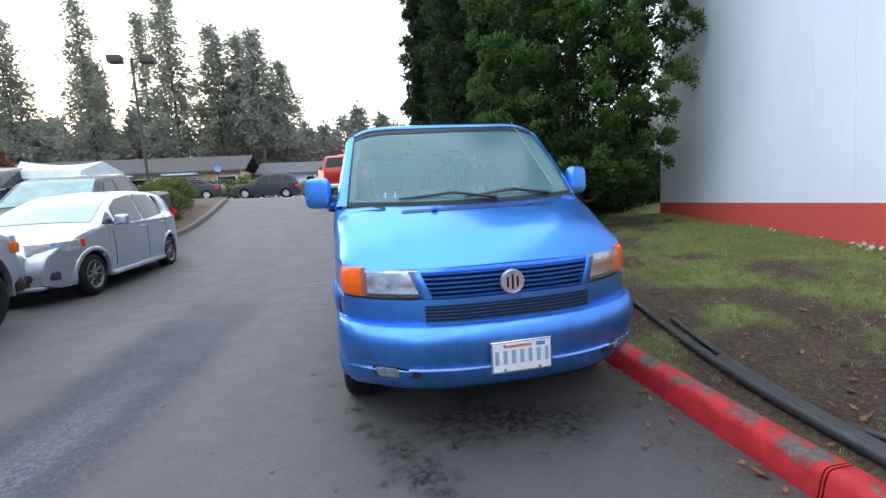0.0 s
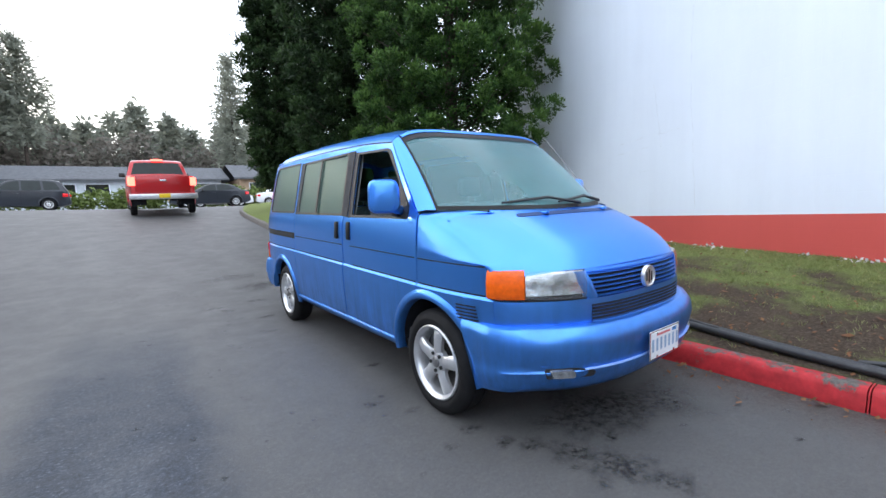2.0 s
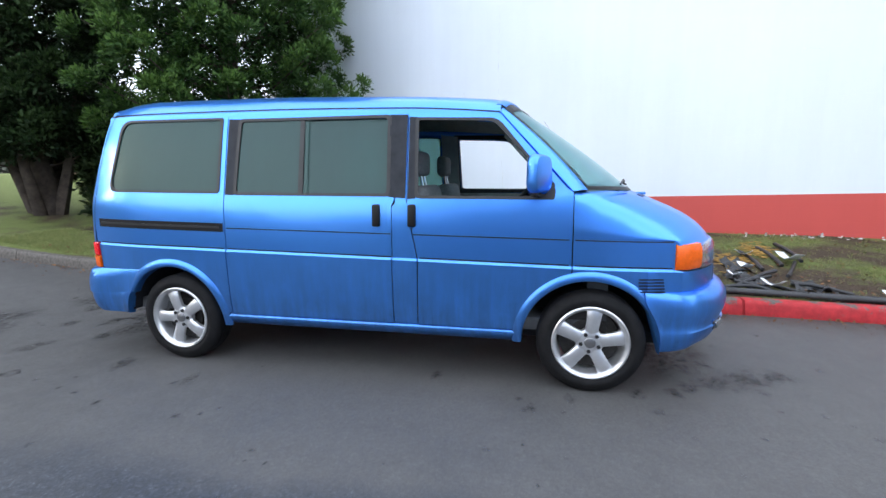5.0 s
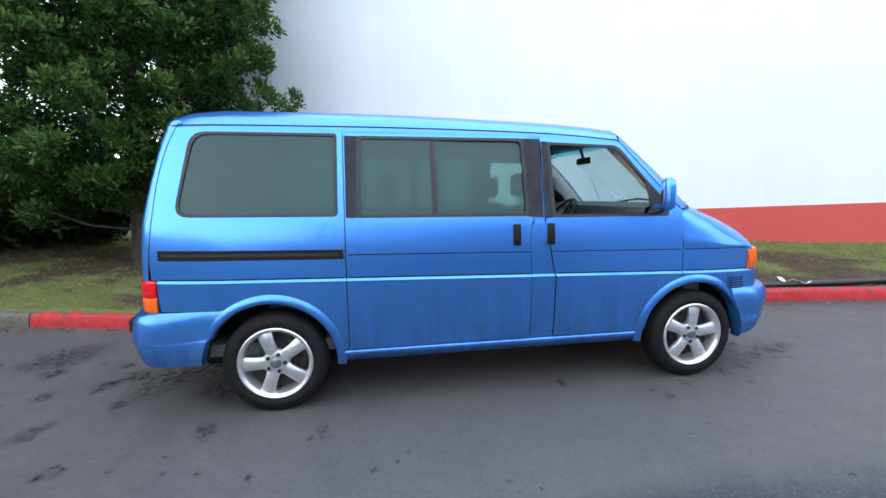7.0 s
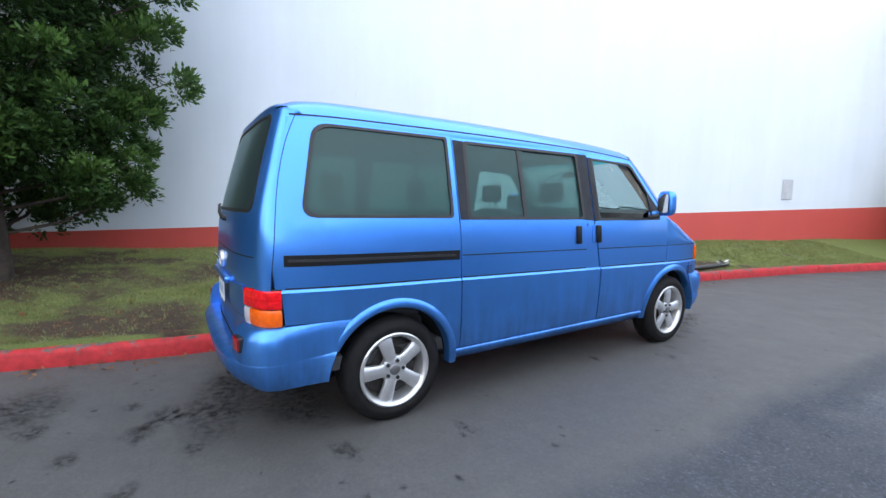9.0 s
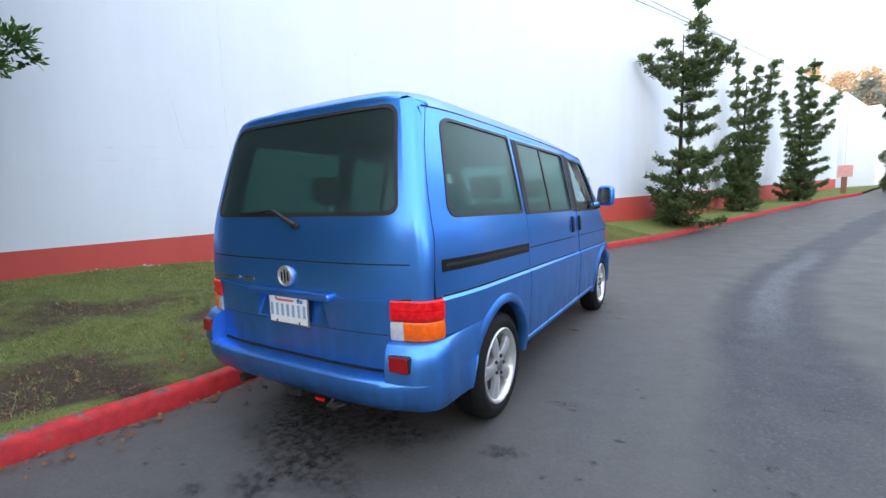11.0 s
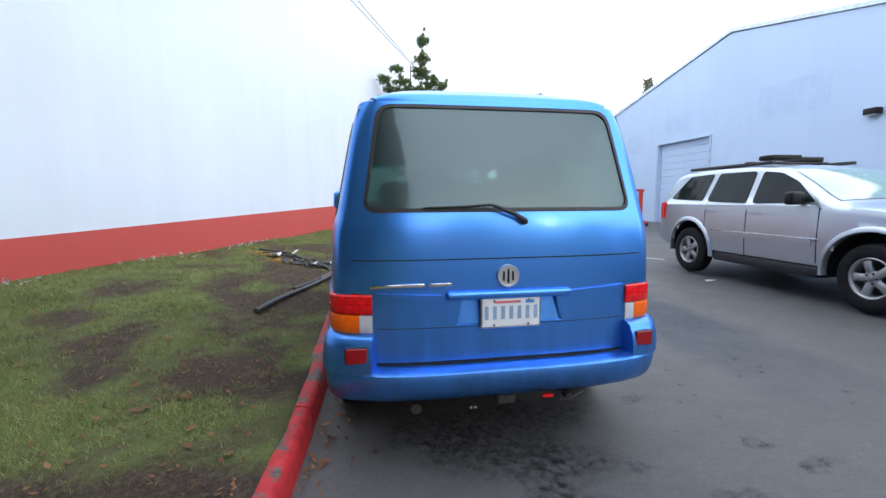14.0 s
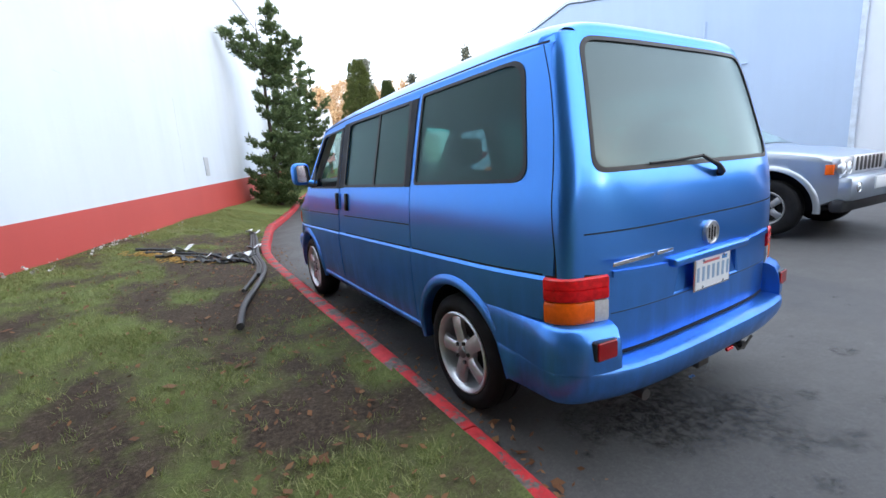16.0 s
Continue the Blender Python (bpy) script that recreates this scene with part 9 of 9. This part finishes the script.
hyd = thing("hydrant", "yellow fire hydrant beside the hedge trees", "hydrant", Matrix.Translation(g_at(-13.0, -29.6)))
bm = bmesh.new()
lathe(bm, [(0, 0.2), (0.06, 0.2), (0.07, 0.13), (0.6, 0.13), (0.62, 0.17), (0.7, 0.15), (0.8, 0.06), (0.82, 0.001)], 16, Matrix.Rotation(radians(-90), 4, "Y"))
smooth(bm)
part("body", bm, simple("hydrant_yellow", (0.62, 0.44, 0.16), 0.6), hyd)

# covered boat in the upper yard
bt = thing("boat", "boat under a pale tarpaulin in the upper yard", "boat", on_ground(-12.0, 17.0, 75))
bm = bmesh.new()
rows = []
for k in range(13):
    u = -1 + k / 6
    w = 1.1 * (1 - max(0, u) ** 3 * 0.8)
    z = 1.70 + 0.16 * u * u
    rows.append([(-w * 0.6, 1.7 * u, 0.5), (-w, 1.7 * u, 1.15), (-w * 0.9, 1.7 * u, 1.45), (0, 1.7 * u, z), (w * 0.9, 1.7 * u, 1.45), (w, 1.7 * u, 1.15), (w * 0.6, 1.7 * u, 0.5)])
vs = grid_faces(bm, rows, True)
bm.faces.new(vs[0])
bm.faces.new(vs[-1][::-1])
bmesh.ops.recalc_face_normals(bm, faces=bm.faces[:])
smooth(bm, 50)
part("tarpaulin", bm, simple("pale_tarpaulin", (0.46, 0.56, 0.62), 0.55, 0, 0.12, 3, 0.5, 8), bt)
for s in (-1, 1):
    make_wheel(bt, 0.95, 0.0, s, 5, 0.3, 0.18)

bm = bmesh.new()
ca, cb = Vector((wall_x(-6.0) - 0.09, -6.0, 7.45)), Vector((wall_x(-19.5) - 0.09, -19.5, 8.15))
tube(bm, [ca.lerp(cb, k / 12) for k in range(13)], 0.012, 6)
tagged(part("power_cable", bm, BLACK), "thin black power cable fixed along the warehouse roofline", "cable")

# ---- things lying on the lawn ----
HOSE = simple("black_plastic_pipe", (0.03, 0.03, 0.032), 0.45, 0, 0.3, 10, 0.4, 90)
PAPER = simple("white_label_paper", (0.78, 0.79, 0.8), 0.7, 0, 0.06, 10)
STRAW = simple("yellow_fibre", (0.45, 0.27, 0.07), 0.9, 0, 0.35, 30, 1.0, 90)


def on_lawn(x, y, lift=0.0):
    return Vector((x, y, lawn_z(x, y) + lift))


def pipe(points, r, off):
    bm = bmesh.new()
    pts = []
    n = 40
    ys = [p[1] for p in points]
    for k in range(n + 1):
        y = ys[0] + (ys[-1] - ys[0]) * k / n
        x = spline(sorted((b, a) for a, b in points), y) + 0.04 + off + 0.03 * math.sin(y * 2.1 + off * 6)
        lift = r + 0.004 + 0.02 * max(0, math.sin(y * 1.3 + off * 8))
        z = lawn_z(max(x, kerb_x(y) + 0.16), y)
        pts.append((x, y, z + lift))
    tube(bm, pts, r, 8)
    smooth(bm, 60)
    return tagged(part("plastic_pipe", bm, HOSE), "black plastic drain pipe lying along the kerb", "pipe", "pipes along the kerb")


RUN = [(1.77, 1.26), (1.64, 0.6), (1.50, 0.03), (1.32, -0.7), (1.20, -1.3), (1.13, -1.8), (1.05, -2.6), (0.95, -3.6), (0.75, -4.9)]
for off, r, cut in ((0.0, 0.030, 0), (0.052, 0.024, 3), (0.09, 0.020, 2), (0.02, 0.018, 4)):
    pipe(RUN[cut:], r, off)
rl = random.Random(12)
for k in range(9):
    x, y = 1.55 + rl.uniform(-0.25, 0.35), -2.1 + rl.uniform(-0.4, 0.4)
    a = rl.uniform(0, math.pi)
    bm = bmesh.new()
    q = [on_lawn(x + d * math.cos(a), y + d * math.sin(a), 0.03 + 0.02 * math.sin(d * 9 + k)) for d in (-0.25, -0.1, 0.08, 0.24)]
    tube(bm, q, 0.02, 7)
    smooth(bm, 60)
    tagged(part("pipe_offcut", bm, HOSE), "short black pipe offcut on the bare soil", "pipe", "pipe offcuts")
for k in range(3):
    x, y = 2.15 + 0.12 * k, -2.1 - 0.25 * k
    bm = bmesh.new()
    q = [on_lawn(x + d, y + 0.3 * d * d - 0.1, 0.03) for d in (-0.3, -0.1, 0.1, 0.3)]
    tube(bm, q, 0.022, 7)
    tagged(part("pipe_offcut", bm, HOSE), "short black pipe offcut on the bare soil", "pipe", "pipe offcuts")
for x, y, a, s in ((1.58, -1.9, 0.4, 0.20), (1.42, -2.45, 1.3, 0.17), (1.98, -1.95, 0.1, 0.18)):
    bm = bmesh.new()
    rows = []
    for i in range(13):
        row = []
        for j in range(9):
            u, v = (-1 + i / 6) * s, (-1 + j / 4) * s * 0.6
            p = on_lawn(x + u * math.cos(a) - v * math.sin(a), y + u * math.sin(a) + v * math.cos(a))
            p.z += 0.03 + 0.05 * noise.noise((u * 12 + x * 5, v * 14, y)) + 0.03 * noise.noise((u * 25, v * 25, x))
            p.x += 0.05 * noise.noise((u * 8, v * 8, 3.0 + x))
            row.append(p)
        rows.append(row)
    grid_faces(bm, rows)
    bmesh.ops.recalc_face_normals(bm, faces=bm.faces[:])
    ob = tagged(part("plastic_sheet", bm, HOSE), "crumpled black plastic sheet on the bare soil", "sheet", "plastic sheets on the soil")
    mod = ob.modifiers.new("thickness", "SOLIDIFY")
    mod.thickness = 0.004
for x, y, a, s in ((1.62, -1.80, 0.8, 0.07), (1.12, -2.95, 0.2, 0.09), (1.02, -3.1, 1.1, 0.07), (2.1, -2.55, 0.5, 0.12), (2.28, -2.15, 1.2, 0.09), (1.86, -2.0, 0.2, 0.08), (1.36, -2.05, 0.9, 0.10), (0.82, -4.7, 0.3, 0.10), (0.9, -4.9, 1.0, 0.08)):
    bm = bmesh.new()
    rows = []
    for i in range(5):
        u = -1 + i / 2
        rows.append([on_lawn(x, y, 0.05) + Vector((u * s * math.cos(a) - v * s * 0.6 * math.sin(a), u * s * math.sin(a) + v * s * 0.6 * math.cos(a), 0.10 * abs(u) ** 1.5 * s / 0.1 * 0.6 + 0.01 * v)) for v in (-1, 1)])
    grid_faces(bm, rows)
    bm.normal_update()
    smooth(bm, 60)
    ob = tagged(part("paper_label", bm, PAPER), "curled white paper label lying on the lawn", "paper", "paper labels on the lawn")
    mod = ob.modifiers.new("thickness", "SOLIDIFY")
    mod.thickness = 0.003
for x, y, s in ((2.15, -2.0, 0.28), (2.5, -2.4, 0.22)):
    bm = bmesh.new()
    rngs = random.Random(int(x * 100))
    for k in range(140):
        a = rngs.uniform(0, math.pi)
        p = on_lawn(x + rngs.gauss(0, s * 0.5), y + rngs.gauss(0, s * 0.35), rngs.uniform(0.008, 0.03))
        d = Vector((math.cos(a), math.sin(a), rngs.uniform(-0.1, 0.1))) * rngs.uniform(0.015, 0.06)
        tube(bm, [p - d, p, p + d], 0.004, 4)
    tagged(part("straw_heap", bm, STRAW), "heap of yellow fibre on the bare soil", "straw", kind="stuff")
bm = bmesh.new()
for k in range(4):
    q = [Vector((-4.45 + 0.05 * k + 0.05 * math.cos(a * 2 + k), 0.12 + 0.06 * math.sin(a), ground(-4.4, 0.1) + 0.012 + 0.02 * (a % 2))) for a in range(4)]
    vsx = [bm.verts.new(p) for p in q]
    bm.faces.new(vsx)
tagged(part("paper_scrap", bm, PAPER), "crumpled white paper scrap on the asphalt", "paper")
bm = bmesh.new()
for a, b in (((-4.65, -3.2), (-4.95, -2.65)), ((-5.0, -2.5), (-5.25, -2.0))):
    A, B = Vector((*a, 0)), Vector((*b, 0))
    n = Vector((-(B - A).y, (B - A).x, 0)).normalized() * 0.035
    vsx = [bm.verts.new((p.x, p.y, ground(p.x, p.y) + 0.004)) for p in (A - n, B - n, B + n, A + n)]
    bm.faces.new(vsx)
tagged(part("bay_line", bm, simple("worn_white_line", (0.5, 0.5, 0.48), 0.8, 0, 0.4, 20)), "worn white parking bay line", "road marking", kind="structure")

# ---- loose stuff on the ground ----


def scatter():
    rng = np.random.default_rng(17)
    # fallen leaves: small crumbs of leaf, and some whole curled ones
    cs = []
    while len(cs) < 2600:
        y = rng.uniform(-4, 7.5)
        x = kerb_x(y) + (rng.exponential(1.3) if rng.uniform() < 0.75 else -rng.exponential(0.10))
        if x > wall_x(y) - 0.1 or x < kerb_x(y) - 1.5 or kerb_x(y) - 0.02 < x < kerb_x(y) + 0.17:
            continue
        cs.append((x, y, (lawn_z(x, y) if x > kerb_x(y) + 0.1 else ground(x, y)) + 0.014))
    cs = np.array(cs)
    n = len(cs)
    a = rng.uniform(0, 6.28, n)
    ds = np.stack([np.cos(a), np.sin(a), rng.uniform(-0.2, 0.2, n)], 1)
    s = np.stack([-np.sin(a), np.cos(a), rng.uniform(-0.4, 0.4, n)], 1)
    L = rng.uniform(0.006, 0.022, (n, 1))
    L[:170] = rng.uniform(0.022, 0.042, (170, 1))
    v = np.stack([cs - ds * L, cs + s * L * 0.65 + np.array([0, 0, 0.006]), cs + ds * L + np.array([0, 0, 0.014]), cs - s * L * 0.65 + np.array([0, 0, 0.006])], 1).reshape(-1, 3)
    tagged(leaf_mesh("fallen_leaves", v, LEAF_DRY), "brown fallen leaves on lawn, kerb and gutter", "leaves", kind="stuff")
    # grass blades in tufts where the lawn is not bare, thickest beside the walk's end
    roots = []
    while len(roots) < 30000:
        y = rng.uniform(1.0, 8.5) if rng.uniform() < 0.66 else rng.uniform(-9, 1.0)
        w = (wall_x(min(y, WALL_END)) if y < WALL_END else 6.5) - kerb_x(y) - 0.2
        x = kerb_x(y) + 0.17 + rng.uniform(0, 1) * w
        if rng.uniform() < 0.95 * min(1.0, bareness(x, y) * 1.5):
            continue
        roots.append((x, y))
    roots = np.repeat(np.array(roots), 9, 0)
    n = len(roots)
    roots = roots + rng.normal(0, 0.016, (n, 2))
    cs = np.array([(x, y, lawn_z(x, y) - 0.004) for x, y in roots])
    a = rng.uniform(0, 6.28, n)
    h = rng.uniform(0.014, 0.042, n)
    side = np.stack([np.cos(a), np.sin(a), np.zeros(n)], 1) * rng.uniform(0.0012, 0.0026, (n, 1))
    lean = np.stack([rng.normal(0, 0.02, n), rng.normal(0, 0.02, n), h], 1)
    v = np.stack([cs - side, cs + side, cs + lean + side * 0.2, cs + lean - side * 0.2], 1).reshape(-1, 3)
    tagged(leaf_mesh("grass", v, foliage_material("grass_blades", (0.12, 0.155, 0.048), (0.265, 0.30, 0.105), (0.50, 0.47, 0.24))), "short patchy grass", "grass", kind="stuff")
    # crumbs of plaster at the wall's foot
    cs = []
    for k in range(80):
        y = rng.choice([rng.normal(1.2, 0.6), rng.normal(-1.4, 0.5), rng.normal(-3.2, 0.4), rng.uniform(-6, 3)])
        x = wall_x(y) - 0.04 - abs(rng.normal(0, 0.12))
        cs.append((x, y, lawn_z(x, y) + 0.012))
    cs = np.array(cs)
    d = rng.normal(0, 1, (len(cs), 3))
    tagged(leaf_mesh("rubble", blades(cs, d, 0.045, 0.018, 3, 0.015, rng), simple("plaster_crumbs", (0.55, 0.54, 0.52), 0.9)), "pale crumbs of plaster at the wall's foot", "rubble", kind="stuff")


scatter()


def stains():
    """Oil drips on the asphalt under and round the van."""
    m, t, p = material("oil_stain")
    tr = t.nodes.new("ShaderNodeBsdfTransparent")
    mx = t.nodes.new("ShaderNodeMixShader")
    at = t.nodes.new("ShaderNodeAttribute")
    at.attribute_name = "dense"
    mm = t.nodes.new("ShaderNodeMath")
    mm.operation = "MULTIPLY"
    t.links.new(at.outputs["Fac"], mm.inputs[0])
    t.links.new(ramp(t, noise_node(t, 20, 6, 0.75), [(0.42, (0.05, 0.05, 0.05)), (0.64, (0.72, 0.72, 0.72))]), mm.inputs[1])
    t.links.new(mm.outputs[0], mx.inputs[0])
    p.inputs["Base Color"].default_value = (0.022, 0.022, 0.024, 1)
    p.inputs["Roughness"].default_value = 0.45
    t.links.new(tr.outputs[0], mx.inputs[1])
    t.links.new(p.outputs[0], mx.inputs[2])
    t.links.new(mx.outputs[0], t.nodes["Material Output"].inputs[0])
    rng = random.Random(4)
    spots = [(-0.62, -0.78, 0.09, 1.3), (-0.55, -0.95, 0.13, 1.0), (-0.49, -1.10, 0.14, 1.0), (-0.44, -1.27, 0.09, 1.2), (-0.80, -0.52, 0.05, 1.5), (-0.72, -0.62, 0.06, 1.4), (-0.70, -1.05, 0.04, 1.5), (-0.35, -0.85, 0.05, 1.3), (-0.86, -0.30, 0.05, 1.6), (0.2, -0.75, 0.30, 1.2), (-0.25, -0.6, 0.28, 1.3)]
    spots += [(-1.16, 0.35, 0.045, 1.5), (-0.99, 0.12, 0.035, 1.5), (-0.81, 0.98, 0.04, 1.8), (-1.05, -0.37, 0.035, 1.4), (-1.05, 3.3, 0.06, 2), (-1.2, 2.6, 0.05, 2), (-1.3, 3.9, 0.07, 2), (-0.95, 4.3, 0.08, 1.7), (-1.5, 4.15, 0.07, 1.8)]
    spots += [(0.0, 3.78, 0.24, 1.2), (-0.28, 3.86, 0.22, 1.2), (0.30, 3.62, 0.20, 1.3), (-0.38, 3.4, 0.22, 1.4), (0.1, 3.4, 0.30, 1.4), (0.5, 3.5, 0.14, 1.2), (-0.12, 4.12, 0.13, 1.1), (-0.3, 4.25, 0.09, 1.4), (0.1, 4.3, 0.07, 1.2), (-0.62, 4.0, 0.06, 1.3), (-0.05, 4.75, 0.08, 1.3), (-0.45, 4.55, 0.06, 1.6)]
    spots += [(-0.7, 5.2, 0.30, 1.3), (0.3, 4.9, 0.28, 1.3), (-0.9, 6.1, 0.30, 1.4), (0.55, 1.0, 0.4, 1)]
    for k in range(230):
        x, y = rng.uniform(-2.6, 0.7), rng.uniform(-2.6, 6.2)
        if -0.85 < x < 0.85 and -0.6 < y < 3.6:
            continue
        spots.append((x, y, rng.uniform(0.006, 0.026), rng.uniform(0.8, 1.7)))
    bm = bmesh.new()
    dens = bm.verts.layers.float.new("dense")
    for k, (x, y, r, el) in enumerate(spots):
        turn = rng.uniform(-0.4, 0.4)
        rings = []
        for frac, dn in ((0.0, 1.0), (0.45, 0.9), (0.8, 0.45), (1.15, 0.0)):
            vs = []
            for i in range(1 if frac == 0 else 18):
                a = 2 * math.pi * i / 18
                q = frac * r * (1 + 0.6 * noise.noise((math.cos(a) * 1.4 + k * 7, math.sin(a) * 1.4, k)))
                px, py = q * el * math.cos(a), q * math.sin(a)
                px, py = x + px * math.cos(turn) - py * math.sin(turn), y + px * math.sin(turn) + py * math.cos(turn)
                v = bm.verts.new((px, py, ground(px, py) + 0.003 + 0.00002 * k))
                v[dens] = dn
                vs.append(v)
            rings.append(vs)
        for i in range(18):
            bm.faces.new((rings[0][0], rings[1][i], rings[1][(i + 1) % 18]))
        for A, B in zip(rings[1:], rings[2:]):
            for i in range(18):
                bm.faces.new((A[i], B[i], B[(i + 1) % 18], A[(i + 1) % 18]))
    tagged(part("oil_stains", bm, m), "dark oil drips on the asphalt round the van", "stain", kind="stuff")


stains()
